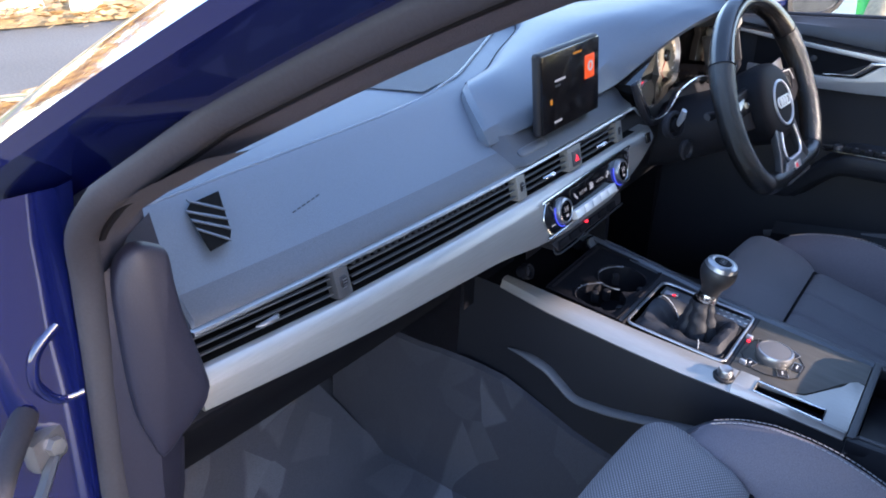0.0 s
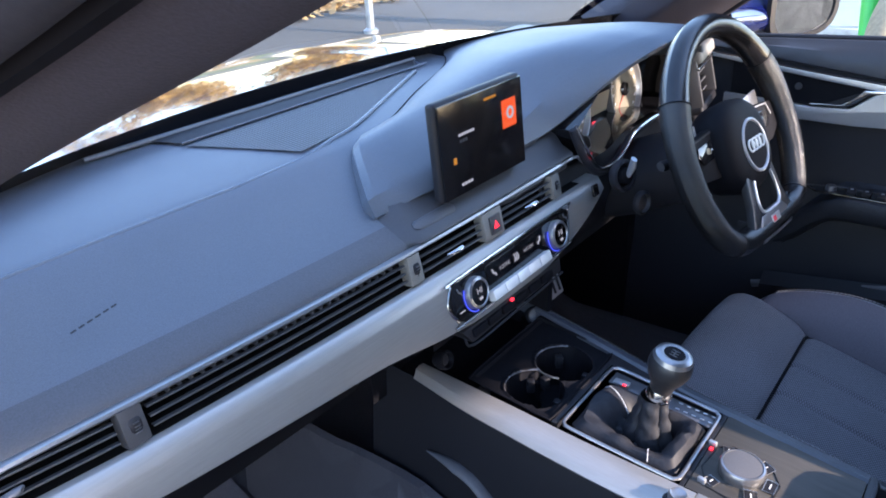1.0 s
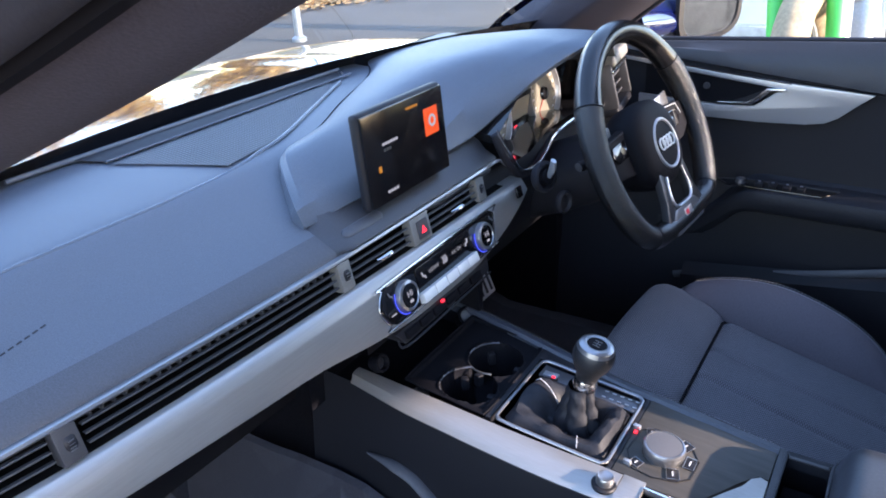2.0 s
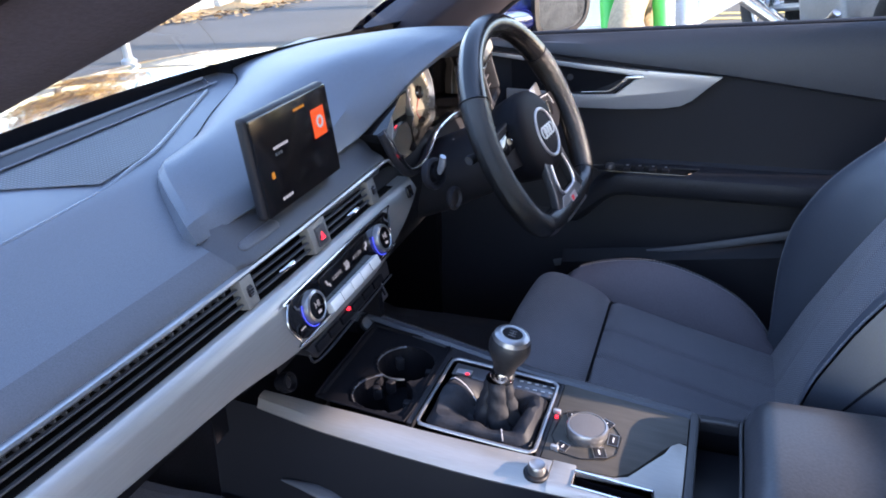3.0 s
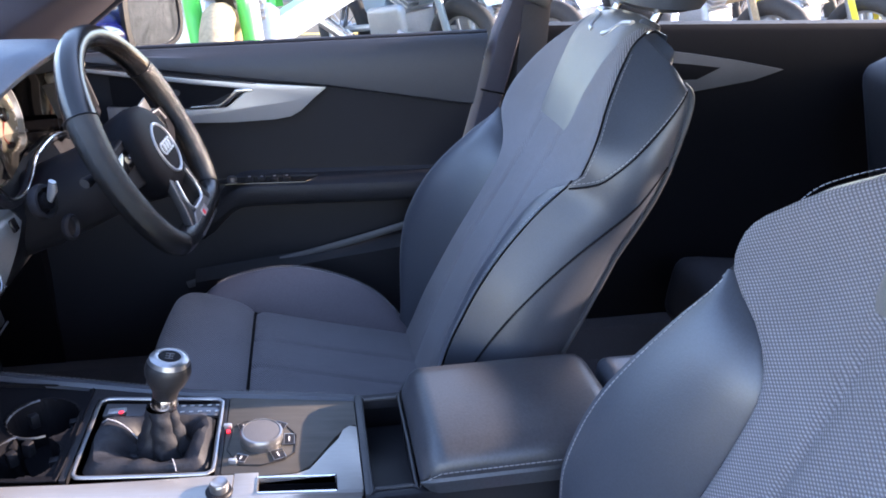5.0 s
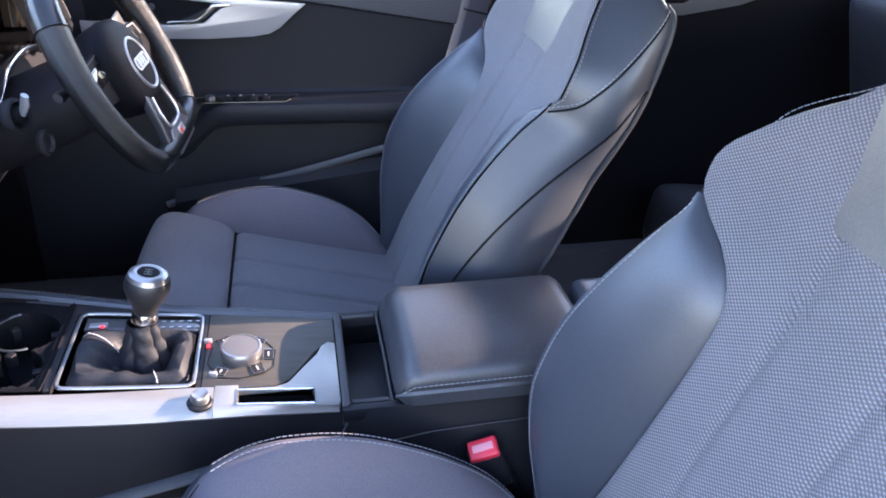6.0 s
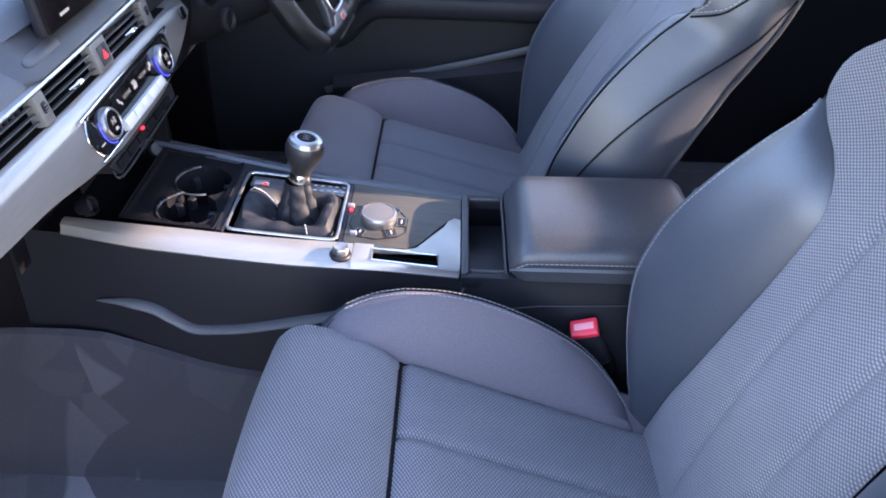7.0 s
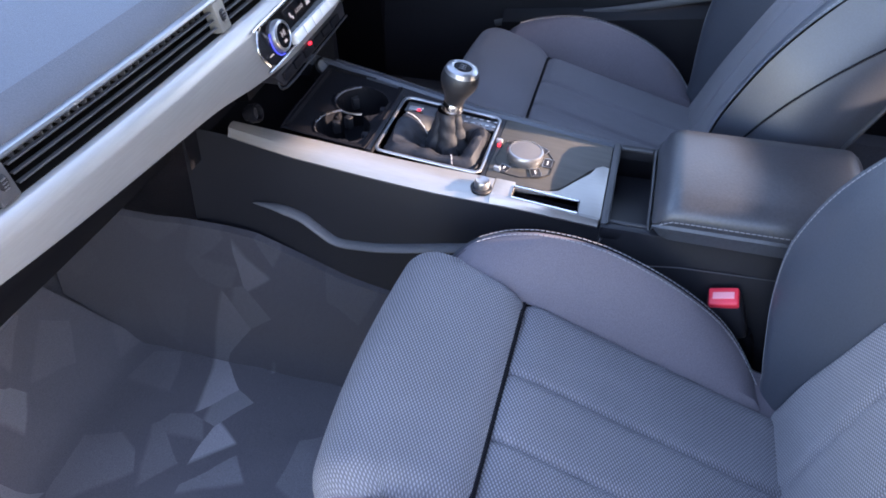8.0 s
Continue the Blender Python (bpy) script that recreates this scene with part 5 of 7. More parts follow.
        put("roll_end", cap, SUEDE, cush, "soft end of the front roll")
    put("roll_seam", tube([(cx + x, -0.050, zc(-0.05) - (0.0055 if abs(x) < 0.13 else 0.016)) for x in (-0.15, -0.125, 0, 0.125, 0.15)], 0.003, 6), PLASTIC_DARK, cush)
    rise = curve([(-0.345, -0.030), (-0.325, -0.006), (-0.30, 0.020), (-0.265, 0.044), (-0.215, 0.061), (-0.15, 0.067), (-0.10, 0.060), (-0.046, 0.040), (-0.005, 0.020), (0.025, 0.002), (0.05, -0.03), (0.078, -0.09)])
    for s in (-1, 1):
        inner, outer, ridge, ridge2 = [], [], [], []
        for i in range(34):
            y = lerp(0.078, -0.345, i / 33)
            z0 = zc(y) if y < -0.05 else 0.522 + (y + 0.05) * 0.25
            h = rise(y)
            w = 0.068 * max(0, (y + 0.025) / 0.103) ** 2 + 0.030 * max(0, (-0.27 - y) / 0.075) ** 1.5
            bx = 0.146 if y < -0.045 else lerp(0.146, 0.132, min(1, (y + 0.045) / 0.12))
            hp_ = max(h, -0.004)
            P = [(bx, z0 - 0.012 + min(0, h)), (bx + 0.006, z0 + 0.002 + 0.12 * hp_ + min(0, h)), (bx + 0.022, z0 + 0.52 * hp_ + 0.002 + min(0, h)), (bx + 0.040, z0 + 0.86 * hp_ + 0.002 + min(0, h)), (0.198 - w, z0 + h + 0.002), (0.206 - w, z0 + h),
                 (0.217 - w, z0 + 0.82 * h - 0.003), (0.229 - w, z0 + 0.35 * hp_ - 0.014 + min(0, h)), (0.236 - w, z0 - 0.045), (0.234 - w, z0 - 0.10), (0.215 - w, z0 - 0.15)]
            pts = [Vector((cx + s * x, y, z)) for x, z in P]
            inner.append(pts[:6])
            outer.append(pts[5:])
            ridge.append(pts[4] + Vector((0, 0, 0.0012)))
            ridge2.append(pts[5] + Vector((s * 0.004, 0, 0.0002)))
        put("cushion_bolster", sheet(inner), SUEDE, cush, "soft charcoal inner face of the cushion bolster")
        put("bolster_side", sheet(outer), LEATHER, cush, "leather outer side of the cushion bolster")
        stitches([moved(q, cush) for q in ridge[5:33]], seat)
        stitches([moved(q, cush) for q in ridge2[5:33]], seat)
        put("side_valance", capped([[Vector((cx + s * x, y, z)) for x, z in ((0.20, 0.30), (0.238, 0.30), (0.252, 0.36), (0.246, 0.40), (0.21, 0.41))] for y in (0.02, -0.1, -0.3, -0.42)]), PLASTIC, cush)
        put("seat_rail", box((cx + s * 0.19, -0.16, 0.275), (0.035, 0.50, 0.04), 0.004), PLASTIC_GREY, cush)
        put("recline_cover", lathe([(0, 0), (0.045, 0), (0.05, 0.012), (0.035, 0.022), (0, 0.022)], (cx + s * 0.222, -0.385, 0.445), (s, 0, 0), 24), PLASTIC, cush)
    for s in (-1, 1):
        put("cushion_heel", sheet([[Vector((cx + s * x, y, zc(y) + dz)) for x, dz in ((0.138, -0.016), (0.165, -0.004), (0.195, 0.003), (0.215, -0.014), (0.226, -0.07))] for y in (-0.25, -0.30, -0.34, -0.38, -0.42)]), SUEDE, cush, "soft rear corner of the cushion")
    put("under_pan", box((cx, -0.15, 0.40), (0.40, 0.42, 0.06), 0.01), PLASTIC_DARK, cush)

    # back: cloth centre that spreads over the shoulders above two leather wings
    spine = smooth_line([(0, -0.300, 0.395), (0, -0.330, 0.470), (0, -0.362, 0.560), (0, -0.410, 0.670), (0, -0.470, 0.780), (0, -0.520, 0.870), (0, -0.552, 0.950), (0, -0.580, 1.005), (0, -0.606, 1.030), (0, -0.632, 1.036)], 8)
    cloth_half = curve([(0.395, 0.165), (0.46, 0.158), (0.52, 0.147), (0.60, 0.126), (0.70, 0.110), (0.77, 0.107), (0.80, 0.116), (0.825, 0.145), (0.845, 0.190), (0.870, 0.200), (0.905, 0.192), (0.935, 0.172), (0.965, 0.150), (0.99, 0.128), (1.015, 0.106), (1.055, 0.082), (1.16, 0.070)])
    cloth_edge = curve([(0.395, 0.0), (0.60, 0.004), (0.76, 0.006), (0.81, 0.010), (0.845, 0.020), (0.88, 0.024), (0.93, 0.020), (0.97, 0.013), (1.01, 0.002), (1.055, -0.004)])
    ridge_half = curve([(0.395, 0.172), (0.46, 0.178), (0.52, 0.190), (0.58, 0.214), (0.64, 0.226), (0.70, 0.221), (0.75, 0.210), (0.80, 0.199), (0.84, 0.193), (1.055, 0.193)])
    ridge_out = curve([(0.395, 0.004), (0.46, 0.014), (0.52, 0.034), (0.58, 0.054), (0.64, 0.065), (0.70, 0.064), (0.75, 0.055), (0.80, 0.039), (0.845, 0.020), (1.055, 0.0)])
    shell_half = curve([(0.395, 0.200), (0.50, 0.212), (0.62, 0.216), (0.80, 0.216), (0.92, 0.214), (0.97, 0.210), (1.005, 0.200), (1.03, 0.182), (1.055, 0.150)])
    depth = curve([(0.395, 0.10), (0.6, 0.105), (0.8, 0.108), (0.95, 0.100), (1.01, 0.084), (1.035, 0.066), (1.055, 0.035)])
    centre, uvc, shell, wings, sides, frames = [], [], [], {-1: [], 1: []}, {-1: [], 1: []}, []
    acc = 0
    turned = [(spine[min(i + 1, len(spine) - 1)] - spine[max(i - 1, 0)]).normalized() for i in range(len(spine))]
    us = [lerp(-1, 1, j / 56) for j in range(57)]
    for i, p in enumerate(spine):
        acc += (p - spine[i - 1]).length if i else 0
        t = turned[i]
        n = Vector((0, t.z, -t.y))
        zz = p.z if i < 64 else 1.030 + 0.025 * (i - 64) / 8
        za = zz if zz < 0.875 else 0.875 + (zz - 0.875) * slope
        I, E, T, S = cloth_half(za), cloth_edge(za), depth(zz), (shell_half(zz) if slope == 1.0 or zz < 0.875 else min(shell_half(zz), cloth_half(za) + 0.05))
        joined = zz > 0.842
        R, B = (I, E) if joined else (max(I + 0.002, ridge_half(zz)), ridge_out(zz))

        def at(x, o):
            return Vector((cx + x, 0, 0)) + p + n * o
        frames.append(at)
        fade = min(1, max(0, (0.93 - p.z) / 0.05))
        r, q = [], []
        for u in us:
            x = I * u
            o = E * abs(u) ** 2.5 + 0.002 * math.cos(x * 20) - 0.005 * max(0, (abs(u) - 0.9) / 0.1) ** 2
            o -= 0.005 * fade * sum(math.exp(-((x - g) / 0.005) ** 2) for g in (-0.047, 0.047))
            r.append(at(x, o))
            q.append((x, acc))
        centre.append(r)
        uvc.append(q)
        for sd in (-1, 1):
            e0 = r[0] if sd < 0 else r[-1]
            if zz < 0.856:
                ridge_p = at(sd * R, B)
                w = []
                for k in range(9):
                    f = k / 8
                    puff = 0.010 * math.sin(math.pi * f) * min(1, max(0, (R - I) / 0.06))
                    base = e0.lerp(ridge_p, f) + n * (puff + (B - E) * (math.sin(f * math.pi / 2) - f) * 0.55)
                    w.append(base - n * 0.004 if k == 0 else base)
                wings[sd].append(w)
            else:
                ridge_p = e0
            outer = at(sd * max(S - 0.012, R + 0.004), -0.86 * T)
            rear = at(sd * (S - 0.026), -0.97 * T)
            back_in = at(sd * (S - 0.045), -T)
            row = [ridge_p + (n * -0.003)]
            for k in range(1, 9):
                f = k / 8
                bow = math.sin(math.pi * f ** 1.35) * min(0.021, 0.2 * (outer - ridge_p).length)
                row.append(ridge_p.lerp(outer, f) + Vector((sd * bow, 0, 0)) - n * 0.003 * (1 - f))
            sides[sd].append(row + [rear, back_in])
        shell.append([at(x * (S - 0.045), -T - 0.004 * (1 - x * x)) for x in (-1, -0.5, 0, 0.5, 1)])
    put("back_centre", sheet(centre, uv=uvc), FABRIC, back, "grey woven fabric centre of the seat back")
    level = lambda z: min(range(len(spine)), key=lambda k: abs(spine[k].z - z))
    for sd in (-1, 1):
        put("back_wing", sheet(wings[sd]), LEATHER, back, "smooth leather wing of the seat back")
        put("back_side", sheet(sides[sd]), LEATHER, back, "leather side of the seat back")
        side = sides[sd]
        out = Vector((sd * 0.0006, 0, 0))

        def on_side(z, f):
            k = max(i for i in range(len(spine) - 1) if spine[i].z <= z)
            w = min(1.0, (z - spine[k].z) / max(1e-6, spine[k + 1].z - spine[k].z))
            g = f * 8
            j = min(7, int(g))
            return side[k][j].lerp(side[k][j + 1], g - j).lerp(side[k + 1][j].lerp(side[k + 1][j + 1], g - j), w) + out
        low = [on_side(lerp(0.45, 0.905, k / 30), lerp(0.15, 0.95, (k / 30) ** 2.6) + 0.05 * math.sin(math.pi * k / 30)) for k in range(31)]
        put("side_seam", tube(smooth_line(low[::3], 3), 0.0016, 6), PLASTIC_DARK, back, "seam along the back's side")
        up = [on_side(lerp(0.838, 1.005, k / 24), 0.02 + 0.86 * (k / 24) ** 0.75) for k in range(25)]
        put("shoulder_seam", tube(smooth_line(up[::3], 3), 0.0016, 6), PLASTIC_DARK, back, "curved shoulder seam")
        stitches([moved(v + out * 2 + Vector((0, 0.0, 0.006)), back) for v in smooth_line(up[::3], 3)], seat)
        put("edge_piping", tube([side[k][8] + Vector((sd * 0.001, 0, 0)) for k in range(6, len(side) - 10)], 0.0038, 8), PLASTIC_GREY, back, "grey edge piping of the seat back")
        stitches([moved(v[7].lerp(v[8], 0.6) + Vector((0, 0, 0.0006)), back) for v, p in zip(wings[sd], spine) if 0.48 < p.z < 0.84], seat)
        stitches([moved(side[k][0].lerp(side[k][1], 0.2) + out, back) for k in range(level(0.85), level(1.01))], seat)
    put("back_top", sheet([[centre[-1][k * 14], centre[-1][k * 14].lerp(shell[-1][k], 0.4) + Vector((0, -0.012, 0.004)), shell[-1][k]] for k in range(5)]), LEATHER, back)
    put("back_panel", sheet(shell), LEATHER, back)
    # leather yoke under the head restraint
    rows = []
    yoke_half = straight([(0.878, 0.058), (0.888, 0.069), (0.93, 0.073), (0.97, 0.078), (1.01, 0.085), (1.055, 0.085)])
    for i, p in enumerate(spine):
        if p.z < 0.880:
            continue
        zz = p.z if i < 64 else 1.030 + 0.025 * (i - 64) / 8
        za = 0.875 + (zz - 0.875) * slope
        I, E = cloth_half(za), cloth_edge(za)
        hw = min(yoke_half(zz), I)
        rows.append([frames[i](hw * u, 0.0035 + E * (hw * abs(u) / I) ** 2.5 + 0.002 * math.cos(hw * u * 20) - 0.004 * max(0, abs(u) - 0.85) / 0.15) for u in (-1, -0.9, -0.6, -0.2, 0.2, 0.6, 0.9, 1)])
    put("yoke", sheet(rows), LEATHER_SMOOTH, back, "smooth leather yoke panel, paler than the other seat leather")
    put("head_restraint", capped([[Vector((cx + hw * math.copysign(abs(math.cos(a)) ** 0.6, math.cos(a)), yy + hd * math.copysign(abs(math.sin(a)) ** 0.7, math.sin(a)), z)) for a in (2 * math.pi * k / 28 for k in range(28))]
                                        for hw, hd, yy, z in ((0.085, 0.028, -0.652, 1.050), (0.112, 0.044, -0.655, 1.057), (0.126, 0.053, -0.662, 1.088), (0.128, 0.054, -0.672, 1.15), (0.118, 0.050, -0.686, 1.21), (0.09, 0.035, -0.692, 1.235), (0.05, 0.018, -0.694, 1.242))]), LEATHER, back, "black leather head restraint")
    for sd in (-1, 1):
        put("belt_loop", tube(smooth_line([(cx + sd * 0.020, -0.583, 1.014), (cx + sd * 0.034, -0.586, 1.018), (cx + sd * 0.042, -0.600, 1.030), (cx + sd * 0.056, -0.604, 1.0335), (cx + sd * 0.066, -0.606, 1.0345)], 3), 0.0042, 8), SILVER, back, "small silver guide loop on the yoke")
        put("restraint_post", tube([(cx + sd * 0.068, -0.628, 1.02), (cx + sd * 0.068, -0.655, 1.08)], 0.0062, 14), CHROME, back, "chrome head restraint post")
        put("post_guide", lathe([(0, 0), (0.016, 0), (0.014, 0.006), (0.007, 0.008), (0, 0.008)], (cx + sd * 0.068, -0.630, 1.030), (0, -0.4, 1), 20), PLASTIC_GREY, back)
    return seat


car_seat(0.350)
PASSENGER = car_seat(-0.366, (0, -0.084, 0.068), (0, -0.095, 0.012), 0.13, 10.0, 1.55)
PASSENGER["label"] = "black passenger sports seat with woven centre and leather bolsters"

buck = thing("seat_belt_buckle", "black seat belt buckle with red release button", "buckle", (-0.121, -0.40, 0.44))
part("stem", tube([(-0.121, -0.405, 0.440), (-0.122, -0.396, 0.480), (-0.124, -0.385, 0.502)], [0.012, 0.013, 0.015], 12, squash=0.6), PLASTIC_DARK, buck)
# Pale pink puts the slit's glow into the base colour.
LIT_SLIT = material("lit_slit_plastic", (0.85, 0.30, 0.33), 0.35, blotch=0.06)
part("housing", box((-0.124, -0.3655, 0.5215), (0.026, 0.040, 0.058), 0.006, (-20, 0, 0), 3), PLASTIC, buck, "black buckle housing")
part("release_button", box((-0.126, -0.3550, 0.5510), (0.024, 0.034, 0.010), 0.0030, (-20, -14, 0), 3), RED_PLASTIC, buck, "red release button")
part("button_slit", box((-0.1274, -0.3532, 0.5562), (0.009, 0.024, 0.0016), 0.0004, (-20, -14, 0)), LIT_SLIT, buck, "pale slit of the button, its glow put into the colour")

# ---- driver's door ----
door = thing("driver_door", "closed black door panel with silver pull handle trim", "door", (0.74, -0.1, 0.6), kind="structure")
BELT = straight([(0.30, 0.927), (0.13, 0.936), (-0.14, 0.946), (-0.51, 0.960), (-0.6, 0.962)])
MID = straight([(0.40, 0.925), (0.22, 0.908), (-0.076, 0.873), (-0.20, 0.860), (-0.474, 0.822), (-0.6, 0.808)])
rows_u, rows_m = [], []
for i in range(31):
    y = lerp(0.40, -0.517, i / 30)
    zb, zm = BELT(y), MID(y)
    rows_u.append([Vector(p) for p in ((0.80, y, zb - 0.040), (0.772, y, zb - 0.016), (0.762, y, zb - 0.0075), (0.752, y, zb - 0.0080), (0.742, y, zb - 0.018), (0.733, y, lerp(zb, zm, 0.45)), (0.728, y, lerp(zb, zm, 0.8)), (0.7285, y, zm + 0.004), (0.733, y, zm + 0.0005), (0.743, y, zm - 0.003))])
    rows_m.append([Vector(p) for p in ((0.740, y, zm - 0.001), (0.741, y, zm - 0.008), (0.7425, y, zm - 0.04), (0.744, y, 0.77), (0.744, y, 0.72), (0.740, y, 0.66), (0.735, y, 0.60), (0.728, y, 0.50), (0.71, y, 0.42), (0.70, y, 0.30), (0.72, y, 0.26))])
for row in rows_u + rows_m:
    for p in row:
        p.y += 0.22 * max(0, 0.952 - max(p.z, 0.45)) * max(0, (-0.20 - p.y) / 0.317)
part("window_seal", tube([(0.7635, lerp(0.40, -0.517, i / 30), BELT(lerp(0.40, -0.517, i / 30)) - 0.0055) for i in range(31)], 0.0042, 8), RUBBER, door, "black rubber window seal")
DOOR_UPPER = material("door_upper_vinyl", (0.026, 0.029, 0.038), 0.48, grain=0.4, grain_scale=700, blotch=0.08, bump=0.5)
part("upper_panel", sheet(rows_u), DOOR_UPPER, door, "soft upper door panel")
part("inner_panel", sheet(rows_m), DOOR_PLASTIC, door, "black inner door panel")
SW = [(0.40, 0.918), (0.22, 0.9005), (0.05, 0.880), (-0.076, 0.868), (-0.150, 0.8625), (-0.200, 0.8585), (-0.175, 0.838), (-0.150, 0.815), (-0.130, 0.804), (-0.100, 0.799), (-0.02, 0.7955), (0.10, 0.797), (0.20, 0.802), (0.20, 0.830), (0.055, 0.8215), (-0.012, 0.824), (-0.045, 0.850), (-0.062, 0.857), (0.05, 0.870), (0.22, 0.893), (0.40, 0.912)]
part("silver_trim", slab([(0.7275, y, z) for y, z in SW], (0.010, 0, 0), 0.002), SILVER, door, "silver sweeping door trim")
hd = part("door_handle", slab([(0.722, y, z) for y, z in ((0.050, 0.829), (0.055, 0.824), (-0.004, 0.826), (-0.020, 0.836), (-0.038, 0.853), (-0.066, 0.8565), (-0.060, 0.860), (-0.030, 0.8585), (-0.014, 0.842), (0.0, 0.832))], (0.006, 0, 0), 0.0015), CHROME, door, "silver interior door handle")
# Dark sheet behind the handle stands for the pocket's shade.
part("recess_shade", slab([(0.7355, y, z) for y, z in ((0.19, 0.886), (0.06, 0.869), (-0.06, 0.8555), (-0.042, 0.848), (-0.010, 0.823), (0.055, 0.8205), (0.19, 0.829))], (0.002, 0, 0), 0), PLASTIC_DARK, door)
part("handle_cup", slab([(0.7315, y, z) for y, z in ((-0.020, 0.850), (-0.050, 0.8535), (-0.012, 0.8285), (0.03, 0.8275), (0.01, 0.836))], (0.003, 0, 0), 0.001), PLASTIC, door)
part("lock_button", lathe([(0, 0), (0.006, 0), (0.006, 0.003), (0, 0.0035)], (0.7355, 0.075, 0.853), (-1, 0, 0), 16), PLASTIC_GREY, door)
part("trim_line", tube([(0.7270, y, z) for y, z in ((0.30, 0.9095), (0.22, 0.9015), (0.05, 0.881), (-0.07, 0.8685))], 0.0014, 6), CHROME, door)
rows = []
for i in range(31):
    s = i / 30
    y = lerp(0.145, -0.495, s)
    k = min(1, max(0, (0.10 - y) / 0.14))
    k = k * k * (3 - 2 * k)
    zt = lerp(0.585, 0.688 - 0.01 * max(0, (-y - 0.1)), k)
    xo = lerp(0.728, 0.668, k)
    rows.append([Vector(p) for p in ((0.746, y, zt + 0.010), (0.735, y, zt + 0.001), (xo + 0.014, y, zt), (xo + 0.004, y, zt - 0.004), (xo, y, zt - 0.014), (xo + 0.003, y, zt - 0.034), (xo + 0.014, y, zt - 0.046), (0.735, y, zt - 0.060))])
part("door_armrest", sheet(rows), LEATHER_SOFT, door, "padded door armrest")
sw = part("window_switches", slab([(0.678, 0.010, 0.6905), (0.700, 0.030, 0.6905), (0.712, -0.02, 0.6905), (0.712, -0.175, 0.6890), (0.678, -0.150, 0.6890)], (0, 0, -0.003), 0.001), GLOSS, door, "window switch plate")
part("switch_rim", tube([(0.678, 0.010, 0.6912), (0.700, 0.030, 0.6912), (0.713, -0.02, 0.6912), (0.713, -0.175, 0.6897)], 0.0007, 6), PLASTIC_GREY, sw)
for k, y in enumerate((-0.045, -0.068, -0.092, -0.115)):
    kx = part("window_switch", box((0.694 if k % 2 else 0.689, y, 0.694), (0.018, 0.013, 0.008), 0.002, (0, -8, 0)), PLASTIC, sw)
    part("switch_mark", box((0.692, y, 0.6985), (0.004, 0.005, 0.0006), 0), SILVER, kx)
part("mirror_switch", lathe([(0, 0), (0.009, 0), (0.008, 0.008), (0, 0.009)], (0.694, -0.012, 0.6905), (0, 0, 1), 20), SATIN, sw)
part("pocket_line", tube(smooth_line([(0.716, 0.10, 0.463), (0.712, 0.014, 0.489), (0.708, -0.10, 0.512), (0.706, -0.23, 0.544), (0.704, -0.36, 0.580), (0.706, -0.49, 0.612)], 5), 0.008, 8, squash=0.45, up=(1, 0, 0)), RIDGE_GREY, door, "grey edge of the door pocket")
part("door_pocket", sheet([[Vector((x, y, z)) for x, z in ((0.712, lerp(0.50, 0.575, s)), (0.690, lerp(0.48, 0.555, s)), (0.680, 0.40), (0.690, 0.29))] for s, y in ((0, 0.08), (0.3, -0.1), (0.6, -0.27), (1, -0.49))]), PLASTIC, door)

# ---- cabin shell ----
fl = []
for i in range(40):
    y = lerp(-1.7, 0.95, i / 39)
    z = 0.262 + 0.55 * max(0, y - 0.48) ** 1.1 + 0.0
    fl.append([Vector((x, y, z + (0.05 if abs(x) > 0.66 else 0) + 0.003 * noise.noise((x * 9, y * 9, 0)))) for x in [lerp(-0.70, 0.765, j / 30) for j in range(31)]])
structure("floor", sheet(fl), CARPET, "dark grey carpeted car floor")
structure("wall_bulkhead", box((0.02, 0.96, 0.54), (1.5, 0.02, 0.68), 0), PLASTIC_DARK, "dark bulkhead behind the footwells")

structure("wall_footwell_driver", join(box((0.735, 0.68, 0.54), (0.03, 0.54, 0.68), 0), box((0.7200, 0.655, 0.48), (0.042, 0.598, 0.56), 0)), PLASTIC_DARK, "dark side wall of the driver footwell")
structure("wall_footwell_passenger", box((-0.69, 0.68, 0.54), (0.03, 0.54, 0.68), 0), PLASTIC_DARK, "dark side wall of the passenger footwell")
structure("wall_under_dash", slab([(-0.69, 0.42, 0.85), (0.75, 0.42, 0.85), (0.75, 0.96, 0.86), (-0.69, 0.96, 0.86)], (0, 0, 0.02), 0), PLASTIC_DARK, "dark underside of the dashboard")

# floor mat with brushed pile, rubber heel edge
mat_rows = []
random.seed(11)
for i in range(46):
    y = lerp(-0.02, 0.70, i / 45)
    mat_rows.append([Vector((x, y, 0.272 + 0.55 * max(0, y - 0.48) ** 1.1 + 0.0025 * noise.noise((x * 22, y * 22, 3)))) for x in [lerp(-0.60, -0.158, j / 34) for j in range(35)]])


def mat_node(m, kind, *feeds, **values):
    nd = m.node_tree.nodes.new("ShaderNode" + kind)
    for k, v in values.items():
        if k == "operation":
            nd.operation = v
    for k, f in enumerate(feeds):
        if hasattr(f, "is_linked"):
            m.node_tree.links.new(f, nd.inputs[k])
        elif f is not None:
            nd.inputs[k].default_value = f
    return nd


def velour(name, base, mark):
    """Pile carpet with brushed, tooth-shaped lighter marks."""
    m = bpy.data.materials.new(name)
    m.use_nodes = True
    mn, ml = m.node_tree.nodes, m.node_tree.links
    mb = mn["Principled BSDF"]
    mb.inputs["Roughness"].default_value = 0.95
    mb.inputs["Sheen Weight"].default_value = 0.06
    # pile brushed into tooth-shaped lighter marks
    mc = mat_node(m, "TexCoord")
    wob = mat_node(m, "TexNoise", mc.outputs["Object"])
    wob.inputs["Scale"].default_value = 6.0
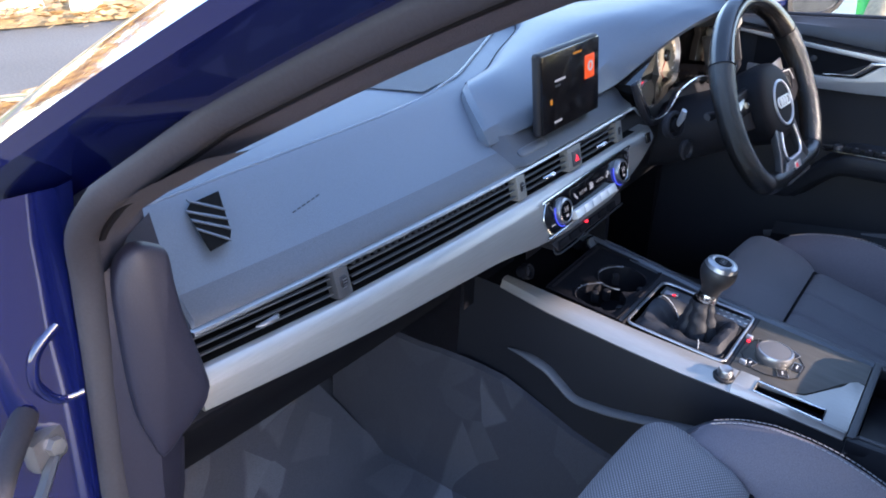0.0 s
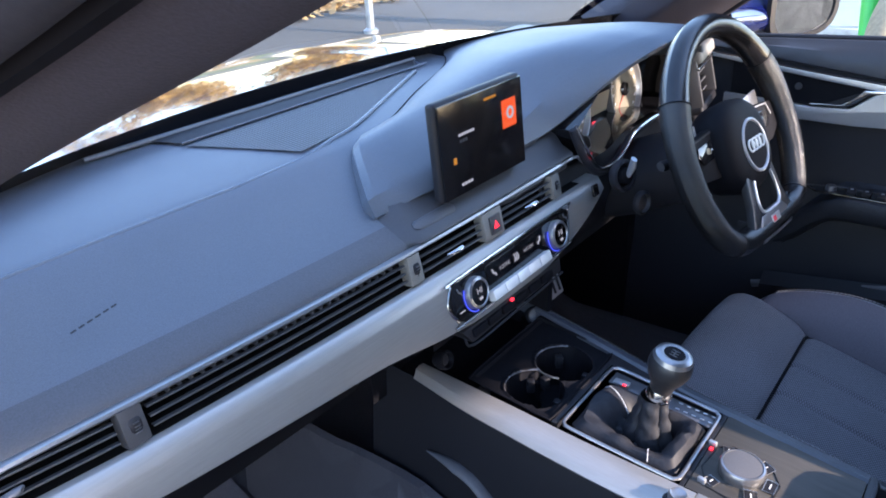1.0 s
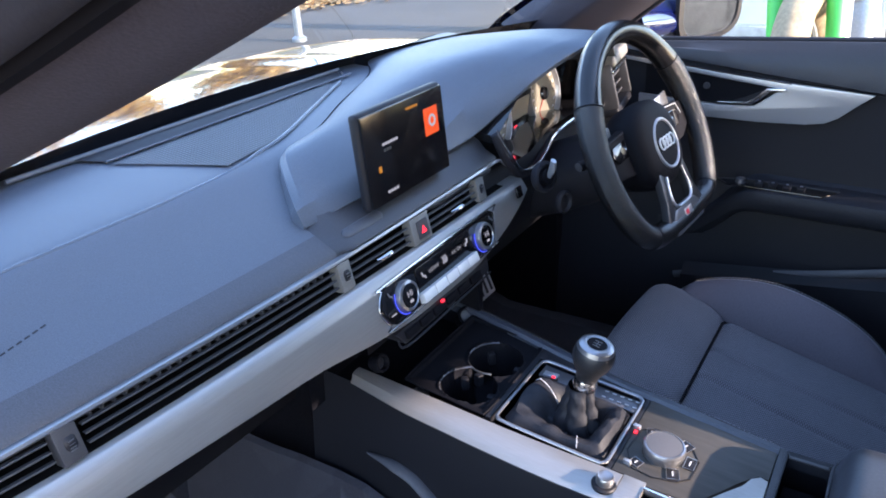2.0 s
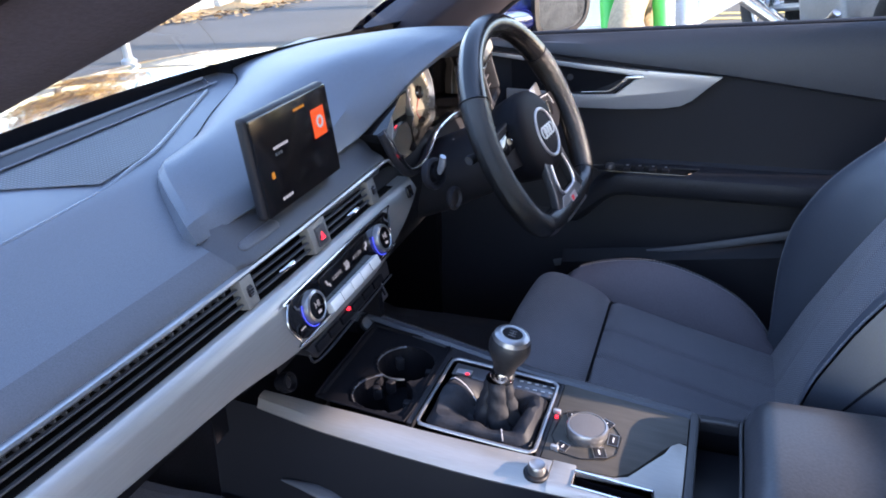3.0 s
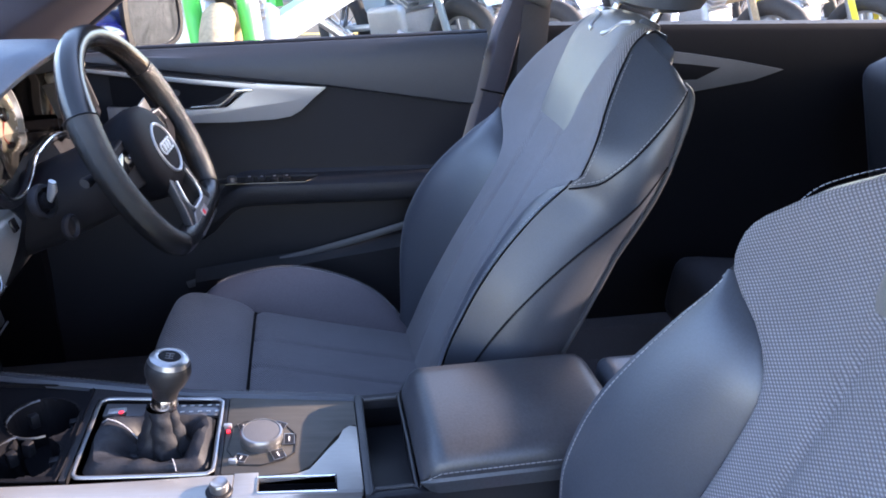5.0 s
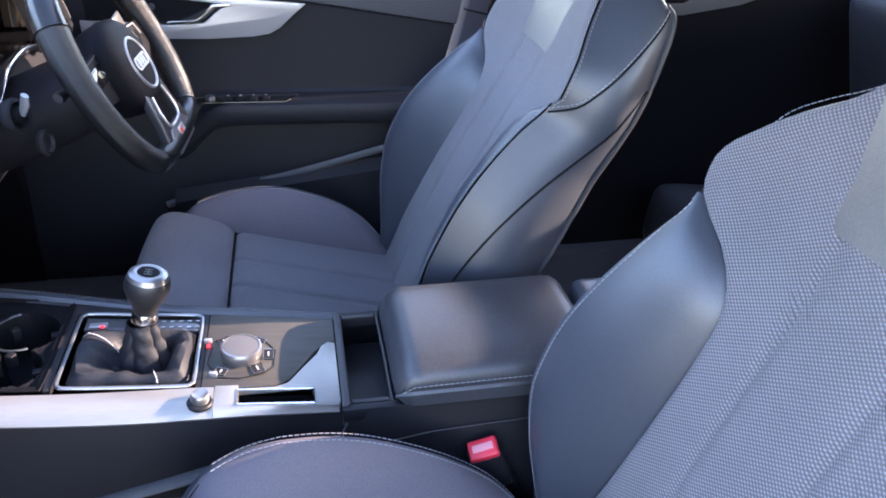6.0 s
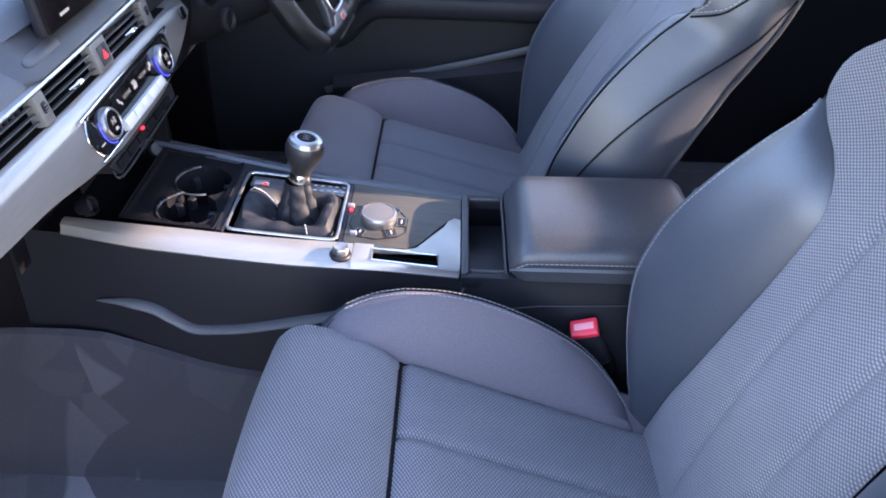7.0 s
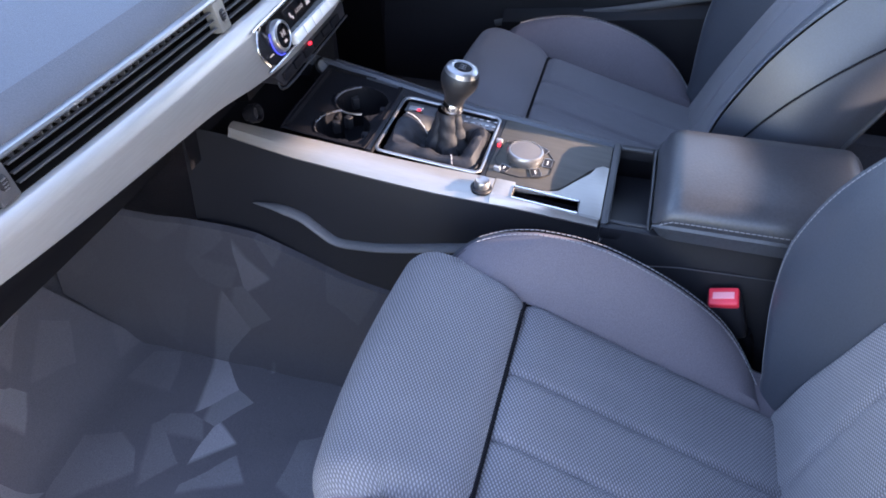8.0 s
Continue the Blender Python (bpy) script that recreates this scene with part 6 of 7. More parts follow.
    warped = mat_node(m, "VectorMath", wob.outputs["Color"], (0.030, 0.030, 0.0), operation="MULTIPLY")
    summed = mat_node(m, "VectorMath", mc.outputs["Object"], warped.outputs[0], operation="ADD")
    split = mat_node(m, "SeparateXYZ", summed.outputs[0])
    laid = mat_node(m, "CombineXYZ", mat_node(m, "Math", split.outputs[0], split.outputs[2], operation="SUBTRACT").outputs[0], split.outputs[1])
    mm = mat_node(m, "Mapping", laid.outputs[0])
    mm.inputs["Rotation"].default_value = (0, 0, 0.6)
    mm.inputs["Scale"].default_value = (1.0, 1.25, 0.0)
    cells = mat_node(m, "TexVoronoi", mm.outputs[0])
    cells.inputs["Scale"].default_value = 7.5
    offset = mat_node(m, "VectorMath", mm.outputs[0], cells.outputs["Position"], operation="SUBTRACT")
    axes = mat_node(m, "SeparateXYZ", offset.outputs[0])
    chance = mat_node(m, "SeparateXYZ", cells.outputs["Color"])
    angle = mat_node(m, "MapRange", chance.outputs[0], 0.0, 1.0, -0.9, 1.3)
    along = mat_node(m, "Math", axes.outputs[0], mat_node(m, "Math", angle.outputs[0], operation="COSINE").outputs[0], operation="MULTIPLY")
    across = mat_node(m, "Math", axes.outputs[1], mat_node(m, "Math", angle.outputs[0], operation="SINE").outputs[0], operation="MULTIPLY")
    tooth = mat_node(m, "Math", along.outputs[0], across.outputs[0], operation="ADD")
    turned = mat_node(m, "Math", angle.outputs[0], 2.0, operation="ADD")
    along_b = mat_node(m, "Math", axes.outputs[0], mat_node(m, "Math", turned.outputs[0], operation="COSINE").outputs[0], operation="MULTIPLY")
    across_b = mat_node(m, "Math", axes.outputs[1], mat_node(m, "Math", turned.outputs[0], operation="SINE").outputs[0], operation="MULTIPLY")
    tooth_b = mat_node(m, "Math", along_b.outputs[0], across_b.outputs[0], operation="ADD")
    wedge = mat_node(m, "MapRange", tooth_b.outputs[0], -0.030, -0.026, 0.0, 1.0)
    half = mat_node(m, "MapRange", tooth.outputs[0], -0.004, 0.004, 0.0, 1.0)
    strong = mat_node(m, "MapRange", chance.outputs[1], 0.10, 0.65, 0.15, 1.0)
    shard = mat_node(m, "Math", half.outputs[0], wedge.outputs[0], operation="MULTIPLY")
    lit_side = mat_node(m, "Math", shard.outputs[0], strong.outputs[0], operation="MULTIPLY")
    patch = mat_node(m, "TexNoise", mc.outputs["Object"])
    patch.inputs["Scale"].default_value = 4.5
    patch_on = mat_node(m, "MapRange", patch.outputs["Fac"], 0.30, 0.48, 0.35, 1.0)
    # Marks fade to about a third towards the dash.
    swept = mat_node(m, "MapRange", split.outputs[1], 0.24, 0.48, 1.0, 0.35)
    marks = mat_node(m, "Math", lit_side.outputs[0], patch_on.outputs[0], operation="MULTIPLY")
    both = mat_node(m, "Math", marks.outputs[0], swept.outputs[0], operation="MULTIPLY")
    pile = mat_node(m, "TexNoise", mc.outputs["Object"])
    pile.inputs["Scale"].default_value = 700
    shade = mn.new("ShaderNodeMix")
    shade.data_type = "RGBA"
    shade.inputs[6].default_value, shade.inputs[7].default_value = (*base, 1), (*mark, 1)
    ml.new(both.outputs[0], shade.inputs[0])
    grainy = mn.new("ShaderNodeMix")
    grainy.data_type, grainy.blend_type = "RGBA", "OVERLAY"
    grainy.inputs[0].default_value = 0.45
    ml.new(shade.outputs[2], grainy.inputs[6])
    ml.new(pile.outputs["Fac"], grainy.inputs[7])
    ml.new(grainy.outputs[2], mb.inputs["Base Color"])
    fuzz = mn.new("ShaderNodeBump")
    fuzz.inputs["Strength"].default_value, fuzz.inputs["Distance"].default_value = 0.8, 0.001
    ml.new(pile.outputs["Fac"], fuzz.inputs["Height"])
    ml.new(fuzz.outputs[0], mb.inputs["Normal"])
    return m


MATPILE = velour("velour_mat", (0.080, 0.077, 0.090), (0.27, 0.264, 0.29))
# Darker copy of the mat pile; shade on the tunnel put into its colour.
SHADED_PILE = velour("shaded_velour", (0.033, 0.032, 0.040), (0.070, 0.068, 0.078))
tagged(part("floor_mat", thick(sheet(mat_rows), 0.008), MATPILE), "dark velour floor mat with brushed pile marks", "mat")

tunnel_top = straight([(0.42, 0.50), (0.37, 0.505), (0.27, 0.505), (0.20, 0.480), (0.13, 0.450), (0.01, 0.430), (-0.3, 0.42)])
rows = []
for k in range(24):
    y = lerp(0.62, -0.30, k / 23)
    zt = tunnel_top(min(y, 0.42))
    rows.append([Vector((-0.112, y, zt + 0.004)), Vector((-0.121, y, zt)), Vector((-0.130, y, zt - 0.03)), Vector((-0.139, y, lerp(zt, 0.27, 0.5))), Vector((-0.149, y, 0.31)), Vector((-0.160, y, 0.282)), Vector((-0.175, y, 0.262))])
structure("trim_tunnel_carpet", sheet(rows), SHADED_PILE, "carpet climbing the centre tunnel, shade put into its grey")

# windscreen and its lower band
def ws(x, s):
    """The windscreen from its base (s = 0) to the roof (s = 1)."""
    y = lerp(0.60 - 0.20 * (x / 0.62) ** 2, -0.18 - 0.06 * (x / 0.6) ** 2, s)
    z = lerp(0.950, 1.335, s) + 0.05 * math.sin(math.pi * s)
    return Vector((x * lerp(1.14, 0.92, s), y, z))


screen_w = thing("windscreen", "clear front windscreen with black printed lower band", "windscreen", (0, 0.4, 1.1), kind="structure")
pane = part("pane", sheet([[ws(lerp(-0.62, 0.62, j / 24), i / 12) for j in range(25)] for i in range(13)]), GLASS, screen_w)
pane.visible_shadow = False
BAND = material("windscreen_band", (0.006, 0.006, 0.007), 0.25, blotch=0.1)
part("black_band", sheet([[ws(lerp(-0.62, 0.62, j / 24), s) + Vector((0, -0.004, -0.002)) for j in range(25)] for s in (-0.02, 0.015, 0.040)]), BAND, screen_w, "black printed edge band")

# roof and rails
# Rear end is unseen; its drop is shaped to cut sun off the trim.
roof = sheet([[Vector((x, y, 1.40 - 0.11 * (x / 0.6) ** 2 - 0.05 * ((y + 0.7) / 0.7) ** 2 * 0.6 - 0.44 * max(0, -1.30 - y) ** 1.3)) for x in [lerp(-0.60, 0.60, j / 16) for j in range(17)]] for y in [lerp(-0.20, -1.66, i / 18) for i in range(19)]])
structure("ceiling", thick(roof, 0.03), PILLAR_CLOTH, "dark cloth roof lining, unseen rear end lowered against the sun")

PIL = [(-0.640, 0.335, 0.945), (-0.632, 0.300, 0.968), (-0.602, 0.150, 1.048), (-0.572, 0.010, 1.118), (-0.553, -0.10, 1.165), (-0.535, -0.22, 1.217), (-0.525, -0.36, 1.262), (-0.52, -0.60, 1.295), (-0.52, -0.95, 1.30), (-0.53, -1.35, 1.27)]
line = smooth_line(PIL, 6)
for side, nm in ((1, "pillar_a_passenger"), (-1, "pillar_a_driver")):
    def mirror(p):
        return Vector((p[0] * side, p[1], p[2]))
    trim_rows, seal, jamb = [], [], []
    for p in line:
        trim_rows.append([mirror(p + Vector(o)) for o in ((0.045, 0.045, 0.040), (0.020, 0.018, 0.012), (0.004, 0.004, 0.000), (-0.002, 0.0, 0.002), (-0.010, -0.002, 0.006), (-0.024, -0.004, 0.016), (-0.034, -0.003, 0.024), (-0.038, 0.004, 0.026))])
        seal.append(mirror(p + Vector((-0.042, -0.006, 0.026))))
        jamb.append([mirror(p + Vector(o)) for o in ((-0.040, 0.004, 0.024), (-0.052, 0.000, 0.034), (-0.074, -0.004, 0.046), (-0.094, 0.004, 0.055), (-0.099, 0.018, 0.061), (-0.084, 0.045, 0.068), (-0.04, 0.085, 0.072))])
    if side < 0:
        fore = smooth_line([(0.690, 0.468, 0.944), (0.672, 0.40, 0.985), (0.655, 0.33, 1.025), (0.612, 0.18, 1.108), (0.572, 0.02, 1.188), (0.542, -0.15, 1.252), (0.530, -0.36, 1.285)], 6)
        mid = smooth_line([(0.676, 0.352, 0.950), (0.660, 0.285, 0.994), (0.644, 0.21, 1.036), (0.602, 0.06, 1.110), (0.562, -0.08, 1.178), (0.534, -0.22, 1.232), (0.522, -0.40, 1.268)], 6)
        aft = smooth_line([(0.736, 0.252, 0.944), (0.718, 0.19, 0.990), (0.698, 0.11, 1.046), (0.655, -0.04, 1.118), (0.608, -0.16, 1.178), (0.574, -0.30, 1.222), (0.560, -0.46, 1.250)], 6)
        trim_rows = [[f + Vector((0.02, 0.02, 0.01)), f, f.lerp(m, 0.15) + Vector((-0.004, 0, 0)), f.lerp(m, 0.9) + Vector((-0.003, 0, 0)), m, m.lerp(r, 0.12), m.lerp(r, 0.55) + Vector((-0.006, 0, 0.002)), r, r + Vector((0.012, -0.004, 0.002))] for f, m, r in zip(fore, mid, aft)]
        seal = [r + Vector((0.012, -0.004, 0.002)) for r in aft]
        jamb = [[r + Vector((0.016, -0.004, 0.004)), r + Vector((0.050, 0.015, 0.012)), f + Vector((0.070, 0.03, 0.03)), f + Vector((0.030, 0.032, 0.018))] for f, r in zip(fore, aft)]
    pil = thing(nm, "dark trimmed windscreen pillar with rubber door seal in blue bodywork", "pillar", tuple(mirror(Vector((-0.64, 0.33, 0.94)))), kind="structure")
    part("pillar_trim", sheet(trim_rows), PILLAR_CLOTH, pil, "dark cloth-grained pillar trim")
    if side > 0:
        low = smooth_line([(-0.711, 0.266, 0.757), (-0.721, 0.262, 0.66), (-0.731, 0.255, 0.55), (-0.740, 0.235, 0.42), (-0.745, 0.15, 0.335), (-0.745, -0.2, 0.325), (-0.745, -0.6, 0.33)], 6)
        seal = smooth_line([(-0.711, 0.266, 0.757), (-0.696, 0.267, 0.873), (-0.690, 0.262, 0.945), (-0.694, 0.240, 0.992), (-0.690, 0.200, 1.030)], 5)[1:-1] + [q for q in seal if q.y < 0.165]
        part("door_seal", tube(low[::-1] + seal, 0.0115, 12, squash=0.5, up=(-0.3, -0.95, 0.1)), RUBBER, pil, "rubber door seal")
        part("pillar_foot", sheet([[Vector(a), Vector(a).lerp(Vector(b), 0.5) + Vector((0, -0.004, -0.002)), Vector(b)] for a, b in (((-0.690, 0.272, 0.93), (-0.61, 0.31, 0.94)), ((-0.690, 0.268, 0.955), (-0.615, 0.30, 0.965)), ((-0.692, 0.248, 0.985), (-0.628, 0.27, 0.982)), ((-0.690, 0.215, 1.010), (-0.622, 0.23, 1.004)), ((-0.680, 0.180, 1.032), (-0.612, 0.18, 1.030)), ((-0.664, 0.13, 1.058), (-0.600, 0.13, 1.057)))]), PILLAR_CLOTH, pil)
        part("seal_groove", tube([q + Vector((0.013, 0.004, -0.010)) for q in seal[14:]], 0.004, 6), PLASTIC_DARK, pil)
    step = mirror(line[0] - line[2]).normalized()
    if side < 0:
        part("door_seal", tube(seal, 0.007, 8), RUBBER, pil, "rubber door seal")
    jamb = [[q + step * d for q in jamb[0]] for d in (0.16, 0.11, 0.06, 0.025)] + jamb
    part("pillar_skin", sheet(jamb), PAINT, pil, "glossy blue pillar metal")

# passenger end of the dash and hinge pillar
END_PLASTIC = material("end_panel_plastic", (0.015, 0.0145, 0.024), 0.45, spec=0.2, grain=0.3, grain_scale=800, blotch=0.1, bump=0.25)
structure("trim_kick_panel", sheet([[Vector(p) for p in r] for r in (
    ((-0.610, 0.300, 0.960), (-0.612, 0.285, 0.90), (-0.636, 0.262, 0.855), (-0.642, 0.255, 0.80), (-0.648, 0.275, 0.70), (-0.655, 0.33, 0.55), (-0.66, 0.40, 0.28)),
    ((-0.640, 0.285, 0.955), (-0.640, 0.262, 0.90), (-0.648, 0.249, 0.85), (-0.655, 0.246, 0.78), (-0.662, 0.262, 0.70), (-0.668, 0.32, 0.55), (-0.67, 0.39, 0.28)),
    ((-0.664, 0.266, 0.948), (-0.664, 0.252, 0.90), (-0.670, 0.245, 0.85), (-0.678, 0.243, 0.78), (-0.684, 0.250, 0.70), (-0.69, 0.285, 0.55), (-0.695, 0.36, 0.28)),
    ((-0.676, 0.262, 0.945), (-0.680, 0.258, 0.90), (-0.686, 0.256, 0.85), (-0.697, 0.256, 0.78), (-0.704, 0.256, 0.70), (-0.715, 0.26, 0.55), (-0.72, 0.25, 0.40)),
    ((-0.692, 0.270, 0.955), (-0.700, 0.272, 0.90), (-0.706, 0.272, 0.85), (-0.716, 0.272, 0.78), (-0.724, 0.270, 0.70), (-0.736, 0.264, 0.55), (-0.742, 0.24, 0.40)),
)]), END_PLASTIC, "black plastic end panel between dash and door seal")
COVER = smooth_line([(-0.668, 0.252, 0.955), (-0.66, 0.25, 0.961), (-0.651, 0.248, 0.962), (-0.639, 0.245, 0.956), (-0.634, 0.243, 0.95), (-0.635, 0.241, 0.929), (-0.635, 0.238, 0.901), (-0.632, 0.234, 0.867), (-0.629, 0.23, 0.831), (-0.632, 0.229, 0.821), (-0.639, 0.23, 0.809), (-0.663, 0.234, 0.79), (-0.679, 0.236, 0.779), (-0.684, 0.239, 0.797), (-0.688, 0.243, 0.826), (-0.685, 0.247, 0.875), (-0.679, 0.251, 0.926), (-0.674, 0.252, 0.944)], 2, True)
mid_c = sum(COVER, Vector()) / len(COVER)
COVER_N = Vector((-0.23, -0.97, 0.10)).normalized()
rings = []
for f, h in ((1.0, -0.012), (1.0, -0.001), (0.985, 0.0015), (0.94, 0.0035), (0.80, 0.006), (0.5, 0.0085), (0.2, 0.0095), (0.02, 0.0098)):
    rings.append([mid_c + (q - mid_c) * f + COVER_N * (h + 0.05 * min(0.0, (q - mid_c).x) * (f > 0.3)) for q in COVER])
structure("trim_end_cover", sheet(rings, True), END_PLASTIC, "smooth dark cover on the end of the dashboard")
hinge_rows = [[Vector(p) for p in r] for r in (
    ((-0.680, 0.266, 1.02), (-0.688, 0.276, 0.95), (-0.696, 0.278, 0.86), (-0.711, 0.277, 0.75), (-0.731, 0.272, 0.55), (-0.742, 0.25, 0.38)),
    ((-0.694, 0.262, 1.02), (-0.702, 0.275, 0.95), (-0.712, 0.277, 0.86), (-0.728, 0.276, 0.75), (-0.745, 0.272, 0.55), (-0.752, 0.25, 0.38)),
    ((-0.725, 0.270, 1.02), (-0.735, 0.285, 0.95), (-0.745, 0.288, 0.86), (-0.758, 0.288, 0.75), (-0.775, 0.285, 0.55), (-0.78, 0.26, 0.35)),
    ((-0.765, 0.300, 1.01), (-0.780, 0.310, 0.95), (-0.792, 0.312, 0.86), (-0.803, 0.312, 0.75), (-0.82, 0.31, 0.55), (-0.83, 0.29, 0.33)),
    ((-0.795, 0.350, 1.00), (-0.820, 0.355, 0.95), (-0.836, 0.360, 0.86), (-0.850, 0.362, 0.75), (-0.87, 0.37, 0.55), (-0.88, 0.38, 0.30)),
    ((-0.800, 0.460, 0.98), (-0.850, 0.460, 0.93), (-0.880, 0.460, 0.86), (-0.900, 0.460, 0.75), (-0.915, 0.46, 0.55), (-0.915, 0.46, 0.30)))]
structure("pillar_hinge", sheet(hinge_rows), PAINT, "glossy dark blue door hinge pillar")
POLE_STEEL = material("zinc_steel", (0.35, 0.35, 0.36), 0.4, metal=0.9, blotch=0.1)
dent = thing("door_check", "metal door check arm and hinge on the blue pillar", "door hinge", (-0.79, 0.30, 0.70))
part("pressed_ring", tube(smooth_line([(-0.712, 0.281, 0.912), (-0.732, 0.283, 0.895), (-0.738, 0.284, 0.870), (-0.726, 0.283, 0.850), (-0.708, 0.279, 0.848)], 5), 0.0045, 12), PAINT, dent, "pressed ring in the blue metal")
part("hinge_plate", box((-0.745, 0.284, 0.815), (0.034, 0.016, 0.030), 0.006, (0, 0, 20)), SATIN, dent)
part("hinge_bolt", lathe([(0, 0), (0.008, 0), (0.007, 0.006), (0, 0.007)], (-0.742, 0.276, 0.818), (0.2, -1, 0.1), 6), POLE_STEEL, dent)
part("check_arm", tube([(-0.735, 0.285, 0.812), (-0.775, 0.245, 0.800), (-0.84, 0.17, 0.785)], 0.007, 8, squash=0.5), SATIN, dent)
part("cable_sleeve", tube(smooth_line([(-0.750, 0.29, 0.845), (-0.785, 0.25, 0.842), (-0.83, 0.2, 0.83), (-0.90, 0.16, 0.82)], 5), 0.010, 10), RUBBER, dent)

# front wing and bonnet
bon = sheet([[Vector((x, y, 0.932 - 0.018 * (abs(x) / 0.8) ** 2 - 0.20 * (y - 0.62) ** 2 + 0.008 * math.exp(-((abs(x) - 0.42) / 0.03) ** 2) - (0.10 * max(0, (abs(x) - 0.68) / 0.2) ** 2))) for x in [lerp(-0.88, 0.88, j / 48) for j in range(49)]] for y in [lerp(0.64, 1.72, i / 18) for i in range(19)]])
structure("bonnet", bon, PAINT, "glossy blue car bonnet")
wing = sheet([[Vector((x, y, z - d)) for x, z in ((-0.80, 0.94), (-0.86, 0.90), (-0.90, 0.84), (-0.915, 0.70), (-0.90, 0.4))] for y, d in ((0.46, 0.0), (0.64, 0.02), (1.0, 0.05), (1.7, 0.22))])
structure("wing", wing, PAINT, "glossy blue front wing")
cowl_b = sheet([[Vector((x, y, z)) for x in (-0.72, 0, 0.72)] for y, z in ((0.50, 0.905), (0.60, 0.914), (0.66, 0.922))])
structure("trim_cowl", cowl_b, PLASTIC_DARK, "black windscreen cowl")

# sills, rear doors, rear bulkhead
structure("sill_passenger", box((-0.76, -0.2, 0.30), (0.12, 1.2, 0.06), 0.015), PAINT, "blue door sill")
structure("wall_rear_passenger", box((-0.76, -1.10, 0.62), (0.04, 0.95, 0.72), 0.01), PLASTIC, "closed rear door on the passenger side")
structure("pillar_b_passenger", slab([(-0.755, -0.62, 0.33), (-0.755, -0.74, 0.33), (-0.70, -0.70, 0.96), (-0.54, -0.66, 1.30), (-0.54, -0.58, 1.30), (-0.70, -0.60, 0.96)], (0.04, 0, 0), 0.01), PILLAR_CLOTH, "dark centre pillar")
rd = thing("rear_door", "closed dark rear door panel with grey trim", "door", (0.75, -1.0, 0.6), kind="structure")
rows = []
for i in range(13):
    y = lerp(-0.600, -1.55, i / 12)
    rows.append([Vector(p) for p in ((0.79, y, 0.968), (0.755, y, 0.966), (0.744, y, 0.95), (0.738, y, 0.86), (0.745, y, 0.78), (0.745, y, 0.60), (0.72, y, 0.45), (0.71, y, 0.28))])
# Darker than the driver's door; shade of the rear put into the colour.
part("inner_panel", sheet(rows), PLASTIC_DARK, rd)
part("grey_trim", slab([(0.7345, y, z) for y, z in ((-0.80, 0.928), (-0.955, 0.909), (-1.05, 0.895), (-1.163, 0.874), (-1.094, 0.852), (-0.968, 0.832), (-0.80, 0.828))], (0.008, 0, 0), 0.002), RIDGE_GREY, rd, "grey handle trim")
# Flat dark patch proud of the trim stands for the recess's shade.
part("recess_shade", slab([(0.7335, y, z) for y, z in ((-0.82, 0.900), (-0.955, 0.888), (-1.015, 0.881), (-0.965, 0.857), (-0.82, 0.857))], (0.004, 0, 0), 0.001), PLASTIC_DARK, rd)
pb = thing("pillar_b_driver", "dark centre pillar with seat belt", "pillar", (0.74, -0.53, 0.6), kind="structure")
strip, cover = [], []
for z, x, y in ((0.30, 0.742, -0.414), (0.45, 0.742, -0.414), (0.60, 0.741, -0.446), (0.75, 0.739, -0.480), (0.838, 0.737, -0.500), (0.845, 0.735, -0.502), (0.955, 0.731, -0.526), (1.00, 0.718, -0.540), (1.10, 0.682, -0.562), (1.20, 0.644, -0.584), (1.31, 0.605, -0.608)):
    strip.append([Vector(p) for p in ((x + 0.050, y - 0.006, z), (x + 0.010, y - 0.006, z), (x + 0.003, y - 0.010, z), (x, y - 0.020, z), (x + 0.001, y - 0.050, z), (x + 0.010, y - 0.056, z), (x + 0.050, y - 0.056, z))])
    cover.append([Vector(p) for p in ((x + 0.052, y - 0.0565, z), (x + 0.012, y - 0.0565, z), (x + 0.010, y - 0.070, z), (x + 0.010, min(y - 0.09, -0.605), z), (x + 0.052, min(y - 0.09, -0.605), z))])
part("pillar_trim", capped(strip), PILLAR_CLOTH, pb, "grey front facing of the pillar")
part("pillar_cover", capped(cover), PLASTIC, pb)
part("pillar_step", box((0.7365, -0.528, 0.8415), (0.010, 0.050, 0.003), 0.001, (12, 0, 0)), PLASTIC_DARK, pb)
part("belt_guide", box((0.712, -0.600, 1.02), (0.012, 0.05, 0.018), 0.004, (20, 0, 0)), PLASTIC_GREY, pb)
part("belt_webbing", slab([(0.715, -0.575, 1.03), (0.715, -0.63, 1.03), (0.725, -0.62, 0.55), (0.725, -0.565, 0.55)], (0.003, 0, 0), 0.001), RUBBER, pb, "black seat belt webbing")
glass_d = part("window_driver", sheet([[Vector((lerp(0.765, 0.665, s), lerp(lerp(0.40, -0.02, s), lerp(-0.515, -0.60, s), u), lerp(0.93, 1.28, s))) for u in (0, 0.5, 1)] for s in (0, 0.5, 1)]), GLASS)
tagged(glass_d, "clear driver side window", "window", kind="structure")
glass_d.visible_shadow = False
structure("wall_rear_shelf", slab([(-0.72, -1.45, 0.90), (0.72, -1.45, 0.90), (0.72, -2.1, 0.93), (-0.72, -2.1, 0.93)], (0, 0, -0.03), 0), PLASTIC, "dark parcel shelf")
# Unseen walls added to stop sun leaking onto the rear floor.
for s in (-1, 1):
    structure("wall_rear_quarter", box((s * 0.765, -1.83, 0.60), (0.03, 0.58, 0.70), 0), PLASTIC, "unseen dark rear quarter wall that stops stray sun")
structure("wall_boot", box((0, -2.12, 0.6), (1.56, 0.03, 0.7), 0), PLASTIC_DARK, "dark rear wall of the cabin")
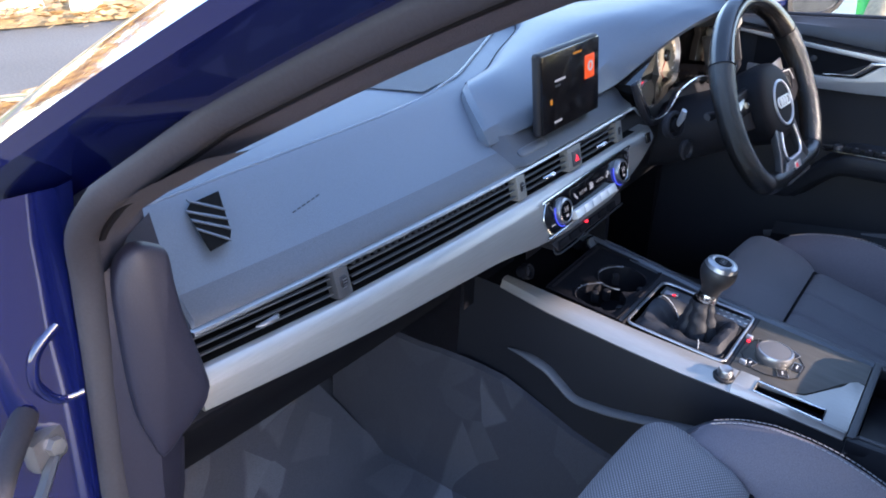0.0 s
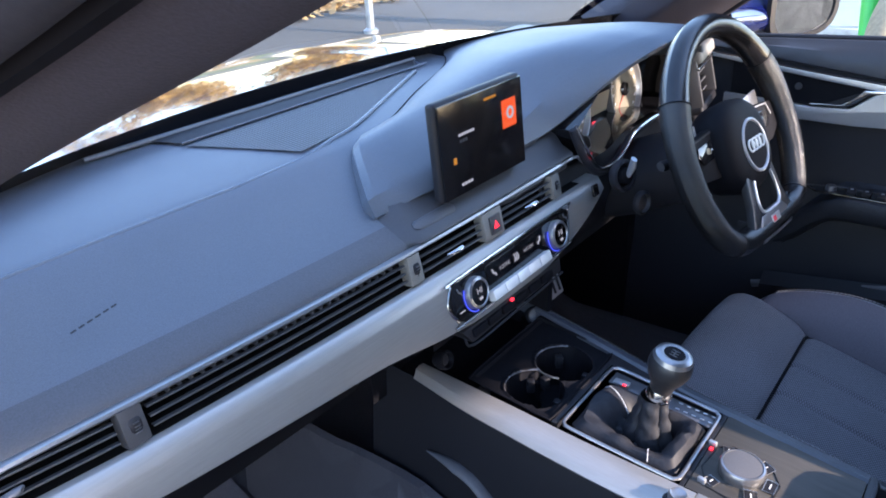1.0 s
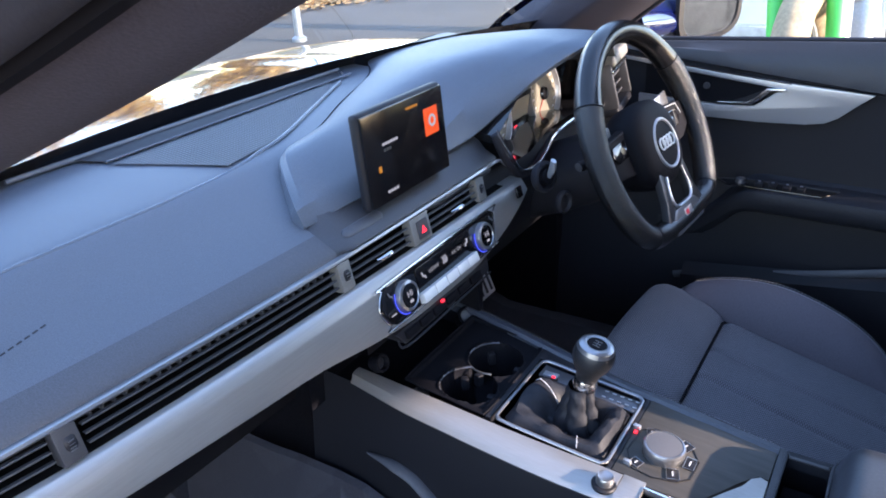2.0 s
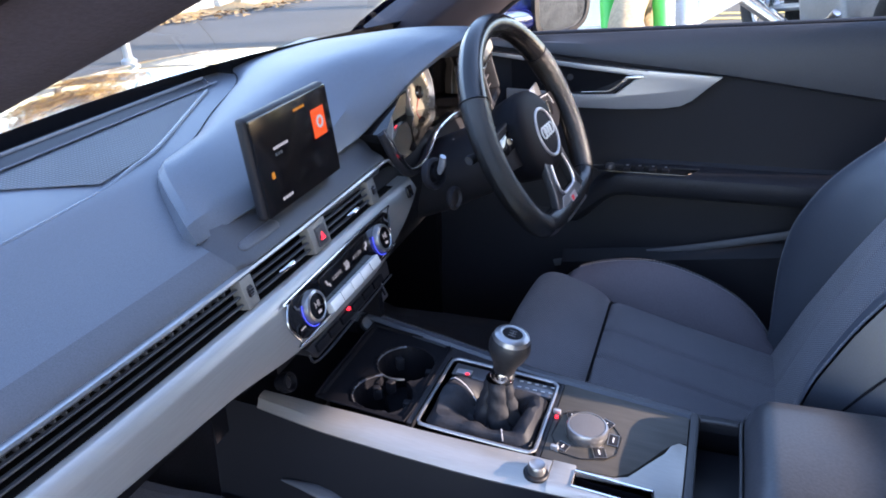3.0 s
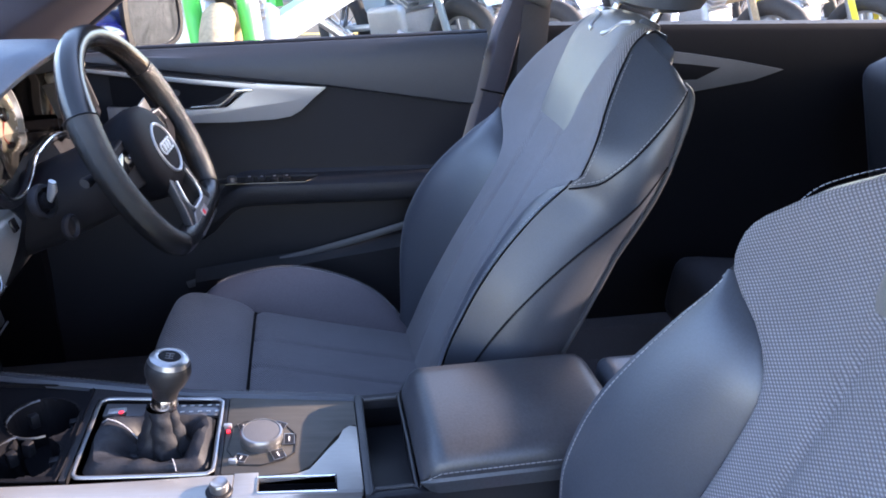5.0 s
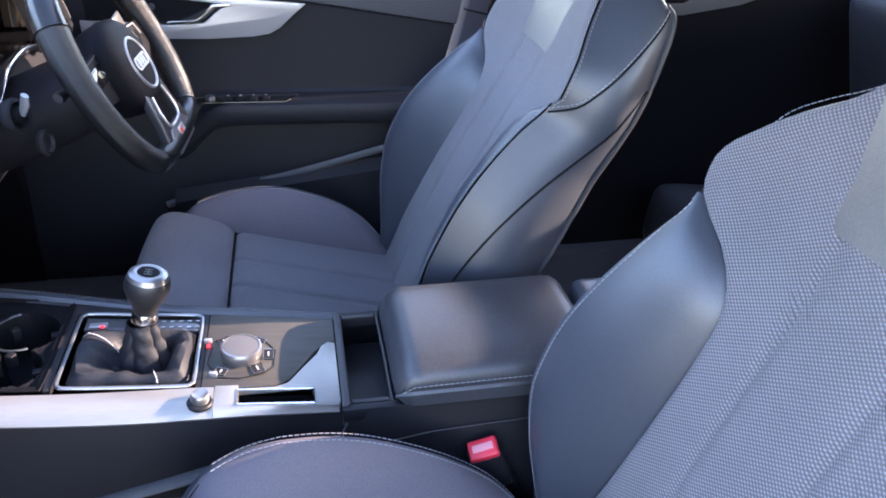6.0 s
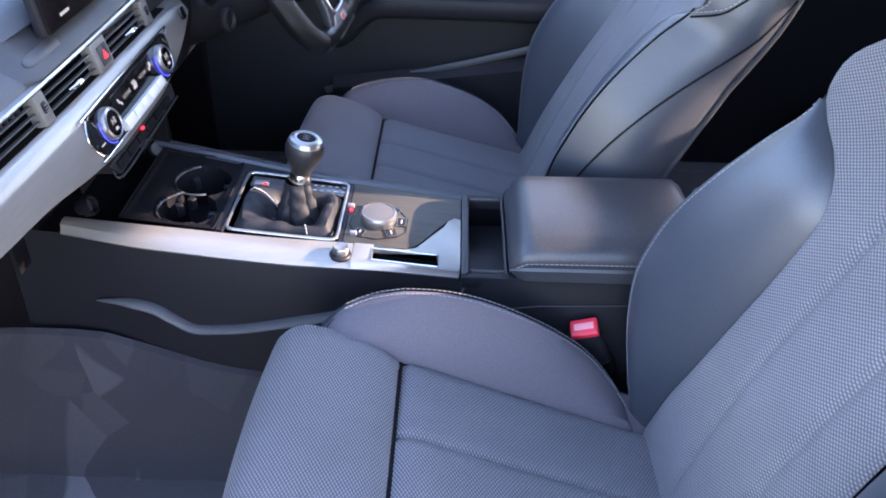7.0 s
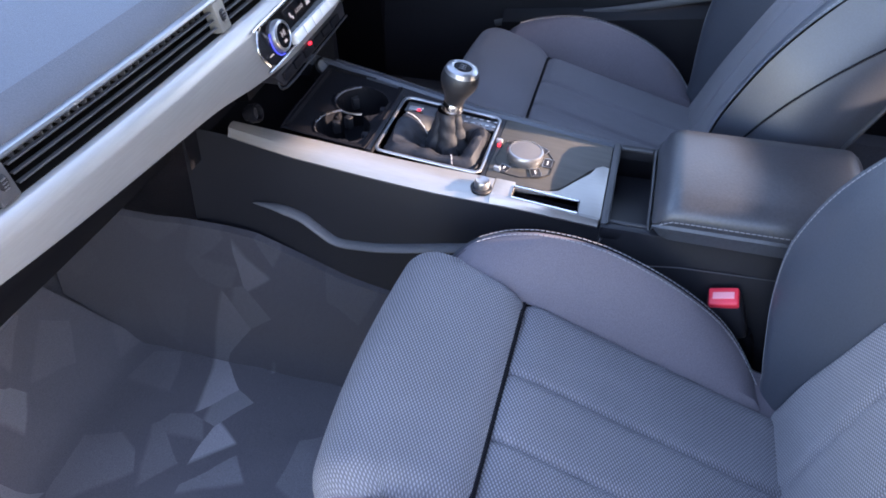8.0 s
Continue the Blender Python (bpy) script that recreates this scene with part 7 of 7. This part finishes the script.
# Unseen pillars; slant set so sun reaches the armrest, not the passenger seat.
for s in (-1, 1):
    structure("pillar_c", slab([(s * 0.74, -1.54, 0.92), (s * 0.74, -2.08, 0.95), (s * 0.58, -1.58, 1.34), (s * 0.58, -1.20, 1.34)], (s * -0.05, 0, 0), 0.005), PILLAR_CLOTH, "unseen dark rear pillar, slanted to shape the sun")

# Unseen rear screen; its tint is added to weaken light from behind.
REAR_DIM = clear_glass("rear_dimming_glass", (0.65, 0.65, 0.65))
rear_screen = structure("window_rear", sheet([[Vector((x * w, y, z + 0.03 * (1 - x * x))) for x in (-1, -0.5, 0, 0.5, 1)] for w, y, z in ((0.66, -2.10, 0.915), (0.63, -1.86, 1.08), (0.60, -1.64, 1.225))]), REAR_DIM, "unseen rear screen, tint added to weaken light from behind")
rear_screen.visible_shadow = False

bench = thing("rear_bench", "black rear bench seat in the shade", "seat", (0, -1.2, 0.3))
part("bench_cushion", box((0, -1.13, 0.42), (1.26, 0.46, 0.15), 0.05, (6, 0, 0), 4), LEATHER_SOFT, bench)
part("bench_back", box((0, -1.40, 0.69), (1.26, 0.16, 0.52), 0.05, (-20, 0, 0), 4), LEATHER_SOFT, bench)

# door mirror
mir = thing("door_mirror", "blue door mirror with black surround and clear glass", "mirror", (0.93, 0.19, 0.93))
MC = Vector((0.985, 0.150, 0.960))
MNR = Vector((-0.50, -0.86, 0.05)).normalized()
MU = Vector((0, 0, 1))
MR = MU.cross(MNR).normalized()


def on_mirror(a, w, h, d):
    c, s = math.cos(a), math.sin(a)
    return MC + MR * w * math.copysign(abs(c) ** 0.6, c) + MU * h * math.copysign(abs(s) ** 0.6, s) * (1 - 0.12 * c) + MNR * d


AN = [2 * math.pi * k / 36 for k in range(36)]
part("shell", capped([[on_mirror(a, w, h, d) for a in AN] for w, h, d in ((0.03, 0.025, -0.10), (0.068, 0.055, -0.085), (0.088, 0.072, -0.045), (0.092, 0.076, 0.0), (0.090, 0.073, 0.008))]), PAINT, mir, "blue mirror shell")
part("surround", sheet([[on_mirror(a, w, h, d) for a in AN] for w, h, d in ((0.092, 0.075, 0.006), (0.088, 0.072, 0.014), (0.077, 0.062, 0.015), (0.075, 0.060, 0.011))], True), PLASTIC, mir, "black mirror surround")
part("glass", capped([[on_mirror(a, 0.0765 * k, 0.0615 * k, 0.0115) for a in AN] for k in (1.0, 0.01)]), MIRROR, mir)
part("foot", tube([(0.79, 0.255, 0.955), (0.84, 0.245, 0.950), (0.89, 0.225, 0.945), (0.945, 0.205, 0.945)], [0.052, 0.048, 0.042, 0.038], 18, squash=0.62), PAINT, mir, "glossy blue mirror foot")
part("corner_sail", slab([(0.775, 0.40, 0.93), (0.775, 0.22, 0.934), (0.752, 0.25, 0.985), (0.748, 0.29, 0.99)], (0.01, 0, 0), 0.003), PLASTIC, mir)

# ---- outside ----
ASPHALT = material("asphalt", (0.073, 0.065, 0.053), 0.92, grain=0.7, grain_scale=60, blotch=0.45, blotch_scale=0.55, bump=0.5)
LEAVES = material("leaf_litter", (0.30, 0.19, 0.07), 0.9, grain=0.8, grain_scale=25, blotch=0.5, blotch_scale=2.5, bump=0.8)
GRASS = material("grass", (0.10, 0.12, 0.035), 0.9, grain=0.8, grain_scale=40, blotch=0.4, blotch_scale=1.5, bump=0.8)
STONE = material("pale_kerb_stone", (0.55, 0.53, 0.48), 0.85, grain=0.5, grain_scale=40, blotch=0.25, blotch_scale=3, bump=0.4)
WHITE = material("white_paint", (0.80, 0.80, 0.78), 0.5, blotch=0.06, grain=0.2, grain_scale=60)
POLE = material("galvanised_steel", (0.33, 0.35, 0.37), 0.45, metal=0.7, blotch=0.12, grain=0.3, grain_scale=120)
YELLOW = material("road_line_yellow", (0.62, 0.46, 0.12), 0.8, grain=0.6, grain_scale=40, blotch=0.3)
TYRE_TAN = material("dusty_tyre", (0.30, 0.22, 0.13), 0.9, grain=0.5, grain_scale=60, blotch=0.3, bump=0.5)
TYRE = material("tyre_rubber", (0.025, 0.025, 0.026), 0.8, grain=0.4, grain_scale=80, blotch=0.2)
GREEN = material("bright_green_plastic", (0.05, 0.50, 0.08), 0.4, blotch=0.08)
BLUEP = material("light_blue_plastic", (0.22, 0.28, 0.32), 0.45, blotch=0.1)
YELP = material("yellow_plastic", (0.75, 0.62, 0.05), 0.45, blotch=0.1)
LIME = material("lime_plastic", (0.45, 0.75, 0.08), 0.45, blotch=0.1)
BARK = material("bark", (0.10, 0.08, 0.06), 0.9, grain=0.6, grain_scale=30, blotch=0.3, bump=0.8)
AUTUMN = material("autumn_leaves", (0.30, 0.19, 0.05), 0.75, grain=0.6, grain_scale=8, blotch=0.5, blotch_scale=0.8)
RENDERED = material("pale_render", (0.55, 0.52, 0.46), 0.85, grain=0.4, grain_scale=20, blotch=0.15, blotch_scale=1)
structure("ground", sheet([[(x, y, 0.0) for x in [lerp(-400, 400, j / 40) for j in range(41)]] for y in [lerp(-400, 400, i / 40) for i in range(41)]]), ASPHALT, "grey asphalt yard reaching to the distance")

# verge ahead with leaf litter, kerb stones, and a steel post
random.seed(21)
VERGE = [(1.2, 7.6), (2.2, 6.9), (3.3, 6.35), (4.4, 6.2), (5.6, 6.2), (6.7, 6.15), (7.6, 5.6), (8.5, 5.3), (10.5, 5.4)]
edge = smooth_line([(x, y, 0.0) for x, y in VERGE], 6)
rows = [[p + Vector((0, 0, 0.015)), p + Vector((0.10, 0.35, 0.07)), p + Vector((0.2, 1.0, 0.11)), p + Vector((0.4, 2.2, 0.14)), p + Vector((0.5, 4.0, 0.16))] for p in edge]
rows = [[q + Vector((0, 0, 0.04 * noise.noise(q * 3))) if k else q for k, q in enumerate(r)] for r in rows]
tagged(structure("verge_leaves", sheet(rows), LEAVES, "verge strewn with yellow autumn leaf litter"), category="verge")
structure("verge_grass", sheet([[p + Vector((0.5, 4.0, 0.162)), p + Vector((0.7, 7.0, 0.2)), p + Vector((1.0, 14.0, 0.3))] for p in edge]), GRASS, "grass bank behind the leaf litter")
stone = None
for k in range(0, len(edge) - 1, 2):
    p = edge[k] + Vector((random.uniform(-0.05, 0.05), random.uniform(0.35, 0.9), 0.10))
    if stone is None:
        bm = box((0, 0, 0), (0.34, 0.22, 0.16), 0.05, seg=2)
        for v in bm.verts:
            v.co += Vector((noise.noise(v.co * 9), noise.noise(v.co * 9 + Vector((5, 0, 0))), 0)) * 0.03
        stone = part("edging_stone", bm, STONE)
        tagged(stone, "pale rough edging stone lying on the verge", "stone", "verge stones")
        stone.location = p
    else:
        c = copy_thing(stone, Matrix.Translation(p) @ Matrix.Rotation(random.uniform(0, 3), 4, "Z"))
leaf = bmesh.new()
for k in range(2600):
    p = random.choice(edge) + Vector((random.gauss(0.1, 0.5), abs(random.gauss(0.2, 1.0)) - 0.25, 0.02))
    p.z = 0.02 + 0.10 * min(1, max(0, (p.y - 6.0) / 1.2))
    a = random.uniform(0, 6.3)
    r = random.uniform(0.03, 0.06)
    t = random.uniform(-0.5, 0.5)
    vs = [leaf.verts.new(p + Vector((r * math.cos(a + q), r * 0.7 * math.sin(a + q), 0.01 + r * t * math.sin(q)))) for q in (0, 1.3, 2.6, 3.9, 5.2)]
    leaf.faces.new(vs)
tagged(part("fallen_leaves", leaf, LEAVES, flat=True), "scattered yellow and brown fallen leaves", "leaves", kind="stuff")
post = thing("steel_post", "grey galvanised steel post standing at the road edge", "post", (4.62, 4.75, 0.0))
part("shaft", tube([(4.62, 4.75, -0.02), (4.62, 4.75, 2.9)], 0.038, 16), POLE, post)
part("foot_collar", lathe([(0, 0), (0.07, 0), (0.07, 0.03), (0.045, 0.05), (0, 0.05)], (4.62, 4.75, 0.0), (0, 0, 1), 20), POLE, post)
part("shaft_cap", lathe([(0, 0), (0.042, 0), (0.036, 0.03), (0, 0.04)], (4.62, 4.75, 2.9), (0, 0, 1), 16), POLE, post)


def autumn_tree(x, y, h, seed):
    """A bare-limbed tree with a thin crown of yellow leaves."""
    rnd = random.Random(seed)
    tree = thing("tree", "autumn tree with thinning yellow leaves", "tree", (x, y, 0), "trees behind the verge")
    trunk = [Vector((x + 0.12 * math.sin(k * 0.9 + seed), y + 0.1 * math.cos(k * 0.7), h * 0.62 * k / 8)) for k in range(9)]
    part("trunk", tube([Vector((x, y, -0.05))] + trunk[1:], [0.22 - 0.017 * k for k in range(9)], 10), BARK, tree)
    crown = bmesh.new()
    for b in range(9):
        a = 2.4 * b + rnd.uniform(-0.4, 0.4)
        st = trunk[3 + b % 6]
        ln = h * rnd.uniform(0.22, 0.40)
        pts = [st + Vector((math.cos(a) * ln * t, math.sin(a) * ln * t, ln * (0.75 * t + 0.15 * t * t))) + Vector((rnd.uniform(-1, 1), rnd.uniform(-1, 1), 0)) * 0.1 * t for t in (0, 0.35, 0.7, 1.0)]
        part("limb", tube(pts, [0.07, 0.05, 0.03, 0.012], 6), BARK, tree)
        for k in range(420):
            t = rnd.uniform(0.15, 1.2)
            c = st + Vector((math.cos(a) * ln * t, math.sin(a) * ln * t, ln * (0.75 * t + 0.15 * t * t))) + Vector((rnd.gauss(0, 0.075), rnd.gauss(0, 0.075), rnd.gauss(0, 0.07))) * h
            r = rnd.uniform(0.14, 0.30)
            n1, n2 = Vector((rnd.gauss(0, 1), rnd.gauss(0, 1), rnd.gauss(0, 1))).normalized(), Vector((rnd.gauss(0, 1), rnd.gauss(0, 1), rnd.gauss(0, 1))).normalized()
            crown.faces.new([crown.verts.new(c + r * v) for v in (n1, n2, -n1, -n2)])
    part("crown", crown, AUTUMN, tree, "thin yellow foliage", flat=True)


for k, (x, y, h) in enumerate(((-9.0, 30.0, 8.5), (-2.5, 34.0, 9.0), (4.5, 31.0, 8.0), (11.5, 34.0, 9.0), (18.5, 31.5, 8.5), (26.0, 30.0, 8.0))):
    autumn_tree(x, y, h, k + 3)


# motorcycles in a row beyond the driver's window
def motorcycle(x, y, turn, body, tyre, label, seed, scale=1.0):
    """A naked motorcycle on its side stand: wheels, fork, engine, tank, seat, exhaust."""
    bike = thing("motorcycle", label, "motorcycle", (x, y, 0), "parked motorcycles")
    m = Matrix.Translation((x, y, 0)) @ Matrix.Rotation(radians(turn), 4, "Z") @ Matrix.Rotation(radians(6), 4, "Y") @ Matrix.Scale(scale, 4)

    def put(name, bm, mat, parent=None, lab=""):
        bmesh.ops.transform(bm, matrix=m, verts=bm.verts)
        return part(name, bm, mat, parent or bike, lab)
    for yy, r in ((0.70, 0.34), (-0.70, 0.33)):
        w = put("wheel", tube([(0, yy + (r - 0.05) * math.cos(a), r + (r - 0.05) * math.sin(a)) for a in (2 * math.pi * k / 32 for k in range(32))], 0.055, 10, True), tyre, None, "knobbly tyre")
        put("rim", tube([(0, yy + (r - 0.105) * math.cos(a), r + (r - 0.105) * math.sin(a)) for a in (2 * math.pi * k / 28 for k in range(28))], 0.014, 8, True), POLE, w)
        put("hub", lathe([(0, -0.05), (0.05, -0.05), (0.05, 0.05), (0, 0.05)], (0, yy, r), (1, 0, 0), 16), POLE, w)
        for k in range(10):
            a = 2 * math.pi * k / 10
            put("spoke", tube([(0, yy, r), (0, yy + (r - 0.11) * math.cos(a), r + (r - 0.11) * math.sin(a))], 0.004, 5), POLE, w)
    for s in (-1, 1):
        put("fork_leg", tube([(s * 0.10, 0.70, 0.34), (s * 0.10, 0.44, 1.02)], 0.026, 10), POLE)
        if body == GREEN:
            put("fork_lower", tube([(s * 0.088, 0.715, 0.32), (s * 0.088, 0.66, 0.62), (s * 0.088, 0.625, 0.80)], [0.024, 0.030, 0.027], 12), body, None, "bright green fork leg")
            continue
        put("fork_guard", slab([(s * 0.115, 0.735, 0.44), (s * 0.115, 0.70, 0.42), (s * 0.115, 0.53, 0.78), (s * 0.115, 0.57, 0.80)], (s * 0.018, 0, 0), 0.006), body)
        put("handlebar_half", tube([(s * 0.02, 0.42, 1.06), (s * 0.25, 0.38, 1.10), (s * 0.40, 0.30, 1.10)], 0.015, 8), TYRE)
        put("rear_arm", tube([(s * 0.09, -0.70, 0.33), (s * 0.09, -0.05, 0.44)], 0.025, 8), POLE)
        put("shock", tube([(s * 0.13, -0.50, 0.40), (s * 0.12, -0.40, 0.72)], 0.03, 10), CHROME)
    if body == GREEN:
        put("fork_arch", tube(smooth_line([(-0.088, 0.665, 0.62), (-0.078, 0.665, 0.70), (-0.045, 0.665, 0.735), (0.045, 0.665, 0.735), (0.078, 0.665, 0.70), (0.088, 0.665, 0.62)], 4), 0.020, 10), body, None, "bright green fork arch over the tyre")
        put("front_fender", sheet([[Vector((w, 0.70 + 0.36 * math.cos(a), 0.36 + 0.36 * math.sin(a))) for w in (-0.03, 0, 0.03)] for a in [radians(lerp(110, 150, k / 5)) for k in range(6)]]), TYRE)
    else:
        put("front_mudguard", sheet([[Vector((w, 0.70 + 0.40 * math.cos(a), 0.36 + 0.40 * math.sin(a) + 0.06)) for w in (-0.09, -0.05, 0.05, 0.09)] for a in [radians(lerp(40, 150, k / 10)) for k in range(11)]]), body)
    put("headlight", lathe([(0, 0), (0.05, 0.0), (0.085, 0.05), (0.09, 0.09), (0, 0.10)], (0, 0.44, 0.92), (0, 1, 0), 20), CHROME)
    put("engine", box((0, 0.05, 0.42), (0.30, 0.42, 0.34), 0.05, (10, 0, 0), 3), POLE)
    for k in range(5):
        put("cylinder_fin", box((0, 0.16 + 0.012 * k, 0.60 + 0.030 * k), (0.22, 0.20, 0.012), 0.003, (-20, 0, 0)), SILVER)
    put("tank", capped([[Vector((w * math.cos(a), yy, 0.82 + hh * math.sin(a))) for a in (2 * math.pi * k / 16 for k in range(16))] for yy, w, hh in ((0.36, 0.06, 0.06), (0.28, 0.13, 0.11), (0.10, 0.15, 0.12), (-0.10, 0.10, 0.07), (-0.14, 0.07, 0.05))]), TYRE if body == GREEN else body)
    put("saddle", box((0, -0.38, 0.80), (0.22, 0.56, 0.09), 0.035, (4, 0, 0), 3), TYRE)
    put("exhaust", tube([(0.17, 0.25, 0.45), (0.19, 0.10, 0.30), (0.19, -0.20, 0.30), (0.20, -0.80, 0.46)], [0.025, 0.028, 0.045, 0.05], 12), CHROME, None, "bright chrome exhaust")
    put("side_cover", slab([(0.12, 0.05, 0.66), (0.12, -0.28, 0.70), (0.12, -0.22, 0.52), (0.12, 0.0, 0.50)], (-0.24, 0, 0), 0.02), body)
    put("rear_mudguard", sheet([[Vector((w, -0.70 + 0.42 * math.cos(a), 0.38 + 0.42 * math.sin(a))) for w in (-0.09, -0.04, 0.04, 0.09)] for a in [radians(lerp(60, 170, k / 8)) for k in range(9)]]), body)
    put("side_stand", tube([(-0.12, 0.0, 0.34), (-0.28, 0.05, 0.012)], 0.012, 6), POLE)


# Stands for a mountain bike; reuses motorcycle parts with a green fork.
motorcycle(3.35, 0.06, 88, GREEN, TYRE_TAN, "mountain bike with green fork and dusty front tyre, on motorcycle parts", 1, 1.2)
motorcycle(4.6, -0.85, 120, BLUEP, TYRE, "light blue motorcycle with chrome engine parts", 2)
motorcycle(4.5, -1.45, 115, CHROME, TYRE, "chrome cruiser motorcycle parked in the sun", 3)
motorcycle(4.7, -2.05, 118, SILVER, TYRE, "silver motorcycle parked in the sun", 4)
motorcycle(4.6, -3.05, 110, TYRE_TAN, TYRE, "sand coloured motorcycle parked in the sun", 5)
motorcycle(4.8, -3.9, 112, YELP, TYRE, "yellow motorcycle parked in the sun", 6)
motorcycle(4.8, -4.8, 112, LIME, TYRE, "lime motorcycle parked in the sun", 7)

# white loading ramp rising to the rear, on a trestle
ramp = thing("loading_ramp", "white painted loading ramp resting on a steel trestle", "ramp", (3.3, 1.0, 0))
RA, RB = Vector((3.3, 0.86, 0.05)), Vector((3.3, -2.30, 1.92))
d = (RB - RA).normalized()
u = Vector((0, -d.z, d.y)) * 1
if u.z < 0:
    u = -u
part("ramp_board", slab([RA - u * 0.065, RB - u * 0.065, RB + u * 0.065, RA + u * 0.065], (0.32, 0, 0), 0.008), WHITE, ramp)
for dx in (0.03, 0.27):
    part("trestle_leg", tube([(3.3 + dx, -2.22, 0.0), (3.3 + dx, -2.22, 1.80)], 0.02, 8), WHITE, ramp)
part("trestle_bar", tube([(3.33, -2.22, 0.4), (3.57, -2.22, 0.4)], 0.015, 8), WHITE, ramp)

# glazed shop front with white posts, and yellow road lines
shop = thing("shop_front", "glazed shop front with white posts", "shop", (5.6, 2.2, 0), kind="structure")
SHOPGLASS = clear_glass("shop_glass", (0.72, 0.80, 0.82), 1.6)
part("sill_wall", box((5.8, 1.4, 0.05), (0.2, 1.8, 0.10), 0.01), RENDERED, shop)
part("back_wall", box((8.2, 1.4, 1.5), (0.1, 1.8, 3.0), 0), RENDERED, shop)
part("shop_floor", box((7.0, 1.4, 0.02), (2.4, 1.8, 0.04), 0), RENDERED, shop)
part("fascia", box((5.8, 1.4, 2.8), (0.25, 1.8, 0.5), 0.02), WHITE, shop)
part("flat_roof", box((7.0, 1.4, 3.1), (2.8, 2.0, 0.12), 0), RENDERED, shop)
for k in range(3):
    y = 0.62 + 0.78 * k
    part("white_post", box((5.8, y, 1.32), (0.10, 0.10, 2.5), 0.01), WHITE, shop)
for k in range(2):
    g = part("pane", box((5.8, 1.01 + 0.78 * k, 1.32), (0.012, 0.68, 2.44), 0), SHOPGLASS, shop)
    g.visible_shadow = False
lines = bmesh.new()
for x in (6.7, 7.0):
    lines = join(lines, slab([(x, 0.55, 0.004), (x + 0.10, 0.55, 0.004), (x + 0.6, -9.0, 0.004), (x + 0.5, -9.0, 0.004)], (0, 0, 0.002), 0))
tagged(structure("road_lines", lines, YELLOW, "two worn yellow lines painted on the asphalt"), category="road marking")

# hedge across the yard, unseen, added to be reflected in mirrors and paint
hedge = bmesh.new()
rnd = random.Random(8)
for k in range(5200):
    c = Vector((rnd.uniform(10.5, 12.5), rnd.uniform(-16, 0.5), 0))
    c.z = 0.05 + 2.0 * rnd.random() ** 0.8 * (0.8 + 0.3 * noise.noise((c.x, c.y * 0.4, 0)))
    r = rnd.uniform(0.06, 0.14)
    n1, n2 = Vector((rnd.gauss(0, 1), rnd.gauss(0, 1), rnd.gauss(0, 1))).normalized(), Vector((rnd.gauss(0, 1), rnd.gauss(0, 1), rnd.gauss(0, 1))).normalized()
    hedge.faces.new([hedge.verts.new(c + r * v) for v in (n1, n2, -n1, -n2)])
tagged(part("hedge", hedge, GRASS, flat=True), "uneven green hedge across the yard, added for reflections", "hedge", kind="stuff")
